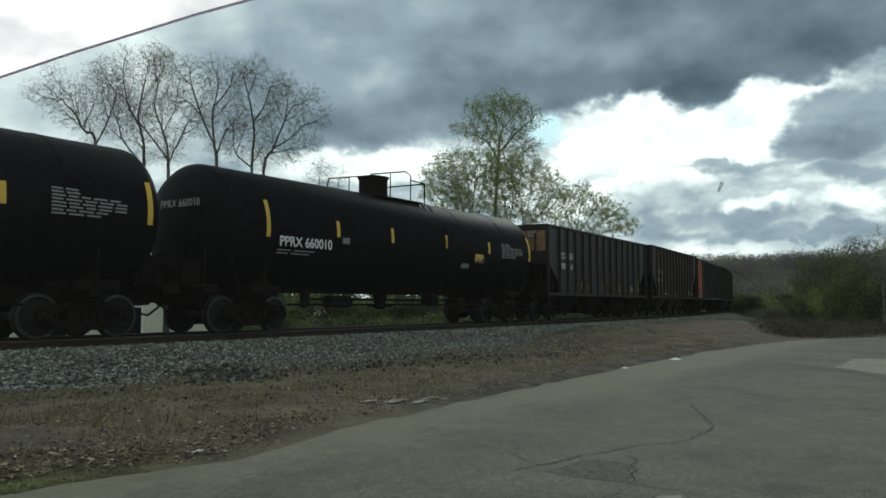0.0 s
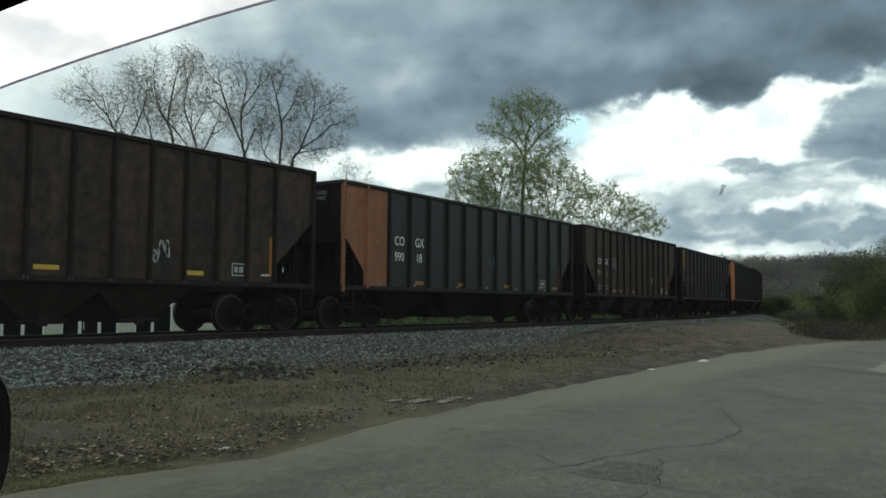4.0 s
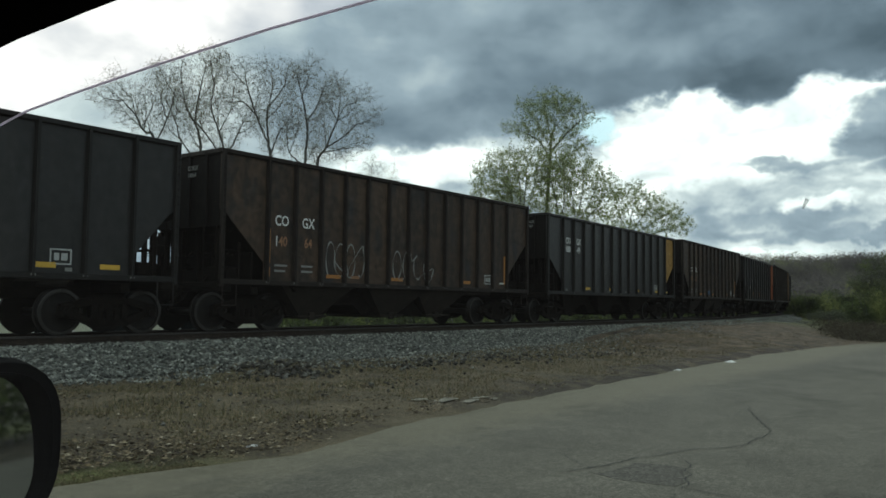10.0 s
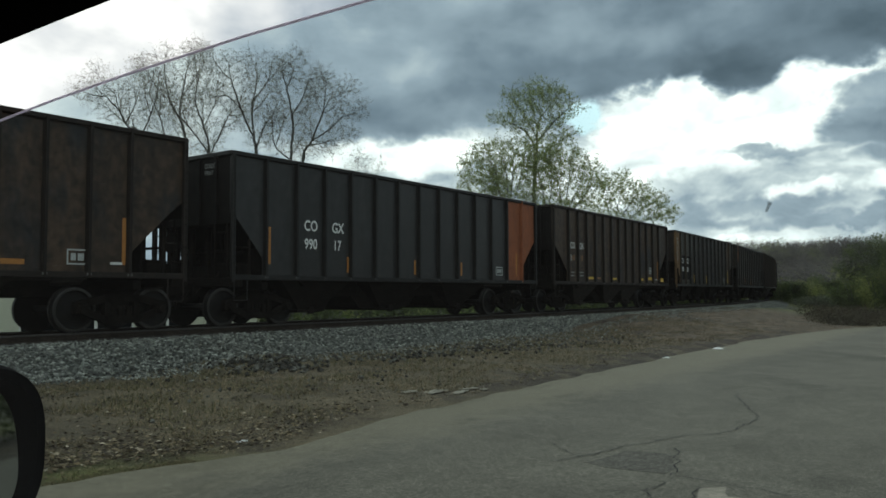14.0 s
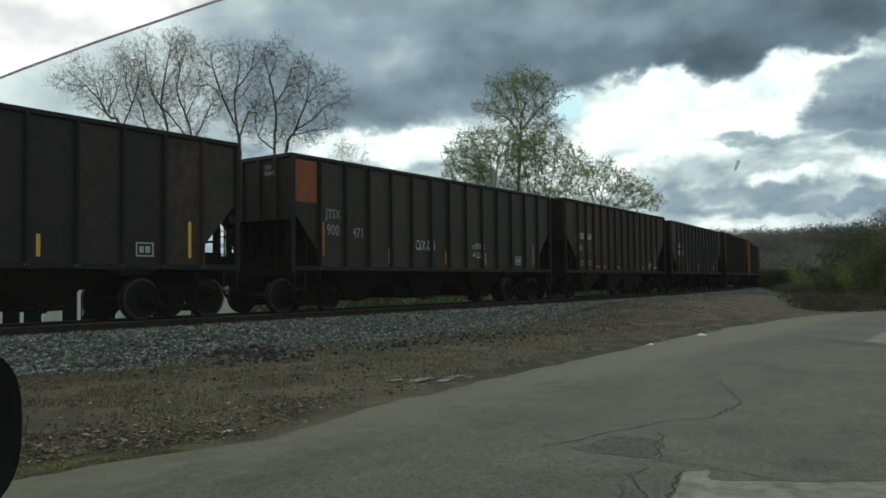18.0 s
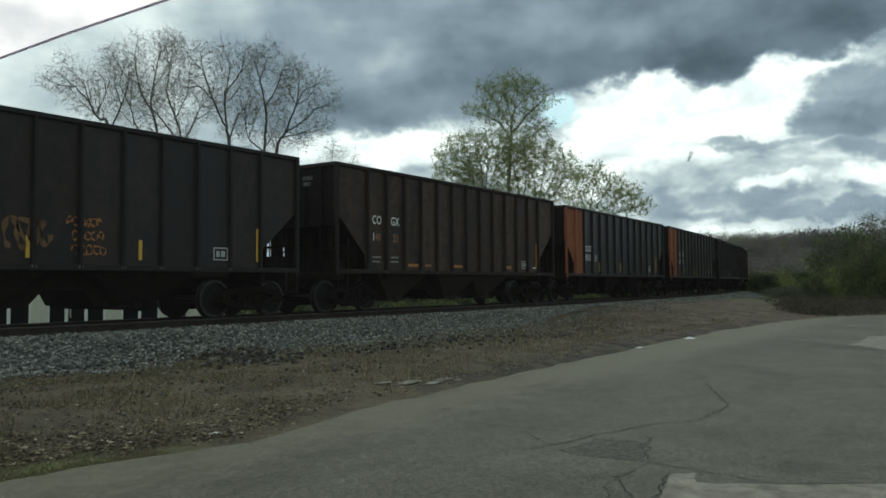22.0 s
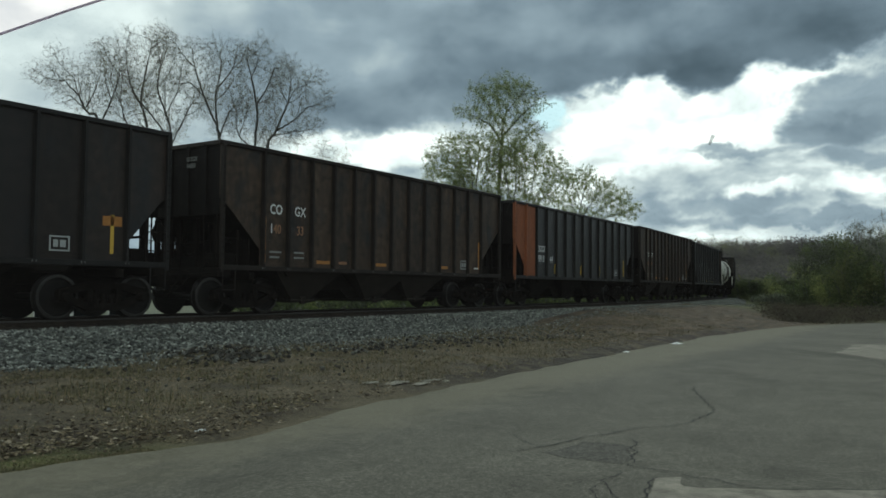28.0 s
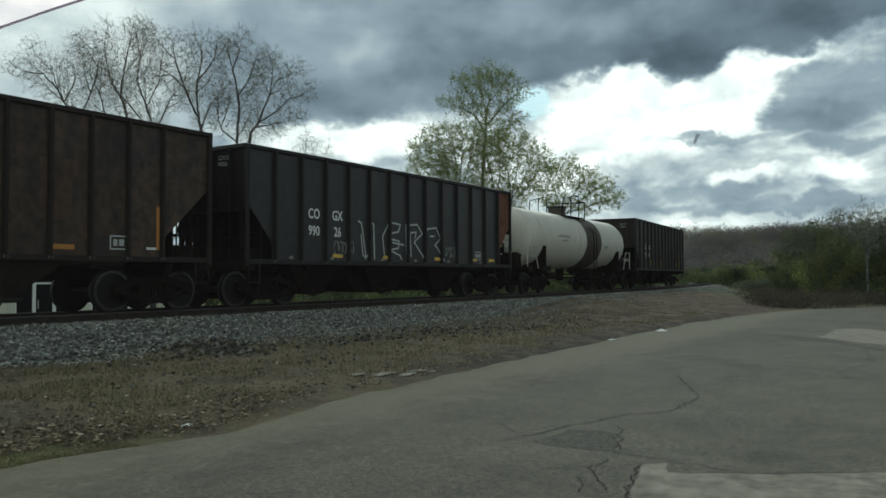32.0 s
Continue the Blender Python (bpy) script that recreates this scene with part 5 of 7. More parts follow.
def black(texts, left=None, right=None, body=None, end=None, tape=YELLOW, marks=(), sprays=(), label="", horizontal=False, L=LONG, endpatch=None):
    pm = {"dull_orange_paint": "dull orange end panel", "faded_orange_paint": "faded orange end panel", "rusty_orange_paint": "rusty orange end panel", "yellow_ochre_paint": "ochre yellow end panel"}
    if horizontal:
        mk = [(x, 1.30, 0.42, 0.10, tape) for x in (3.35, 5.7, 8.6, 11.0, 12.3)] + [(x, 1.24, 0.14, 0.07, GREYMARK) for x in (1.6, 3.25, 5.6, 7.4, 9.4, 11.6)]
    else:
        mk = [(end_width(L) + 0.09, 1.48, 0.09, 0.9, tape)] + [(x, 1.32, 0.08, 0.42, tape) for x in (3.9, 6.8, 9.2)] + [(-1.4, 1.35, 0.08, 0.8, tape)]
    return dict(L=L, endpatch=endpatch, body=body or BLACK, rib=BLACK_RIB, bay=UNDER, text=texts, marks=mk + list(marks), boxes=[(-2.7, 1.36)], sprays=sprays, left=left or {}, right=right or {}, end=end or SHADED_BLACK,
                label=label or "black open hopper car with upright ribs", paint=pm)


def cogx(a, b, first=1, z=2.44, joined=False):
    """White owner's mark and number over two panels."""
    if joined:
        return [("COGX", first, z, 0.36, WHITE), (a, first, z - 0.42, 0.40, WHITE), (b, first + 1, z - 0.42, 0.40, WHITE)]
    return [("CO", first, z, 0.38, WHITE), ("GX", first + 1, z, 0.38, WHITE), (a, first, z - 0.46, 0.37, WHITE), (b, first + 1, z - 0.46, 0.37, WHITE)]


BAYBROWN = worn("brown_hopper_bay", (0.017, 0.0125, 0.009), (0.010, 0.008, 0.0065), 0.8)
O2 = {0: ORANGE, 1: ORANGE}
R2 = {0: RUST_ORANGE, 1: RUST_ORANGE}
OCHREDIRT = worn("dirty_tan_paint", (0.17, 0.095, 0.04), (0.05, 0.035, 0.025), 0.65, amount=0.7)
RUSTPATCH = worn("rust_patch", (0.13, 0.052, 0.03), (0.05, 0.03, 0.02), 0.8)
BRONZE = worn("sun_browned_black_paint", (0.030, 0.0225, 0.0142), (0.018, 0.0135, 0.0095), 0.5, stain=1.8, amount=0.6, tone=0.3, sheen=0.3)
ROSTER = [   # front to back: spec, place of its tail end at the start
    (black(cogx("980", "61", 1, 2.70), L=13.8, end=BROWN_RIB, endpatch=OCHREDIRT, body=DULL, sprays=[(3.0, 1.32, 2.4, 0.55, SCUFF, 2, 7, "faded smears of spray paint", 0.07), (5.0, 1.3, 1.8, 0.6, DIMBLUE, 3, 6, "faded smears of spray paint", 0.08), (6.4, 1.3, 3.8, 0.8, DIMRED, 4, 11, "faded smears of spray paint", 0.09), (6.8, 1.3, 3.2, 0.45, SCUFF, 9, 9, "faded smears of spray paint", 0.06), (4.4, 1.32, 0.5, 0.3, OCHREDIRT, 10, 3, "faded smears of spray paint", 0.06)], label="sooty black open hopper car with spray paint along its foot"), 44.14),
    (brown("140", "65", False, sprays=[(8.3, 1.5, 0.55, 0.6, SPRAY, 5, 4)], bot=YELLOW), 58.53),
    (black(cogx("990", "18", 2), left={0: MUTED, 1: MUTED}, horizontal=True, tape=AMBER, marks=[(-1.12, 1.40, 0.11, 0.85, AMBER)], sprays=[(7.7, 1.95, 0.35, 0.5, BLUE, 6, 2)], label="black open hopper car with faded orange front panels"), 73.56),
    (brown("140", "32", sprays=[(3.35, 2.35, 0.55, 0.6, GREYMARK, 7, 5, "worn patch of pale spray paint", 0.03)], extra_marks=[(9.1, 1.85, 0.16, 0.25, WHITE)]), 87.95),
    (black([("JTSX", 1, 2.62, 0.30, FADED), ("900", 1, 2.15, 0.34, GREYMARK), ("180", 2, 2.15, 0.34, FADED)], body=DULL, tape=AMBER, marks=[(0.06, 2.82, 0.88, 1.12, OCHRE)], sprays=[(8.7, 1.5, 0.5, 0.7, GREYMARK, 8, 3), (9.7, 1.4, 0.5, 0.6, GREYMARK, 10, 3)], label="dark open hopper car with an ochre front panel"), 103.15),
    (black(cogx("99", "016", 2), left=O2, end=SHADED_BLACK, endpatch=MUTED, horizontal=True, marks=[(1.12, 1.52, 0.30, 0.20, YELLOW), (0.25, 1.20, 0.66, 0.08, YELLOW)], label="black open hopper car with bright faded orange front panels"), 118.61),
    (brown("140", "64", sprays=[(3.3, 1.3, 1.5, 1.0, GREYMARK, 12, 4), (5.9, 1.3, 1.9, 0.9, GREYMARK, 13, 4)]), 132.91),
    (black([("CO", 1, 3.05, 0.33, WHITE), ("GX", 2, 3.05, 0.33, WHITE), ("980", 1, 2.72, 0.33, WHITE), ("49", 2, 2.72, 0.33, WHITE)], L=13.62, right={13: OCHRE}, horizontal=True, marks=[(1.39, 1.32, 0.08, 0.75, YELLOW)], label="black open hopper car with an ochre rear panel"), 147.84),
    (brown("140", "20", sprays=[(5.2, 1.34, 0.62, 0.24, BLUE, 31, 6, "small blue scrawl of spray paint", 0.03)]), 162.37),
    (black(cogx("990", "17", 2, 2.36), right={12: RUST_ORANGE, 13: RUST_ORANGE}, tape=AMBER, label="black open hopper car with rusty orange rear panels"), 177.58),
    (brown("140", "19", bot=YELLOW, extra_marks=[(-2.75, 1.36, 0.48, 0.13, YELLOW), (-0.98, 1.28, 0.4, 0.18, YELLOW)], tint=1), 192.05),
    (dict(black(cogx("980", "33", 1, 2.36), left={0: OCHREDIRT, 1: BRONZE, 2: BRONZE}, right={12: BROWN, 13: BRONZE}, body=DULL, end=BROWN_RIB, label="sooty black open hopper car with tan front panel and scrawl"),
          plates=(1, 2), scrawl=True, farpatch=OCHREDIRT), 207.37),
    (black([("JTSX", 1, 2.50, 0.34, GREYMARK), ("900", 1, 2.05, 0.40, GREYMARK), ("471", 2, 2.02, 0.38, GREYMARK)], body=BRONZE, tape=AMBER, end=BROWN_RIB, marks=[(0.06, 2.86, 0.88, 1.08, RUST_ORANGE)], sprays=[(5.25, 1.72, 1.0, 0.36, SPRAY, 15, 5), (8.4, 1.85, 0.8, 0.22, SPRAY, 16, 6, "loops of spray paint", 0.016), (8.45, 1.55, 0.6, 0.2, SPRAY, 17, 4, "loops of spray paint", 0.016)], label="grimy dark open hopper car with a rusty orange front panel"), 223.05),
    (brown("140", "22"), 237.52),
    (black(cogx("980", "01", 1, 2.60, True), L=13.86, body=DULL, left={0: BROWN}, sprays=[(7.6, 1.95, 0.75, 0.2, AMBER, 17, 6, "small orange scrawl of spray paint", 0.016), (7.7, 1.68, 0.7, 0.2, AMBER, 18, 5, "small orange scrawl of spray paint", 0.016), (7.7, 1.40, 0.75, 0.2, AMBER, 19, 5, "small orange scrawl of spray paint", 0.016), (6.4, 1.5, 0.9, 0.6, OCHREDIRT, 20, 4, "faded smears of spray paint", 0.05)], label="sooty black open hopper car with red spray paint"), 252.62),
    (brown("140", "21"), 267.22),
    (black(cogx("99 0", "31", 2, 2.20, True), left=R2, label="black open hopper car with rusty orange front panels"), 282.34),
    (black(cogx("990", "35", 2, 2.40), left=R2, label="black open hopper car with rusty orange front panels"), 297.68),
    (black(cogx("980", "52", 2, 2.40), body=DULL, marks=[(12.42, 1.92, 0.44, 0.2, AMBER)], sprays=[(7.2, 1.5, 0.8, 0.7, GREYMARK, 18, 3)], label="sooty black open hopper car with yellow patches"), 313.08),
    (brown("140", "33"), 327.72),
    (black(cogx("99 0", "44", 2, 2.20, True), left=R2, label="black open hopper car with rusty orange front panels"), 342.75),
    (brown("140", "91", extra_marks=[(-4.2, 1.9, 0.7, 1.2, SCUFF)]), 357.25),
    (dict(black(cogx("990", "26", 2, 2.36), right={13: RUSTPATCH}, horizontal=True, sprays=[(3.4, 1.38, 0.9, 0.42, GREYMARK, 20, 5, "small faded scrawl", 0.02), (9.3, 1.38, 0.8, 0.42, GREYMARK, 22, 5, "small faded scrawl", 0.02)],
          label="black open hopper car with pale graffiti and an orange rear"), block=(4.5, 1.30, 4.7, 1.15)), 372.33),
    (None, 388.2),
    (black(cogx("980", "40", 2, 2.36), body=DULL, end=BROWN_RIB, label="sooty black last open hopper car with a rusty front"), 402.9),
]


def tank_car(L, r, zc, skin, white, number):
    """A tank car: barrel with dished ends, stub sills, saddles, manway dome with its guard rail, ladders, trucks."""
    car = thing("tank_car", "white tank car with a sooty band round its middle" if white else "glossy black tank car with yellow reflective stripes", "rail car", "cars of the train")
    dish = 0.62
    prof = [(-L / 2 + dish * (1 - math.cos(math.pi / 2 * k / 8)), max(0.02, r * math.sin(math.pi / 2 * k / 8))) for k in range(9)]
    prof = prof + [(-x, q) for x, q in reversed(prof)]
    part("barrel", M().lathe(prof, "x", 48, (0, 0, zc)), skin, car, smooth=True)
    for x in ((-L / 2 + 1.6, L / 2 - 1.6) if white else (-L / 2 + 2.6, -L / 6, L / 6, L / 2 - 2.6)):
        part("weld_band", M().lathe([(x - 0.03, r - 0.02), (x - 0.03, r + 0.006), (x + 0.03, r + 0.006), (x + 0.03, r - 0.02)], "x", 48, (0, 0, zc)), skin, car, smooth=True)
    if white:
        part("stain_band", M().lathe([(0.35, r - 0.02), (0.35, r + 0.008), (2.5, r + 0.008), (2.5, r - 0.02)], "x", 48, (0, 0, zc)), TANKSTAIN, car, "dark spill stain round the barrel", smooth=True)
    # dome, valves, platform and rail
    dz = zc + r
    dx_, dh, dr, up_ = (-0.3, 0.40, 0.42, 0.42) if white else (-0.4, 0.60, 0.47, 0.26)
    part("dome", M().lathe([(dz - 0.15, 0.02), (dz - 0.15, dr), (dz + dh - 0.08, dr), (dz + dh - 0.04, dr + 0.05), (dz + dh, dr + 0.05), (dz + dh + 0.03, dr - 0.08), (dz + dh + 0.04, 0.02)], "z", 24, (dx_, 0, 0)), UNDER if not white else TANKSTAIN, car, smooth=True)
    part("platform", M().box(-1.25, 1.25, -0.85, -0.35, dz - 0.14, dz - 0.10, 0.01).box(-1.25, 1.25, 0.35, 0.85, dz - 0.14, dz - 0.10, 0.01).box(0.5, 1.25, -0.3, 0.3, dz - 0.14, dz - 0.1, 0.01), UNDER, car)
    m = M()
    for y in (-0.85, 0.85):
        m.tube([(-1.75, y, dz - 0.1), (-1.6, y, dz + 0.22 + up_), (0.2, y, dz + 0.55 + up_), (0.5, y, dz + 0.45 + up_), (0.5, y, dz - 0.1)], 0.022, 6)
        m.tube([(0.5, y, dz + 0.30 + up_), (1.3, y, dz + 0.28 + up_), (1.3, y, dz - 0.2)], 0.022, 6)
        m.tube([(-0.6, y, dz - 0.1), (-0.6, y, dz + 0.40 + up_)], 0.02, 6)
    m.tube([(1.3, -0.85, dz + 0.28 + up_), (1.3, 0.85, dz + 0.28 + up_)], 0.022, 6)
    part("guard_rail", m, UNDER, car)
    m = M()
    for x in (1.1, 1.5):
        m.tube([(x, -r * 0.5, dz - 0.1), (x, -r - 0.08, zc + 0.4), (x, -r - 0.1, 1.0)], 0.02, 5)
    for k in range(8):
        m.tube([(1.1, -r - 0.09, 1.15 + k * 0.28), (1.5, -r - 0.09, 1.15 + k * 0.28)], 0.014, 5)
    part("ladder", m, UNDER, car)
    for d in (-1, 1):
        part("stub_sill", M().box(*sorted((d * (L / 2 - 3.2), d * (L / 2 + 0.25))), -0.35, 0.35, 0.72, 1.12, 0.03).box(*sorted((d * (L / 2 - 0.2), d * (L / 2 + 0.25))), -1.45, 1.45, 0.95, 1.10, 0.02), UNDER, car)
        part("saddle", M().prism([(d * (L / 2 - 2.6), 0.8), (d * (L / 2 - 1.2), 0.8), (d * (L / 2 - 1.4), zc - r * 0.75), (d * (L / 2 - 2.4), zc - r * 0.75)], -0.7, 0.7), UNDER, car)
        part("coupler", COUPLERS[d], UNDER, car, at=pose(d * (L / 2 + 0.25), 0, 0))
        xb, zb = d * (L / 2 - 1.75), zc - r * 0.28
        part("body_bolster", M().box(xb - 0.14, xb + 0.14, -1.42, 1.42, 0.86, 1.16, 0.02).box(xb - 0.03, xb + 0.03, -1.40, 1.40, 1.16, zb).box(xb - 0.5, xb + 0.5, -1.44, -1.36, 1.0, 1.2, 0.01).box(xb - 0.5, xb + 0.5, 1.36, 1.44, 1.0, 1.2, 0.01), UNDER, car)
        xp = d * (L / 2 + 0.05)
        part("end_platform", M().box(xp - 0.5, xp + 0.22, -1.46, 1.46, 1.10, 1.17, 0.01).box(xp - 0.45, xp + 0.1, -1.0, -0.45, 1.17, 1.75, 0.03).box(xp - 0.4, xp + 0.1, 0.3, 0.95, 1.17, 1.9, 0.03).box(xp - 0.1, xp - 0.06, -0.3, 0.3, 1.17, 2.0), UNDER, car)
        truck(car, d * (L / 2 - 1.75))
        m = M()
        for y in (-1, 1):
            m.tube([(d * (L / 2 + 0.2), y * 1.4, 1.1), (d * (L / 2 + 0.2), y * 1.4, 2.05), (d * (L / 2 - 0.5), y * 1.4, 2.05), (d * (L / 2 - 0.9), y * 1.4, 1.1)], 0.022, 6)
            m.tube([(d * (L / 2 + 0.2), y * 1.4, 1.6), (d * (L / 2 - 0.7), y * 1.4, 1.6)], 0.018, 6)
        m.tube([(d * (L / 2 + 0.2), -1.4, 1.7), (d * (L / 2 + 0.2), 1.4, 1.7)], 0.02, 6)
        part("grab_rail", m, TANKWHITE if white else UNDER, car)
    part("bottom_outlet", M().lathe([(0.55, 0.02), (0.55, 0.16), (zc - r + 0.05, 0.24), (zc - r + 0.05, 0.02)], "z", 14).box(-0.3, 0.3, -0.3, 0.3, 0.62, 0.7, 0.02), UNDER, car)
    part("brake_gear", M().tube([(-4.2, -0.5, 0.85), (4.2, -0.5, 0.85)], 0.035, 6).tube([(-5.2, -0.9, 0.70), (5.2, -0.9, 0.70)], 0.03, 6).box(1.6, 2.0, -0.95, -0.5, 0.66, 1.05, 0.02).box(-4.6, -4.35, -0.95, -0.8, 0.62, 1.1).box(3.4, 3.9, -0.9, -0.3, 0.55, 0.95, 0.04).box(-3.2, -2.3, -0.75, -0.35, 0.62, 0.95, 0.05).lathe([(-2.0, 0.02), (-2.0, 0.18), (-1.1, 0.18), (-1.1, 0.02)], "x", 14, (0, 0.4, 0.8)), UNDER, car)

    def on_barrel(x0, w_, a0, a1, mat, name, label=""):
        """A patch of paint on the road side of the barrel between two angles above its middle."""
        rings = []
        for k in range(7):
            a = radians(a0 + (a1 - a0) * k / 6)
            rings.append([(x0, -(r + 0.006) * math.cos(a), zc + (r + 0.006) * math.sin(a)), (x0 + w_, -(r + 0.006) * math.cos(a), zc + (r + 0.006) * math.sin(a))])
        part(name, M().loft(rings, False, False), mat, car, label)

    if white:
        for x, w_, a, b in ((-3.4, 1.5, 4, 8), (-3.0, 0.8, -4, -1), (3.0, 0.5, -12, -6), (3.9, 0.3, 10, 14)):
            on_barrel(x, w_, a, b, GREYMARK, "marking")
    else:
        for x, a, b in ((-L / 2 + 1.55, -8, 26), (-4.0, -2, 14), (-1.5, -2, 14), (1.5, -2, 14), (4.3, -3, 12), (L / 2 - 0.75, -8, 26)):
            on_barrel(x, 0.13, a, b, YELLOW, "stripe", "yellow reflective stripe")
        on_barrel(3.4, 0.55, -14, -5, YELLOW, "placard", "yellow warning placard")
        on_barrel(-4.0 + 0.25, 0.3, -8, -2, GREYMARK, "marking")
        xs_ = L / 2 - 4.75       # framed stencil
        for x, w_, a, b in ((xs_, 0.62, -8.6, -8.0), (xs_, 0.62, -16.0, -15.4), (xs_, 0.03, -15.4, -8.6), (xs_ + 0.59, 0.03, -15.4, -8.6), (xs_ + 0.12, 0.16, -13.6, -10.4), (xs_ + 0.34, 0.16, -13.6, -10.4)):
            on_barrel(x, w_, a, b, GREYMARK, "stencil")
        rng = random.Random(len(number) + 3)
        for row, (a, words) in enumerate(((11.3, 2), (8.8, 2), (6.3, 5), (3.8, 5), (1.3, 5), (-1.2, 5), (-3.7, 4), (-6.2, 3))):      # rows of small words
            x = L / 2 - 2.9
            for _ in range(words):
                w_ = rng.uniform(0.2, 0.34)
                on_barrel(x, w_, a, a + 1.35, GREYMARK, "marking")
                x += w_ + 0.06
        for x, w_, a, b in ((-6.2, 0.5, -19.5, -18.3), (-5.6, 0.8, -19.5, -18.3), (-6.2, 0.4, -22.5, -21.3), (-5.7, 0.7, -22.5, -21.3), (2.6, 0.5, -24, -18)):
            on_barrel(x, w_, a, b, GREYMARK, "marking")
        if number:
            me = letters(number, 0.36, WHITE)
            me.transform(Matrix.Diagonal((2.0 / max(v.co.x for v in me.vertices), 1, 1, 1)))
            part("lettering", me, WHITE, car, at=pose(-L / 2 + 1.98, -r - 0.02, zc - 0.42))
        part("end_marking", letters(number, 0.26, GREYMARK), GREYMARK, car, at=pose(-L / 2 + 0.03, 0.55, zc + 0.45, 0, 0, -90))
    return car


CARS = []      # (car, place of its middle along the track at the start)
CARS.append((tank_car(16.4, 1.60, 2.62, TANKBLACK, False, ""), 3.4))
CARS.append((tank_car(16.4, 1.60, 2.62, TANKBLACK, False, "PPRX 660010"), 20.95))
for i, (spec, tail) in enumerate(ROSTER):
    if spec is None:
        CARS.append((tank_car(13.6, 1.32, 2.45, TANKWHITE, True, ""), tail - 7.2))
    else:
        spec["key"] = i
        CARS.append((hopper(spec), tail - spec["L"] / 2))


def travelled(t):
    """Metres that the train has rolled since the start."""
    u = t / 16
    return 10.850 * t + 16 * (-0.01306 * u ** 2 - 0.01953 * u ** 3 + 0.00124 * u ** 4)


# ---- trees ----


def bark(name, c0, c1):
    def build(w, b):
        o = w.n("ShaderNodeTexCoord").outputs["Object"]
        g = w.noise(w.n("ShaderNodeMapping", ins={"Vector": o, "Scale": (6, 6, 1.2)}).outputs[0], 2.0, 5, 0.65)
        w.put(b.inputs["Base Color"], w.ramp(g, [(0.3, c0), (0.7, c1)]))
        b.inputs["Roughness"].default_value = 0.9
        bump(w, b, g, 0.6, 0.02)

    return material(name, build)


def leafmat(name, stops, broad=0.35, spread=0.0):
    """Leaves that vary one by one, and in broad drifts of the given scale."""

    def build(w, b):
        geo = w.n("ShaderNodeNewGeometry")
        r = geo.outputs["Random Per Island"]
        if spread:
            n_ = w.m("SUBTRACT", w.noise(geo.outputs["Position"], broad, 3, 0.6), 0.5)
            r = w.m("ADD", w.m("MULTIPLY", r, 0.45), w.m("ADD", 0.28, w.m("MULTIPLY", n_, spread)), clamp=True)
        w.put(b.inputs["Base Color"], w.ramp(r, stops))
        b.inputs["Roughness"].default_value = 0.7
        tr = w.n("ShaderNodeBsdfTranslucent", ins={"Color": w.ramp(r, stops)})
        mx = w.n("ShaderNodeMixShader", ins={0: 0.6, 1: b.outputs[0], 2: tr.outputs[0]})
        out = [n_ for n_ in w.t.nodes if n_.type == "OUTPUT_MATERIAL"][0]
        w.t.links.new(mx.outputs[0], out.inputs[0])

    return material(name, build)


TWIGBARK = bark("pale_twig_bark", (0.10, 0.097, 0.088), (0.18, 0.172, 0.154))
BARK = bark("grey_bark", (0.055, 0.054, 0.051), (0.125, 0.121, 0.112))
BUDS = leafmat("reddish_buds", [(0.0, (0.13, 0.125, 0.09)), (1.0, (0.27, 0.27, 0.18))])
SPRING = leafmat("young_green_leaves", [(0.0, (0.15, 0.20, 0.055)), (0.6, (0.25, 0.30, 0.10)), (1.0, (0.33, 0.36, 0.15))])
GREEN = leafmat("green_leaves", [(0.0, (0.030, 0.036, 0.018)), (0.35, (0.055, 0.072, 0.026)), (0.65, (0.090, 0.120, 0.038)), (0.88, (0.14, 0.165, 0.055)), (1.0, (0.19, 0.195, 0.075))], 0.42, 3.2)
# ridge woods: distance haze is mixed into these greyed leaf colours
WOODS = leafmat("hazed_spring_woods", [(0.0, (0.070, 0.062, 0.062)), (0.45, (0.125, 0.112, 0.110)), (0.7, (0.175, 0.158, 0.145)), (0.85, (0.155, 0.162, 0.10)), (1.0, (0.19, 0.205, 0.10))], 0.05, 3.0)
YELLOWGREEN = leafmat("yellow_green_leaves", [(0.0, (0.13, 0.15, 0.04)), (0.6, (0.22, 0.24, 0.075)), (1.0, (0.30, 0.31, 0.12))])
PALE = leafmat("grey_green_leaves", [(0.0, (0.07, 0.08, 0.05)), (0.6, (0.13, 0.145, 0.095)), (1.0, (0.19, 0.20, 0.14))])


def crown_points(nr, lobes, count):
    """Places that the twigs of a crown reach for: thick near the outline of its lobes (across, height, half width, half height)."""
    vol = np.array([ru * ru * rz for _u, _z, ru, rz in lobes])
    out = []
    for (u, z, ru, rz), k in zip(lobes, (count * vol / vol.sum()).astype(int)):
        d = nr.normal(size=(k, 3))
        d /= np.linalg.norm(d, axis=1)[:, None]
        rad = nr.random(k) ** 0.34 * (1 + 0.18 * np.sin(d[:, 0] * 6 + u) * np.cos(d[:, 2] * 5 + z) + 0.09 * nr.normal(size=k))
        out.append(np.c_[u + d[:, 0] * rad * ru, d[:, 1] * rad * max(ru, 1.6), z + d[:, 2] * rad * rz])
    return np.concatenate(out)


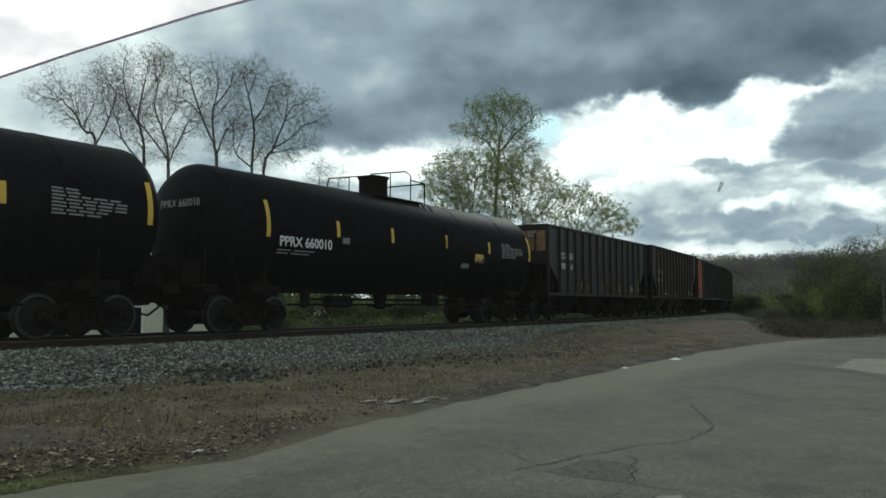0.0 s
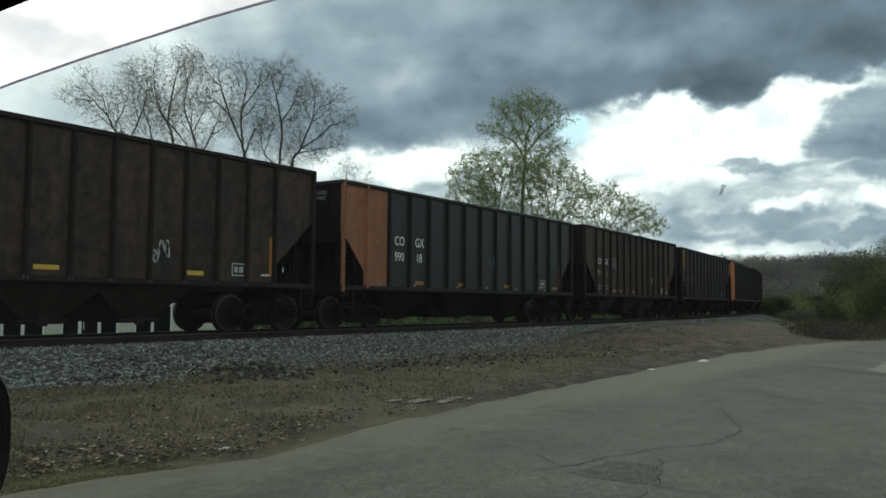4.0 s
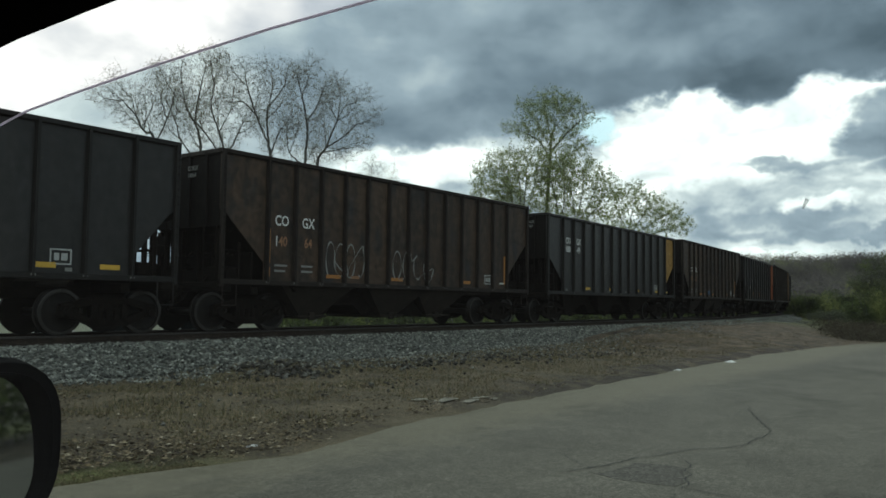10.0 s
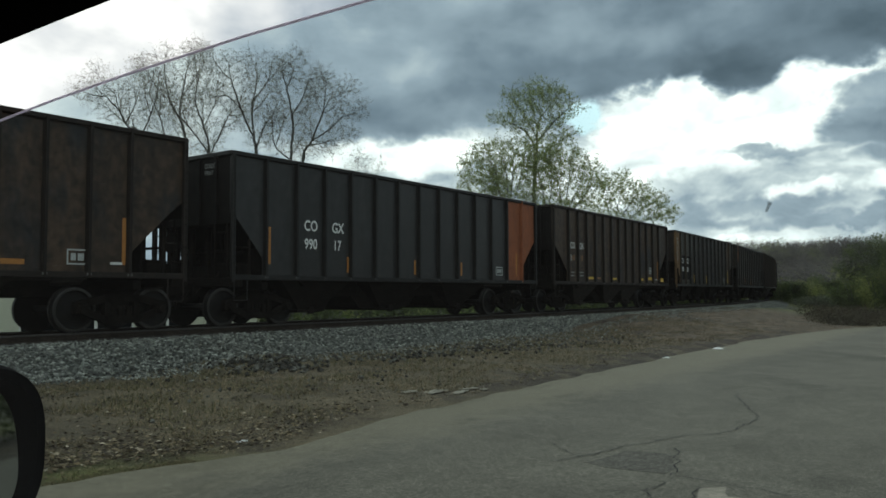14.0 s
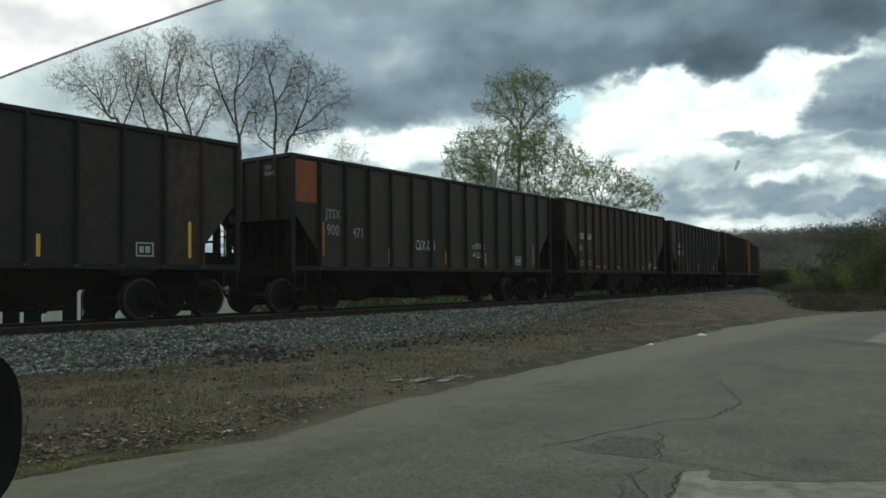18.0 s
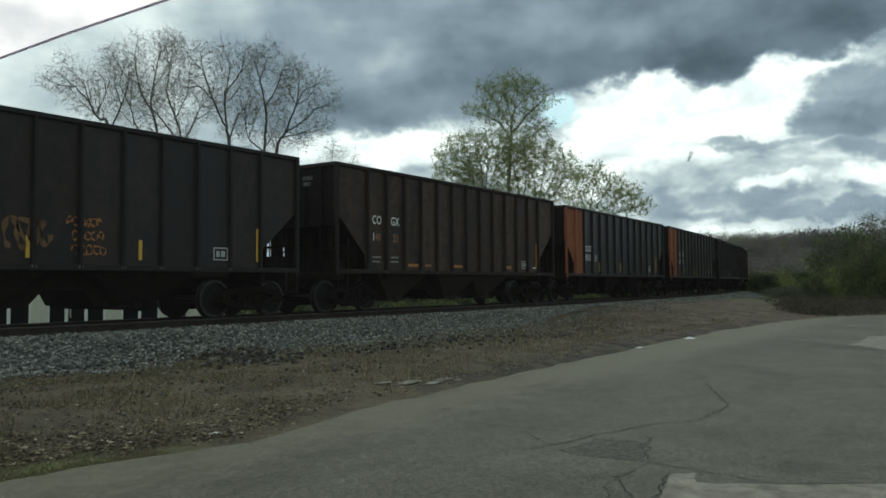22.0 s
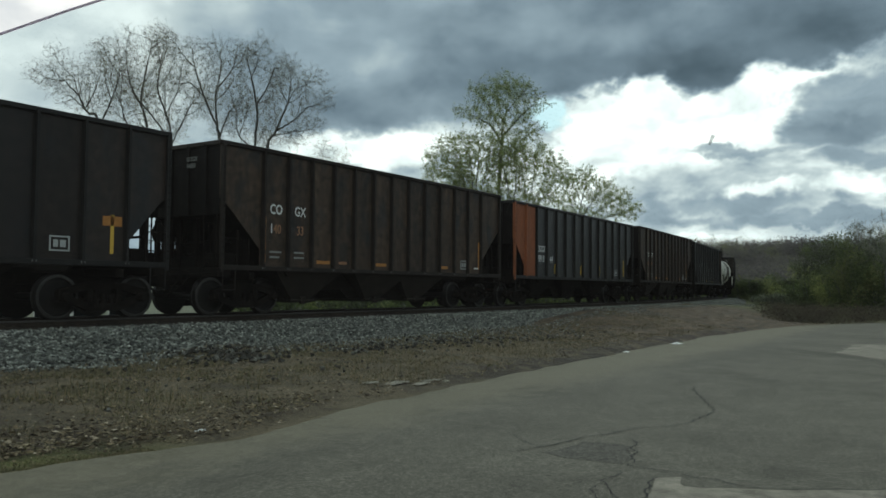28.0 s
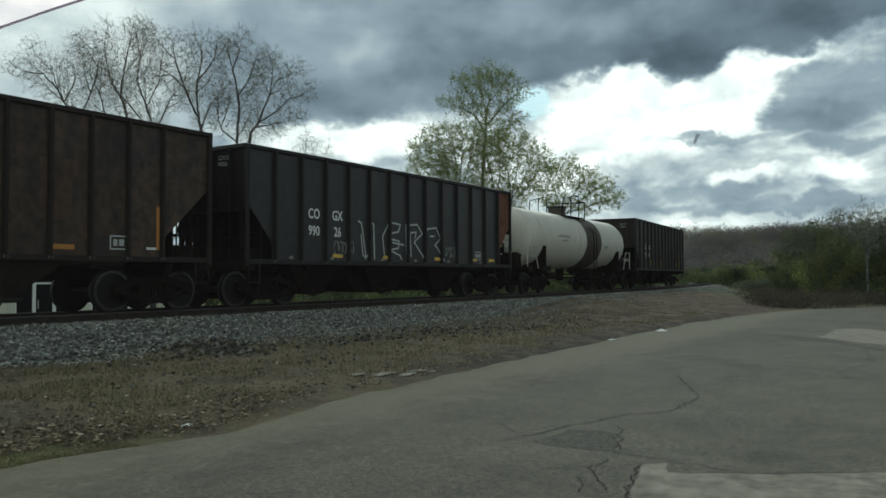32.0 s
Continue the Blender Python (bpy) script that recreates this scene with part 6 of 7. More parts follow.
def reach_for(nr, stems, goals, step, kill, reach, up, wander):
    """Grow branches from the stems until every goal has a twig near it; gives the places and each one's parent. The first stem stands
    on the ground; a later one starts at the place of an earlier stem that is nearest to its first point, if that is near enough."""
    P, par, prev = [], [], []
    for stem in stems:
        last, pts, depth = -1, [np.array(q, float) for q in stem], 0.0
        if P and stem[0][2] > 0.5:
            all_ = np.array(P)
            gap = np.hypot(all_[:, 0] - pts[0][0], all_[:, 2] - pts[0][2])
            last = int(gap.argmin())
            depth = all_[last, 1]
            pts[0] = all_[last]
            for q in pts[1:]:
                q[1] += depth
        full = [pts[0]] + pts + [pts[-1]]
        pts = [pts[0]] + [0.5 * ((2 * b) + (c - a) * h_ + (2 * a - 5 * b + 4 * c - e) * h_ * h_ + (3 * b - a - 3 * c + e) * h_ ** 3)
                          for a, b, c, e in zip(full, full[1:], full[2:], full[3:]) for h_ in (0.25, 0.5, 0.75, 1.0)]
        for (a, b) in zip(pts, pts[1:]):
            n = max(1, round(np.linalg.norm(b - a) / step))
            for i in range(n):
                if i == 0 and last >= 0 and np.linalg.norm(P[last] - a) < 1e-6:
                    continue
                P.append(a + (b - a) * i / n + (nr.normal(size=3) * 0.015 if last >= 0 else 0))
                par.append(last)
                prev.append((b - a) / np.linalg.norm(b - a))
                last = len(P) - 1
    P, prev = np.array(P), np.array(prev)
    kids = np.zeros(len(P), int)
    near, dist = np.zeros(len(goals), int), np.full(len(goals), 1e9)
    fresh, alive = 0, np.ones(len(goals), bool)
    for _ in range(80):
        dd = np.linalg.norm(goals[:, None, :] - P[None, fresh:, :], axis=2)
        j = dd.argmin(axis=1)
        dj = dd[np.arange(len(goals)), j]
        better = dj < dist
        near[better], dist[better] = j[better] + fresh, dj[better]
        alive &= dist > kill
        act = alive & (dist < reach)
        if not act.any():
            break
        pull = np.zeros_like(P)
        v = goals[act] - P[near[act]]
        np.add.at(pull, near[act], v / np.linalg.norm(v, axis=1)[:, None])
        grow_ = np.unique(near[act])
        grow_ = grow_[kids[grow_] < 3]
        if len(grow_) == 0 or len(P) > 12000:
            break
        d = pull[grow_]
        d /= np.linalg.norm(d, axis=1)[:, None] + 1e-6
        d = d + prev[grow_] * 0.75 + np.array([0, 0, up]) + nr.normal(size=d.shape) * wander
        d /= np.linalg.norm(d, axis=1)[:, None]
        kids[grow_] += 1
        fresh = len(P)
        P = np.concatenate([P, P[grow_] + d * step])
        prev = np.concatenate([prev, d])
        par += grow_.tolist()
        kids = np.concatenate([kids, np.zeros(len(grow_), int)])
    return P, par, prev


def tips(limbs, wide, tall):
    """Lobes of a crown about the outer ends of its limbs."""
    out = []
    for st in limbs:
        for k in range(1, len(st)):
            (u0, z0), (u1, z1) = st[k - 1:k + 1]
            f = 0.75 + 0.25 * k / (len(st) - 1)
            out += [(u1, z1, wide * f, tall * f), ((u0 + u1) / 2, (z0 + z1) / 2, wide * f, tall * f)]
    return out


def tree(name, label, heading, dist, limbs, lobes, count, seed, leaf, per, size, twig=0.6, crown_label="", thick=0.0068, power=2.2):
    """limbs: places across and height over the rail, the first from the ground up, the others from where they leave it; lobes as in crown_points."""
    nr = np.random.default_rng(seed)
    x, y = polar(heading, dist)
    z0 = ground_z(x, y) - 0.1
    t = thing(name, label, "tree", at=pose(x, y, z0, 0, 0, -heading))
    sts = []
    for i, st in enumerate(limbs):
        v = nr.uniform(-0.5, 0.5)
        pts = [(u, v * k, z - z0) for k, (u, z) in enumerate(st)]
        sts.append([(st[0][0] * 0.7, 0.0, 0.0), (st[0][0] * 0.9, 0.0, (st[0][1] - z0) * 0.55)] + pts if i == 0 else pts)
    goals = crown_points(nr, [(u, z - z0, ru, rz) for u, z, ru, rz in lobes], count)
    P, par, prev = reach_for(nr, sts, goals, 0.22, 0.23, 3.6, 0.12, 0.06)
    n = len(P)
    w_ = np.full(n, thick ** power)
    main, best = [-1] * n, [0.0] * n
    for i in range(n - 1, -1, -1):
        p = par[i]
        if p >= 0:
            w_[p] += w_[i]
            if w_[i] > best[p]:
                best[p], main[p] = w_[i], i
    r = np.minimum(w_ ** (1 / power) * 0.44, 0.15)
    r = np.maximum(r, thick * 0.8)
    trunk, limbs, twigs = M(), M(), M()
    for i in range(n):
        p = par[i]
        if p >= 0 and main[p] == i:
            continue
        chain = [p, i] if p >= 0 else [i]
        while main[chain[-1]] >= 0:
            chain.append(main[chain[-1]])
        k = 0
        while k < len(chain) - 1:          # cut into stretches of like thickness
            e = min(k + 5, len(chain) - 1)
            r0 = r[chain[k]] if k or p < 0 else min(r[chain[0]], r[chain[1]] * 1.15)
            m = trunk if r0 > 0.10 else (limbs if r0 > 0.028 else twigs)
            m.tube([P[c] for c in chain[k:e + 1]], r0, 8 if m is trunk else (5 if m is limbs else 3), r[chain[e]])
            k = e
    ends = []
    for i in range(n):
        if r[i] > 0.03 or par[i] < 0:
            continue
        ends.append((P[i], prev[i]))
        if nr.random() < twig:
            d = prev[i] + nr.normal(size=3) * 0.75
            d /= np.linalg.norm(d)
            a = P[i] + d * nr.uniform(0.15, 0.32)
            d2 = d + nr.normal(size=3) * 0.4 + np.array([0, 0, 0.35])
            b = a + d2 / np.linalg.norm(d2) * nr.uniform(0.12, 0.3)
            twigs.tube([P[i], a, b], thick * 0.75, 3, thick * 0.55)
            ends += [(a, d), (b, d2)]
    for nm, m in (("trunk", trunk), ("limbs", limbs), ("twigs", twigs)):
        if m.v:
            me = bpy.data.meshes.new(nm)
            me.from_pydata(m.v, [], m.f)
            mt = TWIGBARK if nm == "twigs" else BARK
            me.materials.append(mt)
            me.shade_smooth()
            part(nm, me, mt, t)
    c = np.repeat(np.array([e[0] for e in ends]), per, axis=0)
    k = len(c)
    c = c + nr.normal(size=(k, 3)) * size * 1.3
    a = nr.normal(size=(k, 3))
    a /= np.linalg.norm(a, axis=1)[:, None]
    b = np.cross(a, nr.normal(size=(k, 3)))
    b /= np.linalg.norm(b, axis=1)[:, None]
    s_ = size * nr.uniform(0.5, 1.3, k)[:, None]
    V = np.stack([c - a * s_, c + b * s_ * 0.5, c + a * s_, c - b * s_ * 0.5], 1).reshape(-1, 3)
    me = bpy.data.meshes.new("crown")
    me.from_pydata(V.tolist(), [], np.arange(len(V)).reshape(-1, 4).tolist())
    me.materials.append(leaf)
    part("crown", me, leaf, t, crown_label)
    return t


def polar(h, d):
    return d * math.sin(radians(h)), d * math.cos(radians(h))


def bare(label, h, d, limbs, count, seed, wide=0.88, tall=0.72):
    rng = random.Random(seed)
    for st in list(limbs):       # side limbs that fork off and sweep upwards
        for (u0, z0), (u1, z1) in zip(st, st[1:]):
            if rng.random() < 0.75:
                a = math.atan2(z1 - z0, u1 - u0) + rng.choice((-1, 1)) * radians(rng.uniform(22, 40))
                k = rng.uniform(0.55, 1.0)
                um, zm = u0 + math.cos(a) * k, z0 + math.sin(a) * k
                limbs = limbs + [[(u0, z0), (um, zm), (um + math.cos(a) * k * 0.7, zm + math.sin(a) * k * 0.7 + 0.25)]]
    tree("bare_tree", label, h, d, limbs, tips(limbs, wide, tall), int(count * 2.4), seed, BUDS, 1, 0.036, 0.9)


bare("leafless tree leaning out with drooping side limbs", 33.2, 54, [[(-0.2, 10.6), (-0.8, 11.1), (-1.3, 12.0), (-1.6, 13.0), (-1.8, 13.7)], [(-0.8, 11.1), (-1.8, 12.0), (-2.6, 12.4)], [(-1.3, 12.0), (-2.1, 12.9), (-2.6, 13.3)],
     [(-1.0, 11.4), (-0.4, 12.7), (-0.6, 13.8)], [(-0.2, 10.4), (0.5, 12.0), (0.9, 13.6), (0.8, 14.8)]], 1700, 3)
bare("tall leafless tree with several spreading limbs and few buds", 36.6, 56, [[(-0.6, 10.7), (-1.0, 12.6), (-0.8, 14.2), (-0.5, 16.0), (-0.3, 17.0)], [(-0.6, 9.6), (-1.9, 11.3), (-2.3, 12.7), (-3.0, 14.2), (-3.5, 15.8)],
     [(-1.0, 12.3), (-1.7, 13.8), (-2.0, 15.6), (-1.8, 16.7)], [(-0.8, 13.7), (0.1, 15.4), (0.3, 16.5)]], 1900, 8)
bare("leafless tree with crossing low limbs", 38.4, 53, [[(-0.8, 9.6), (-1.1, 11.2), (-1.7, 13.1), (-1.5, 14.6), (-1.2, 15.8)], [(-0.8, 9.6), (-2.1, 11.3), (-2.9, 12.1), (-3.7, 12.5)], [(-0.8, 9.4), (0.0, 11.3), (0.4, 12.2), (1.0, 12.9)],
     [(-1.1, 11.4), (-0.5, 13.0), (-0.3, 14.4)]], 1800, 14)
bare("tall leafless tree with a vase of forking limbs", 41.0, 53, [[(-0.3, 10.0), (-0.8, 11.4), (-1.4, 12.9), (-1.9, 14.4), (-2.1, 15.6)], [(-0.4, 10.4), (-0.6, 12.5), (-0.4, 14.1), (-0.3, 15.8)], [(-0.3, 10.0), (0.3, 11.7), (1.1, 12.6)],
     [(-1.2, 12.5), (-2.1, 13.3), (-2.8, 13.6)], [(-0.5, 13.4), (0.4, 14.6), (0.6, 15.6)]], 2000, 19)
bare("tall leafless tree with an upright forked crown", 43.6, 53, [[(-0.5, 9.6), (-0.4, 11.3), (-0.5, 12.5), (-0.8, 13.8), (-1.1, 15.0), (-0.9, 15.6)], [(-0.5, 12.2), (0.2, 13.2), (0.6, 14.3), (1.1, 15.0)], [(-0.5, 9.4), (-1.5, 10.2), (-1.7, 11.7), (-1.5, 12.8)]], 1350, 25)
bare("tall leafless tree with arching outer limbs", 44.6, 55, [[(-0.7, 9.7), (-0.1, 11.1), (0.6, 13.0), (1.1, 14.1), (1.5, 14.6)], [(-0.1, 11.0), (1.1, 11.9), (1.9, 12.7), (2.2, 13.1)], [(0.6, 13.0), (0.8, 14.4), (0.5, 15.7)], [(-0.3, 10.7), (0.9, 11.0), (1.5, 11.5)]], 1800, 27)
bare("small thin tree with sparse buds", 48.4, 72, [[(0, 8.0), (-0.1, 10.0), (-0.3, 12.6)], [(0, 9.4), (0.8, 11.2), (1.0, 12.2)], [(0, 9.0), (-0.9, 11.0), (-1.3, 11.8)]], 620, 21)
LEAFY = "thin yellow-green young leaves"
TALL = [[(-0.1, 7.1), (0.0, 8.9), (0.1, 10.7), (0.2, 12.1), (0.5, 13.8), (0.6, 14.7)], [(0.1, 10.5), (-0.5, 11.7), (-1.4, 12.4), (-2.5, 12.8)], [(0.1, 11.4), (-0.3, 12.4), (-0.8, 13.4), (-1.4, 14.2)],
        [(0.2, 11.2), (0.9, 12.0), (1.6, 12.7), (2.4, 13.3)], [(0.1, 9.8), (1.0, 10.7), (2.1, 11.4)], [(0.3, 12.9), (1.1, 13.8), (1.5, 14.4)], [(0.2, 12.0), (-0.1, 13.4), (-0.3, 14.6)]]
tree("budding_tree", "slender tree with thin young green leaves", 60.3, 55, TALL, tips(TALL, 0.85, 0.6), 2000, 4, SPRING, 5, 0.050, 0.6, LEAFY, 0.0090)
BUSHES = [
    (57.2, 53, [[(0.7, 5.6), (0.4, 8.0), (-0.6, 9.1), (-1.6, 9.2)], [(0.7, 5.8), (0.3, 8.6), (-0.7, 10.0)], [(0.8, 6.0), (-0.4, 8.0), (-1.4, 8.1)], [(0.7, 5.2), (0.2, 6.6), (-1.0, 7.0)]], 31),
    (58.3, 52, [[(0.1, 5.6), (-0.1, 8.8), (-0.7, 10.0)], [(0.1, 5.8), (0.4, 8.6), (0.4, 10.1)], [(0.1, 5.6), (0.9, 8.2), (1.2, 9.8)], [(0.1, 5.0), (-0.5, 7.2), (-0.9, 8.0)]], 32),
    (60.9, 53, [[(0.2, 5.4), (-0.1, 7.6), (-0.6, 9.3)], [(0.2, 5.6), (0.5, 7.8), (0.4, 9.6)], [(0.2, 5.2), (-0.5, 6.8), (-0.9, 7.6)]], 35),
    (61.9, 54, [[(0.3, 5.6), (0.0, 8.1), (-0.4, 9.7)], [(0.3, 5.6), (0.7, 8.0), (0.8, 9.8)], [(0.3, 5.8), (1.3, 7.6), (1.7, 9.2)], [(0.4, 5.6), (1.7, 7.1), (2.3, 8.5)], [(0.3, 5.0), (1.0, 6.3), (1.6, 6.9)]], 33)]
for h_, d_, limbs_, sd in BUSHES:
    tree("budding_tree", "bushy many-stemmed tree with young green leaves", h_, d_, limbs_, tips(limbs_, 0.82, 0.75), 300 * len(limbs_), sd, SPRING, 6, 0.048, 0.7, LEAFY)
FARBUSH = [[(-0.3, 5.4), (-0.8, 7.3), (-1.1, 9.0)], [(-0.3, 5.6), (0.1, 7.8), (0.4, 9.1)], [(-0.3, 5.4), (0.9, 7.4), (1.7, 8.4)], [(-0.2, 5.2), (1.6, 6.9), (2.9, 7.7)], [(0.2, 5.4), (2.5, 6.3), (3.7, 6.7)], [(-0.3, 4.8), (-0.9, 6.0), (-1.5, 7.0)]]
tree("budding_tree", "rounded spreading tree with yellow-green young leaves", 66.0, 62, FARBUSH, tips(FARBUSH, 0.85, 0.65), 1700, 41, SPRING, 6, 0.050, 0.7, LEAFY)


def clump_stuff(name, label, category, items, mat, seed, per, leaf, lumps=0.35):
    """Leafy masses: each item (x, y, z, radius, height) becomes a ragged crown of small leaves."""
    rng = np.random.default_rng(seed)
    V = []
    for x, y, z, r, h in items:
        d = rng.normal(size=(per, 3))
        d /= np.linalg.norm(d, axis=1)[:, None]
        rad = rng.uniform(0.25, 1.0, per) ** 0.6 * (1 + lumps * np.sin(d[:, 0] * 5 + x) * np.cos(d[:, 1] * 4 + y))
        c = np.c_[x + d[:, 0] * rad * r, y + d[:, 1] * rad * r, z + h * 0.5 + d[:, 2] * rad * h * 0.5]
        a = rng.normal(size=(per, 3))
        a /= np.linalg.norm(a, axis=1)[:, None]
        b = np.cross(a, rng.normal(size=(per, 3)))
        b /= np.linalg.norm(b, axis=1)[:, None]
        s = (leaf * r) * rng.uniform(0.5, 1.4, per)[:, None]
        V.append(np.stack([c - a * s, c + b * s * 0.6, c + a * s, c - b * s * 0.6], 1).reshape(-1, 3))
    V = np.concatenate(V)
    F = np.arange(len(V)).reshape(-1, 4)
    me = bpy.data.meshes.new(name)
    me.from_pydata(V.tolist(), [], F.tolist())
    me.materials.append(mat)
    return tagged(new(name, me), label, category, kind="stuff")


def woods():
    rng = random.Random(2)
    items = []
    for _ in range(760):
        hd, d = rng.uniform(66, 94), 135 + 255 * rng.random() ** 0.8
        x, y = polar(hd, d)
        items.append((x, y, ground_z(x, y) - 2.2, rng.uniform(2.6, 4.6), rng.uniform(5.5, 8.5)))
    clump_stuff("far_woods", "brown and green spring woods on the ridge, greyed for haze", "woods", items, WOODS, 3, 560, 0.052, 0.16)
    items = []
    for _ in range(150):        # mixed scrub at the foot of the ridge
        hd, d = rng.uniform(70, 100), rng.uniform(92, 180)
        x, y = polar(hd, d)
        items.append((x, y, ground_z(x, y) - 0.3, rng.uniform(1.4, 2.8), rng.uniform(1.4, 3.4)))
    clump_stuff("far_scrub", "mixed green scrub at the foot of the ridge", "scrub", items, GREEN, 5, 520, 0.04)
    items = []
    for _ in range(760):        # dead brush and tall dry grass past the end of the road
        hd, d = rng.uniform(78.4, 100), 44 + 46 * rng.random() ** 1.3
        x, y = polar(hd, d)
        if y < lerp_table(ROAD_EDGE, x) + 0.9 and x < 56 or track_offset(x, y) < 7.5 and x < 60 or track_offset(x, y) < 3.6:
            continue
        items.append((x, y, ground_z(x, y) - 0.15, rng.uniform(0.5, 1.3), rng.uniform(0.35, 1.1)))
    clump_stuff("dry_brush", "grey-brown dead brush past the end of the road", "brush", items, BRUSH, 6, 240, 0.045)


BRUSH = leafmat("dead_brush", [(0.0, (0.032, 0.026, 0.018)), (0.5, (0.068, 0.056, 0.038)), (0.8, (0.10, 0.088, 0.055)), (1.0, (0.10, 0.115, 0.05))], 0.6, 1.6)
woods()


def shrub(h, d, r, ht, seed, mat=None, label="bright green leafing shrub at the field's edge", per=300, leaf=0.078):
    x, y = polar(h, d)
    z = ground_z(x, y)
    t = thing("shrub", label, "shrub", "shrubs past the road", at=pose(x, y, z))
    rng = random.Random(seed)
    m = M()
    for _ in range(9):
        a = rng.uniform(0, 6.28)
        tip = Vector((math.cos(a) * r * rng.uniform(0.3, 0.8), math.sin(a) * r * rng.uniform(0.3, 0.8), ht * rng.uniform(0.6, 0.95)))
        m.tube([(0, 0, -0.05), tip * 0.5 + Vector((0, 0, ht * 0.12)), tip], 0.05, 5, 0.012)
    part("stems", m, BARK, t)
    nr = np.random.default_rng(seed)
    items = [(nr.normal() * r * 0.45, nr.normal() * r * 0.45, ht * nr.uniform(-0.05, 0.55), r * nr.uniform(0.3, 0.55), ht * nr.uniform(0.25, 0.5)) for _ in range(22)]
    ob = clump_stuff("foliage", "leaves of the shrub", "leaves", items, mat or GREEN, seed, per, leaf)
    for k in ("label", "category", "kind"):
        del ob[k]
    ob.parent = t
    return t


YG, GG, TW = "yellow-green leafing tree at the woods' foot", "rounded grey-green bush at the field's edge", "tall green thicket with brown stems"
SHRUBS = [(75.4, 100, 1.7, 2.4, None, None), (76.4, 96, 1.6, 2.8, None, None), (77.2, 94, 1.6, 3.0, None, None), (78.0, 96, 1.7, 3.4, YELLOWGREEN, YG), (78.5, 78, 1.35, 1.9, PALE, GG),
          (79.7, 84, 1.5, 3.0, None, None), (80.4, 108, 1.8, 5.8, YELLOWGREEN, YG), (80.6, 76, 1.6, 3.8, None, None), (81.5, 74, 1.6, 3.6, None, None), (82.0, 70, 1.7, 4.4, YELLOWGREEN, YG),
          (83.2, 74, 1.6, 6.2, YELLOWGREEN, YG), (84.7, 70, 1.7, 6.6, None, TW), (81.9, 86, 1.6, 5.6, None, TW), (82.7, 66, 1.7, 4.4, None, TW), (83.6, 65, 1.8, 4.9, None, TW), (84.5, 62, 1.8, 5.0, None, TW), (85.4, 61, 1.9, 5.6, None, TW), (86.6, 60, 2.2, 5.6, None, TW), (88.5, 60, 2.4, 5.6, None, TW), (91, 60, 2.6, 5.6, None, TW),
          (79.2, 126, 3.0, 4.4, None, None), (82.6, 112, 3.2, 5.4, None, None), (85.2, 100, 3.4, 6.4, None, None), (74.0, 122, 2.4, 2.6, None, None), (72.6, 130, 2.6, 2.6, None, None)]
for i, (h_, d_, r_, t_, mt_, lb_) in enumerate(SHRUBS):
    shrub(h_, d_, r_, t_, 60 + i, mt_, lb_ or "bright green leafing shrub at the field's edge")
bare("bare twiggy sapling over the thicket", 85.0, 58, [[(0, 2.0), (0.1, 3.4), (0.0, 4.8)], [(0.1, 2.6), (0.7, 4.0), (0.9, 4.6)], [(0.0, 2.4), (-0.6, 3.6), (-0.9, 4.2)]], 520, 55)
for h_, d_, sd in ((83.4, 66, 56), (86.8, 62, 57), (81.6, 78, 58)):
    limbs_ = [[(0, 1.6), (0.1, 3.2), (0.2, 4.6)], [(0.0, 2.0), (0.9, 3.4), (1.5, 4.2)], [(0.0, 1.8), (-0.8, 3.2), (-1.3, 4.0)], [(0.0, 1.4), (1.2, 2.2), (1.9, 2.9)], [(0.0, 1.4), (-1.1, 2.1), (-1.8, 2.7)]]
    tree("budding_tree", "twiggy young tree with thin green leaves over the thicket", h_, d_, limbs_, tips(limbs_, 1.0, 0.9), 1500, sd, GREEN, 5, 0.055, 0.7, LEAFY)
# woods' edge behind the road, which the door mirror shows
for i, (x_, y_, r_, t_) in enumerate([(4, -22, 3.2, 6.0), (9, -21, 3.0, 5.4), (14, -20, 3.4, 6.4), (19, -21, 3.0, 5.0), (24, -20, 3.4, 6.2), (29, -21, 3.2, 5.6), (35, -20, 3.4, 6.0), (41, -19, 3.2, 5.6), (48, -18, 3.4, 6.0)]):
    shrub(math.degrees(math.atan2(x_, y_)), math.hypot(x_, y_), r_, t_, 120 + i, label="tall dark green bush across the road", per=130, leaf=0.115)
# low growth behind the track, seen under the cars
for i, (h_, d_, r_, t_) in enumerate([(41.6, 66, 2.6, 4.2), (43.4, 64, 2.8, 4.4), (45.2, 66, 2.8, 4.2), (43, 34, 1.4, 1.5), (45.5, 36, 1.6, 1.6), (48, 40, 1.8, 1.6), (51, 44, 1.8, 1.8), (54, 40, 1.5, 1.4), (57, 46, 2.0, 1.7), (60.5, 44, 1.6, 1.3), (63.5, 50, 1.8, 1.5), (46.8, 62, 3.0, 4.1), (49.4, 64, 3.0, 4.3), (50.3, 78, 3.0, 4.4), (52.9, 66, 3.0, 4.1), (55.4, 64, 3.0, 4.4), (57.9, 68, 3.0, 4.4), (60.0, 70, 3.0, 4.3), (62.2, 72, 3.0, 4.3), (64.6, 74, 3.0, 4.1)]):
    shrub(h_, d_, r_, t_, 90 + i, label="low green scrub behind the track", per=150, leaf=0.11)

for i in range(14):
    x_, y_, _a = on_track(44 + i * 5.2, -6.5 - 1.5 * math.sin(i * 2.3))
    shrub(math.degrees(math.atan2(x_, y_)), math.hypot(x_, y_), 2.3 + 0.4 * math.sin(i * 1.7), 1.9 + 0.5 * math.cos(i * 2.9), 150 + i, label="dark green scrub behind the bend of the track", per=130, leaf=0.11)

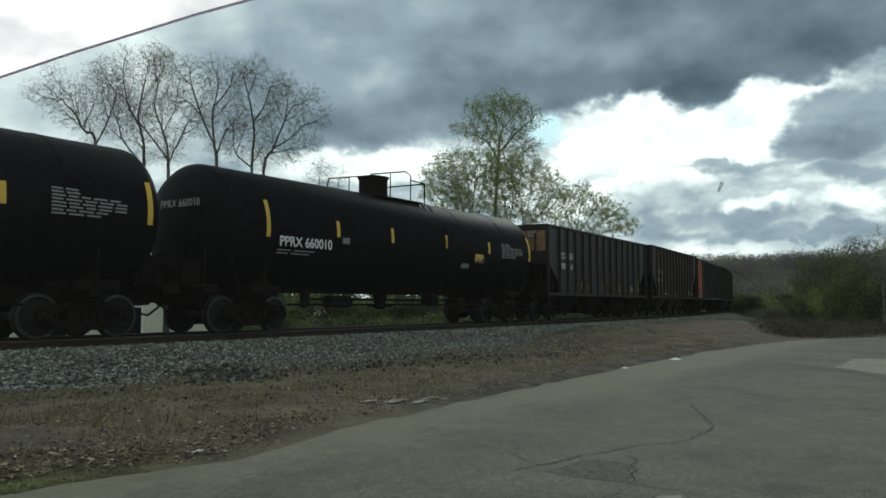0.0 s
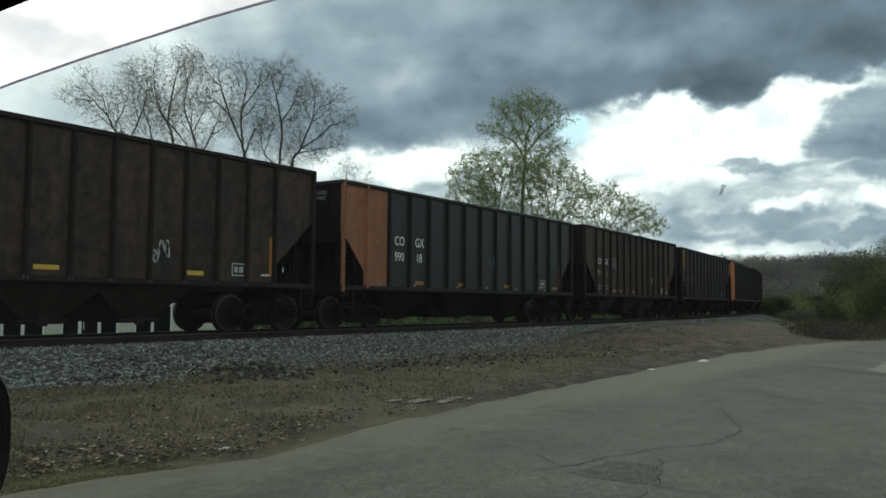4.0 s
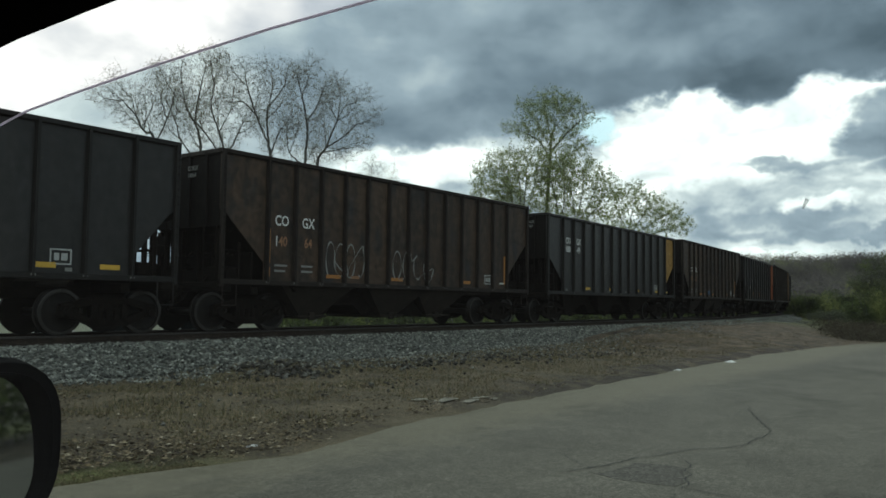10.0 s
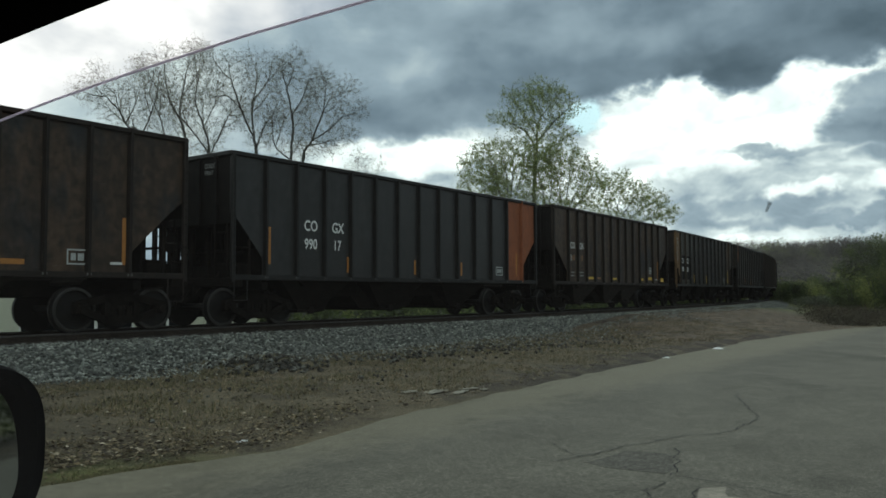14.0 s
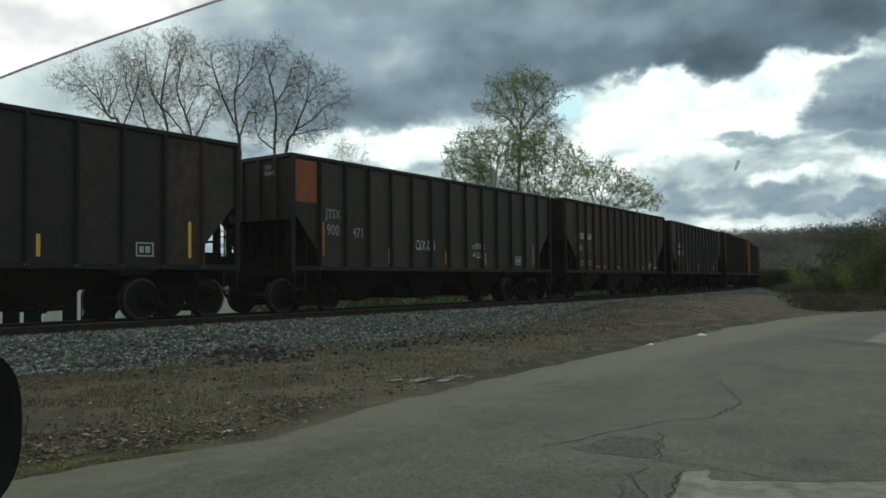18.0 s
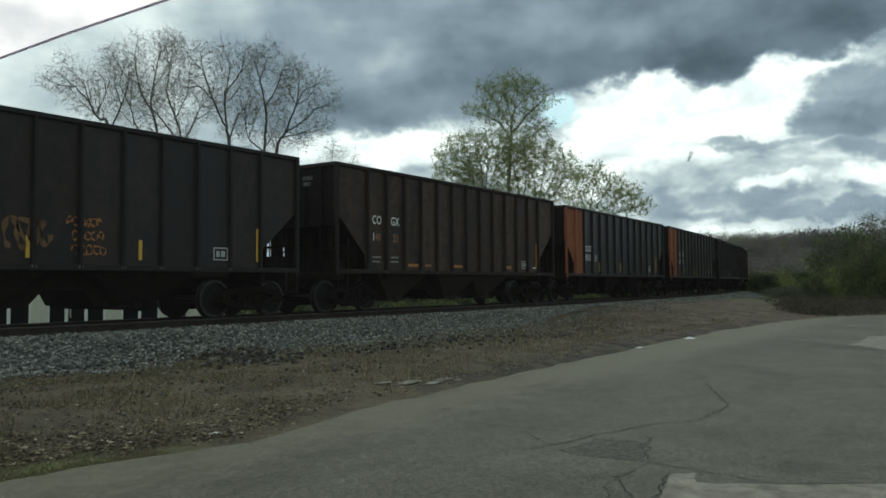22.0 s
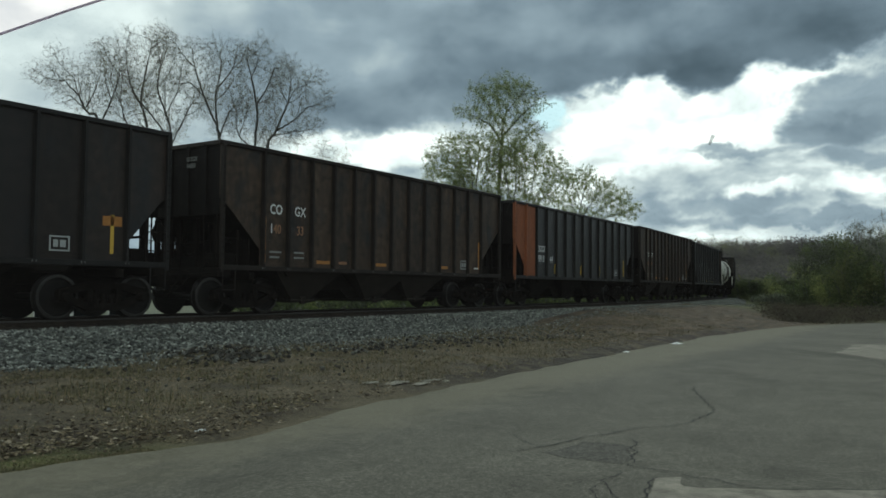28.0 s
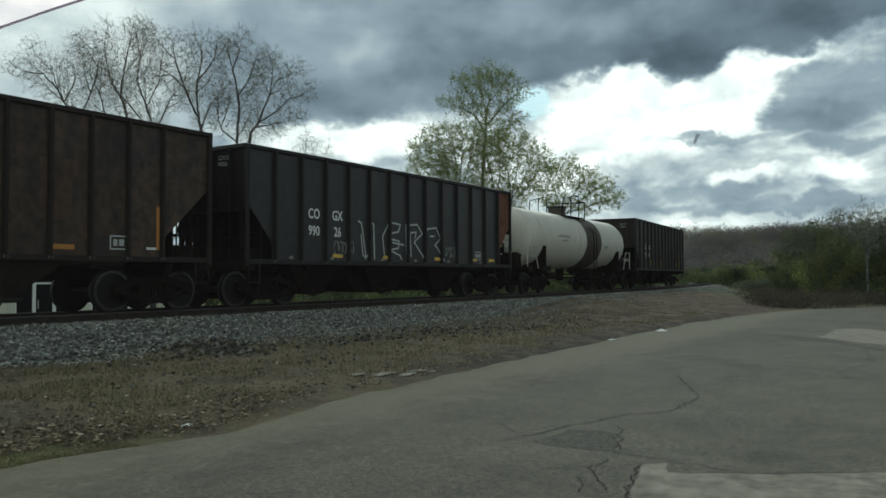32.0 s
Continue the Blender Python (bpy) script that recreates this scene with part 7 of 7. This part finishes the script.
# ---- shop building behind the track ----
CREAM = worn("cream_metal_siding", (0.62, 0.62, 0.50), (0.46, 0.45, 0.35), 0.6, amount=0.4, mottle=0.1)
TRIM = plain("white_trim", (0.75, 0.75, 0.72), 0.5)
def glossy(name, col, rough, metal=0.0, shine=0.5):
    def build(w, b):
        b.inputs["Base Color"].default_value = (*col, 1)
        b.inputs["Roughness"].default_value = rough
        b.inputs["Metallic"].default_value = metal
        b.inputs["Specular IOR Level"].default_value = shine

    return material(name, build)


DARKGLASS = glossy("dark_shop_glass", (0.006, 0.008, 0.010), 0.12, 0.0, 0.18)
ROOFING = plain("grey_roofing", (0.2, 0.2, 0.19), 0.9)


def shop():
    b = thing("shop_building", "low cream shop with dark storefront windows and white trim", "building", at=pose(0, 36, -1.62))
    H = 3.5
    part("core", M().box(8.0, 31.1, 0.16, 11.0, 0, H - 0.02), CREAM, b)
    for x0, x1 in ((8.0, 13.2), (16.0, 17.7), (19.6, 20.4), (23.28, 24.2), (26.37, 27.62), (28.0, 31.15)):
        m = M().box(x0, x1, 0, 0.16, 0, H, 0.01)
        k = x0 + 0.15
        while k < x1 - 0.1:      # ribs of the siding
            m.box(k, k + 0.03, -0.015, 0.0, 0.05, H - 0.05)
            k += 0.3
        part("wall_panel", m, CREAM, b)
    for x0, x1, door in ((13.2, 14.6, False), (14.6, 16.0, False), (17.7, 18.62, False), (18.62, 19.6, False), (20.4, 21.3, False), (21.3, 22.3, True), (22.3, 23.28, False), (24.2, 25.22, False), (25.22, 26.37, False)):
        win = new("shop_door" if door else "shop_window")
        win.parent = b
        lo = 0.03 if door else 0.62
        w_ = 0.08 if door else 0.07
        m = M().box(x0, x0 + w_, 0.0, 0.1, lo, 2.85).box(x1 - w_, x1, 0.0, 0.1, lo, 2.85).box(x0 + w_, x1 - w_, 0.0, 0.1, lo, lo + 0.08).box(x0 + w_, x1 - w_, 0.0, 0.1, 2.08, 2.16).box(x0 + w_, x1 - w_, 0.0, 0.1, 2.79, 2.85)
        part("window_frame", m, TRIM, win)
        part("pane", M().box(x0 + w_, x1 - w_, 0.05, 0.07, lo + 0.08, 2.08), DARKGLASS, win)
        part("transom_pane", M().box(x0 + w_, x1 - w_, 0.05, 0.07, 2.16, 2.79), DARKGLASS, win)
        if door:
            part("door_handle", M().tube([(x0 + 0.16, -0.05, 0.95), (x0 + 0.16, -0.05, 1.35)], 0.015, 6), TRIM, win)
    part("cornice", M().box(7.9, 31.3, -0.12, 0.0, 2.86, 3.02, 0.02).box(7.9, 31.3, -0.05, 0.0, H - 0.15, H + 0.05, 0.01), TRIM, b)
    part("roof", M().box(7.9, 31.3, 0.0, 11.2, H, H + 0.08, 0.02), ROOFING, b)
    part("downpipe", M().box(27.66, 27.94, -0.14, 0.1, 0, H, 0.03), plain("dark_downpipe", (0.04, 0.042, 0.045), 0.6), b)


shop()


def house(x, y, w_, d_, h, rise, wall, roof, label, turn=0):
    b = thing("house", label, "house", "far houses", at=pose(x, y, ground_z(x, y), 0, 0, turn))
    part("walls", M().prism([(-w_ / 2, 0), (w_ / 2, 0), (w_ / 2, h), (0, h + rise), (-w_ / 2, h)], -d_ / 2, d_ / 2), wall, b)
    part("roof", M().prism([(-w_ / 2 - 0.4, h - 0.12), (0, h + rise + 0.06), (w_ / 2 + 0.4, h - 0.12), (w_ / 2 + 0.4, h + 0.04), (0, h + rise + 0.24), (-w_ / 2 - 0.4, h + 0.04)], -d_ / 2 - 0.4, d_ / 2 + 0.4), roof, b)
    for k, x0 in enumerate((-w_ * 0.3, w_ * 0.12)):
        win = part("window", M().box(x0, x0 + 0.9, -d_ / 2 - 0.04, -d_ / 2 + 0.02, 1.0, 2.1, 0.01), TRIM, b)
        part("pane", M().box(x0 + 0.08, x0 + 0.82, -d_ / 2 - 0.05, -d_ / 2, 1.08, 2.02), DARKGLASS, win)
    return b


SIDING = worn("white_house_siding", (0.62, 0.63, 0.64), (0.45, 0.45, 0.44), 0.7, amount=0.3)
BRICKRED = worn("red_brown_roof", (0.16, 0.06, 0.045), (0.10, 0.05, 0.04), 0.85, streak=False)
x_, y_ = polar(51.6, 150)
house(x_, y_, 3.6, 5, 1.9, 0.9, SIDING, ROOFING, "small white house with a grey roof", 20)
x_, y_ = polar(53.6, 155)
house(x_, y_, 5, 5, 1.6, 0.9, BRICKRED, BRICKRED, "low house with red-brown walls and roof", 15)

# ---- roadside mailbox, added for the red awning and post seen in the mirror ----
def mailbox(x, y):
    b = thing("mailbox", "white post with a red box, stand-in for a mirrored shop front", "mailbox", at=pose(x, y, ground_z(x, y), 0, 0, 30))
    part("post", M().box(-0.05, 0.05, -0.05, 0.05, -0.05, 1.25, 0.01), TRIM, b)
    part("box", M().prism([(-0.28, 1.25), (0.28, 1.25), (0.28, 1.42), (0.2, 1.52), (-0.2, 1.52), (-0.28, 1.42)], -0.1, 0.1), plain("red_enamel", (0.35, 0.02, 0.02), 0.4), b)


mailbox(15.0, -13.6)
# ---- litter on the verge ----
PAPER = plain("crumpled_white_paper", (0.70, 0.70, 0.68), 0.8, vary=0.12)


def scrap(x, y, sx, sy, sz, seed, label, mat=PAPER):
    rng = random.Random(seed)
    m = M()
    n = 7
    vs = []
    for j in range(n):
        for i in range(n):
            u, v = i / (n - 1) - 0.5, j / (n - 1) - 0.5
            vs.append((u * sx * (1 + rng.uniform(-0.2, 0.2)), v * sy * (1 + rng.uniform(-0.25, 0.25)), sz * (0.15 + rng.random() * math.exp(-6 * (u * u + v * v)))))
    fs = [(j * n + i, j * n + i + 1, (j + 1) * n + i + 1, (j + 1) * n + i) for j in range(n - 1) for i in range(n - 1)]
    m.add(vs + [(a, b, c - 0.012) for a, b, c in vs], fs + [tuple(q + n * n for q in reversed(f)) for f in fs])
    solid("litter", m, mat, label, "litter", "litter on the verge", at=pose(x, y, max(ground_z(x, y), -0.87) + 0.012, 0, 0, rng.uniform(-20, 20)))


scrap(23.5, 7.45, 0.40, 0.26, 0.06, 1, "crumpled white paper litter on the road's edge")
scrap(19.6, 7.5, 0.16, 0.14, 0.04, 2, "small scrap of white litter")
STONEFLAT = worn("pale_broken_concrete", (0.27, 0.25, 0.20), (0.16, 0.145, 0.11), 0.9, streak=False)
scrap(9.8, 7.85, 0.30, 0.14, 0.02, 3, "flat pale broken concrete fragment on the verge", STONEFLAT)
scrap(10.75, 7.55, 0.46, 0.16, 0.02, 4, "flat pale broken concrete fragment on the verge", STONEFLAT)
scrap(10.3, 7.75, 0.55, 0.22, 0.008, 5, "flat pale broken concrete fragment on the verge", STONEFLAT)
scrap(11.3, 7.45, 0.14, 0.10, 0.04, 6, "small pale stone on the verge", STONEFLAT)
scrap(11.2, 7.7, 0.40, 0.16, 0.008, 7, "flat pale broken concrete fragment on the verge", STONEFLAT)
scrap(5.9, 7.05, 0.13, 0.05, 0.015, 8, "small scrap of white litter on the bank")

# ---- the car that the view is taken from: side window, frame and door mirror ----
CARF = -15.0      # heading of the car
VINYL = plain("black_trim", (0.004, 0.004, 0.0045), 0.95, vary=0.15, grain=60, sheen=0.02)
LINING = plain("dark_grey_headlining", (0.05, 0.05, 0.052), 0.9, vary=0.15, grain=90)
CARPAINT = plain("dark_car_paint", (0.02, 0.022, 0.026), 0.25, vary=0.05)
RUBBER = plain("tyre_rubber", (0.02, 0.02, 0.02), 0.85)


def build_pane(w, b):
    fr = w.n("ShaderNodeFresnel", ins={"IOR": 1.30})
    tr = w.n("ShaderNodeBsdfTransparent", ins={"Color": (0.832, 0.896, 0.902, 1)})
    gl = w.n("ShaderNodeBsdfGlossy", ins={"Color": (1, 1, 1, 1), "Roughness": 0.02})
    mx = w.n("ShaderNodeMixShader", ins={0: w.m("MULTIPLY", fr.outputs[0], 0.008), 1: tr.outputs[0], 2: gl.outputs[0]})
    # a film that scatters a little daylight, added to lift darks like glare on glass
    film = w.n("ShaderNodeMixShader", ins={0: 0.004, 1: mx.outputs[0], 2: w.n("ShaderNodeBsdfTranslucent", ins={"Color": (0.9, 0.88, 0.86, 1)}).outputs[0]})
    out = [n_ for n_ in w.t.nodes if n_.type == "OUTPUT_MATERIAL"][0]
    w.t.links.new(film.outputs[0], out.inputs[0])


def build_smear(w, b):
    g = w.noise(w.n("ShaderNodeTexCoord").outputs["Object"], 900.0, 3, 0.6)
    b.inputs["Base Color"].default_value = (0.14, 0.14, 0.09, 1)
    b.inputs["Roughness"].default_value = 0.9
    mx = w.n("ShaderNodeMixShader", ins={0: w.m("MULTIPLY", g, 0.6), 1: w.n("ShaderNodeBsdfTransparent").outputs[0], 2: b.outputs[0]})
    out = [n_ for n_ in w.t.nodes if n_.type == "OUTPUT_MATERIAL"][0]
    w.t.links.new(mx.outputs[0], out.inputs[0])


SMEAR = material("window_dirt", build_smear)
PANE = material("tinted_side_glass", build_pane)
MIRROR = glossy("mirror_silver", (0.50, 0.53, 0.53), 0.03, 1.0)
GLASSRIM = leafmat("ground_glass_edge", [(0.0, (0.90, 0.82, 0.92)), (1.0, (0.90, 0.82, 0.92))])


def own_car():
    """x to the car's right, y ahead, origin at the eye point on the road."""
    car = thing("parked_car", "dark car seen from its seat, side window and mirror", "car", at=pose(0, 0, ROAD_Z, 0, 0, -CARF))
    Z = 0.79 - ROAD_Z      # eye height over the road
    edge = [(0.95, -0.07), (0.75, 0.045), (0.62, 0.100), (0.53, 0.129), (0.476, 0.140), (0.41, 0.152), (0.31, 0.168), (0.216, 0.180), (0.10, 0.190), (-0.1, 0.196), (-0.45, 0.185)]
    n = len(edge)
    m = M()
    for x in (0.45, 0.454):
        m.add([(x, y, Z + z) for y, z in edge] + [(x + 0.03, y, Z - 0.30) for y, z in edge], [(i, i + 1, n + i + 1, n + i) for i in range(n - 1)])
    gl = part("window_glass", m, PANE, car, "green-tinted side window, lowered a little")
    gl.visible_shadow = False
    part("glass_edge", M().tube([(0.452, y, Z + z) for y, z in edge], 0.0009, 6), GLASSRIM, car)
    part("smudge", M().tube([(0.449, -0.0122, Z + 0.0368), (0.449, -0.0132, Z + 0.0393), (0.449, -0.0142, Z + 0.0418)], 0.0006, 6, 0.0011), SMEAR, car, "small smear of dirt on the window")
    frame_ = [(1.05, 0.02), (0.80, 0.115), (0.66, 0.158), (0.553, 0.186), (0.484, 0.199), (0.417, 0.211), (0.30, 0.226), (0.15, 0.238), (-0.1, 0.246), (-0.5, 0.24), (-0.85, 0.15)]
    m = M()
    k = len(frame_)
    sec = [(0.0, 0.0), (0.035, 0.004), (0.05, 0.03), (0.03, 0.075), (-0.06, 0.10), (-0.075, 0.03)]
    m.loft([[(0.425 + a, y, Z + z + b) for a, b in sec] for y, z in frame_])
    part("window_frame", m, VINYL, car, "black window frame and pillar", smooth=True)
    part("roof", M().loft([[(x, y, Z + 0.30 + 0.06 * math.sin((x + 1.2) / 1.7 * math.pi)) for x in (-1.25, -0.8, -0.4, 0.0, 0.4)] + [(x, y, Z + 0.33 + 0.06 * math.sin((x + 1.2) / 1.7 * math.pi)) for x in (0.4, 0.0, -0.4, -0.8, -1.25)] for y in (0.15, -0.6, -1.6, -2.2)]), LINING, car)
    part("door_panel", M().box(0.44, 0.53, -0.75, 0.78, 0.32, Z - 0.27, 0.03), CARPAINT, car)
    part("body_shell", M().box(-1.25, 0.50, 0.80, 2.1, 0.28, Z - 0.34, 0.12).box(-1.25, 0.50, -2.4, -0.78, 0.28, Z - 0.28, 0.1).box(-1.25, -1.16, -0.8, 0.8, 0.30, Z - 0.27, 0.03).box(-1.25, 0.5, -0.8, 0.8, 0.24, 0.32), CARPAINT, car)
    part("pillars", M().tube([(-1.2, 0.95, Z - 0.34), (-1.1, 0.15, Z + 0.30)], 0.04, 6).tube([(-1.2, -0.8, Z - 0.3), (-1.15, -0.8, Z + 0.31)], 0.05, 6).tube([(0.46, -0.85, Z - 0.3), (0.41, -0.85, Z + 0.31)], 0.05, 6).tube([(0.46, -2.2, Z - 0.3), (0.4, -2.0, Z + 0.3)], 0.05, 6).tube([(-1.2, -2.2, Z - 0.3), (-1.15, -2.0, Z + 0.3)], 0.05, 6), VINYL, car)
    for x in (-1.18, 0.40):
        for y in (1.35, -1.6):
            wh = part("wheel", M().lathe([(-0.1, 0.2), (-0.1, 0.31), (-0.07, 0.335), (0.07, 0.335), (0.1, 0.31), (0.1, 0.2)], "x", 24), RUBBER, car, at=pose(x, y, 0.335), smooth=True)
            part("rim", M().lathe([(-0.08, 0.02), (-0.08, 0.2), (0.08, 0.2), (0.06, 0.15), (0.06, 0.02)], "x", 16), TREAD, wh)
    # door mirror: dished shell, rim and glass
    cx, cy, cz, hw, hh = 0.642, 0.80, Z - 0.183, 0.108, 0.102

    def oval(s, y, grow_=0.0):
        pts = []
        for i in range(36):
            a = 2 * math.pi * i / 36
            c_, s_ = math.cos(a), math.sin(a)
            e = 0.72
            pts.append((cx + s * (hw + grow_) * math.copysign(abs(c_) ** e, c_), y, cz + s * (hh + grow_) * math.copysign(abs(s_) ** e, s_)))
        return pts

    mir = part("mirror_housing", M().loft([oval(0.80, cy + 0.022), oval(0.84, cy - 0.006), oval(0.95, cy - 0.006), oval(1.0, cy + 0.01), oval(1.0, cy + 0.04), oval(0.86, cy + 0.085), oval(0.5, cy + 0.115)]).tube([(0.50, cy + 0.01, cz - 0.05), (0.60, cy + 0.04, cz - 0.04)], 0.035, 8), VINYL, car, "black door mirror shell", smooth=True)
    m = M()
    tip = math.tan(radians(4.4))      # the glass is set a little upwards
    m.add([(px, py + (pz - cz) * tip, pz) for px, py, pz in [(cx, cy + 0.010, cz)] + oval(0.83, cy + 0.010)], [(0, 1 + i, 1 + (i + 1) % 36) for i in range(36)])
    g = part("mirror_glass", m, MIRROR, mir, "door mirror glass")
    return car


own_car()


def motions():
    """The train rolls past towards -x at a nearly even pace; its wheels turn with it."""
    for car, s0 in CARS:
        rows = []
        for k in range(33):
            s = s0 - travelled(k)
            half = 5.0
            xa, ya, _ = on_track(s - half)
            xb, yb, _ = on_track(s + half)
            rows.append((k, pose((xa + xb) / 2, (ya + yb) / 2, 0, 0, 0, math.degrees(math.atan2(yb - ya, xb - xa)))))
        walk(car, rows)
    first = WHEELSETS[0]
    walk(first, [(k / 30, pose(0, 0, 0, 0, -math.degrees(travelled(k / 30) / WHEEL_R) % 360, 0)) for k in range(961)])
    for ws in WHEELSETS[1:]:
        ws.rotation_mode = "QUATERNION"
        ws.animation_data_create()
        ws.animation_data.action = first.animation_data.action
        ws.animation_data.action_slot = first.animation_data.action_slot


motions()
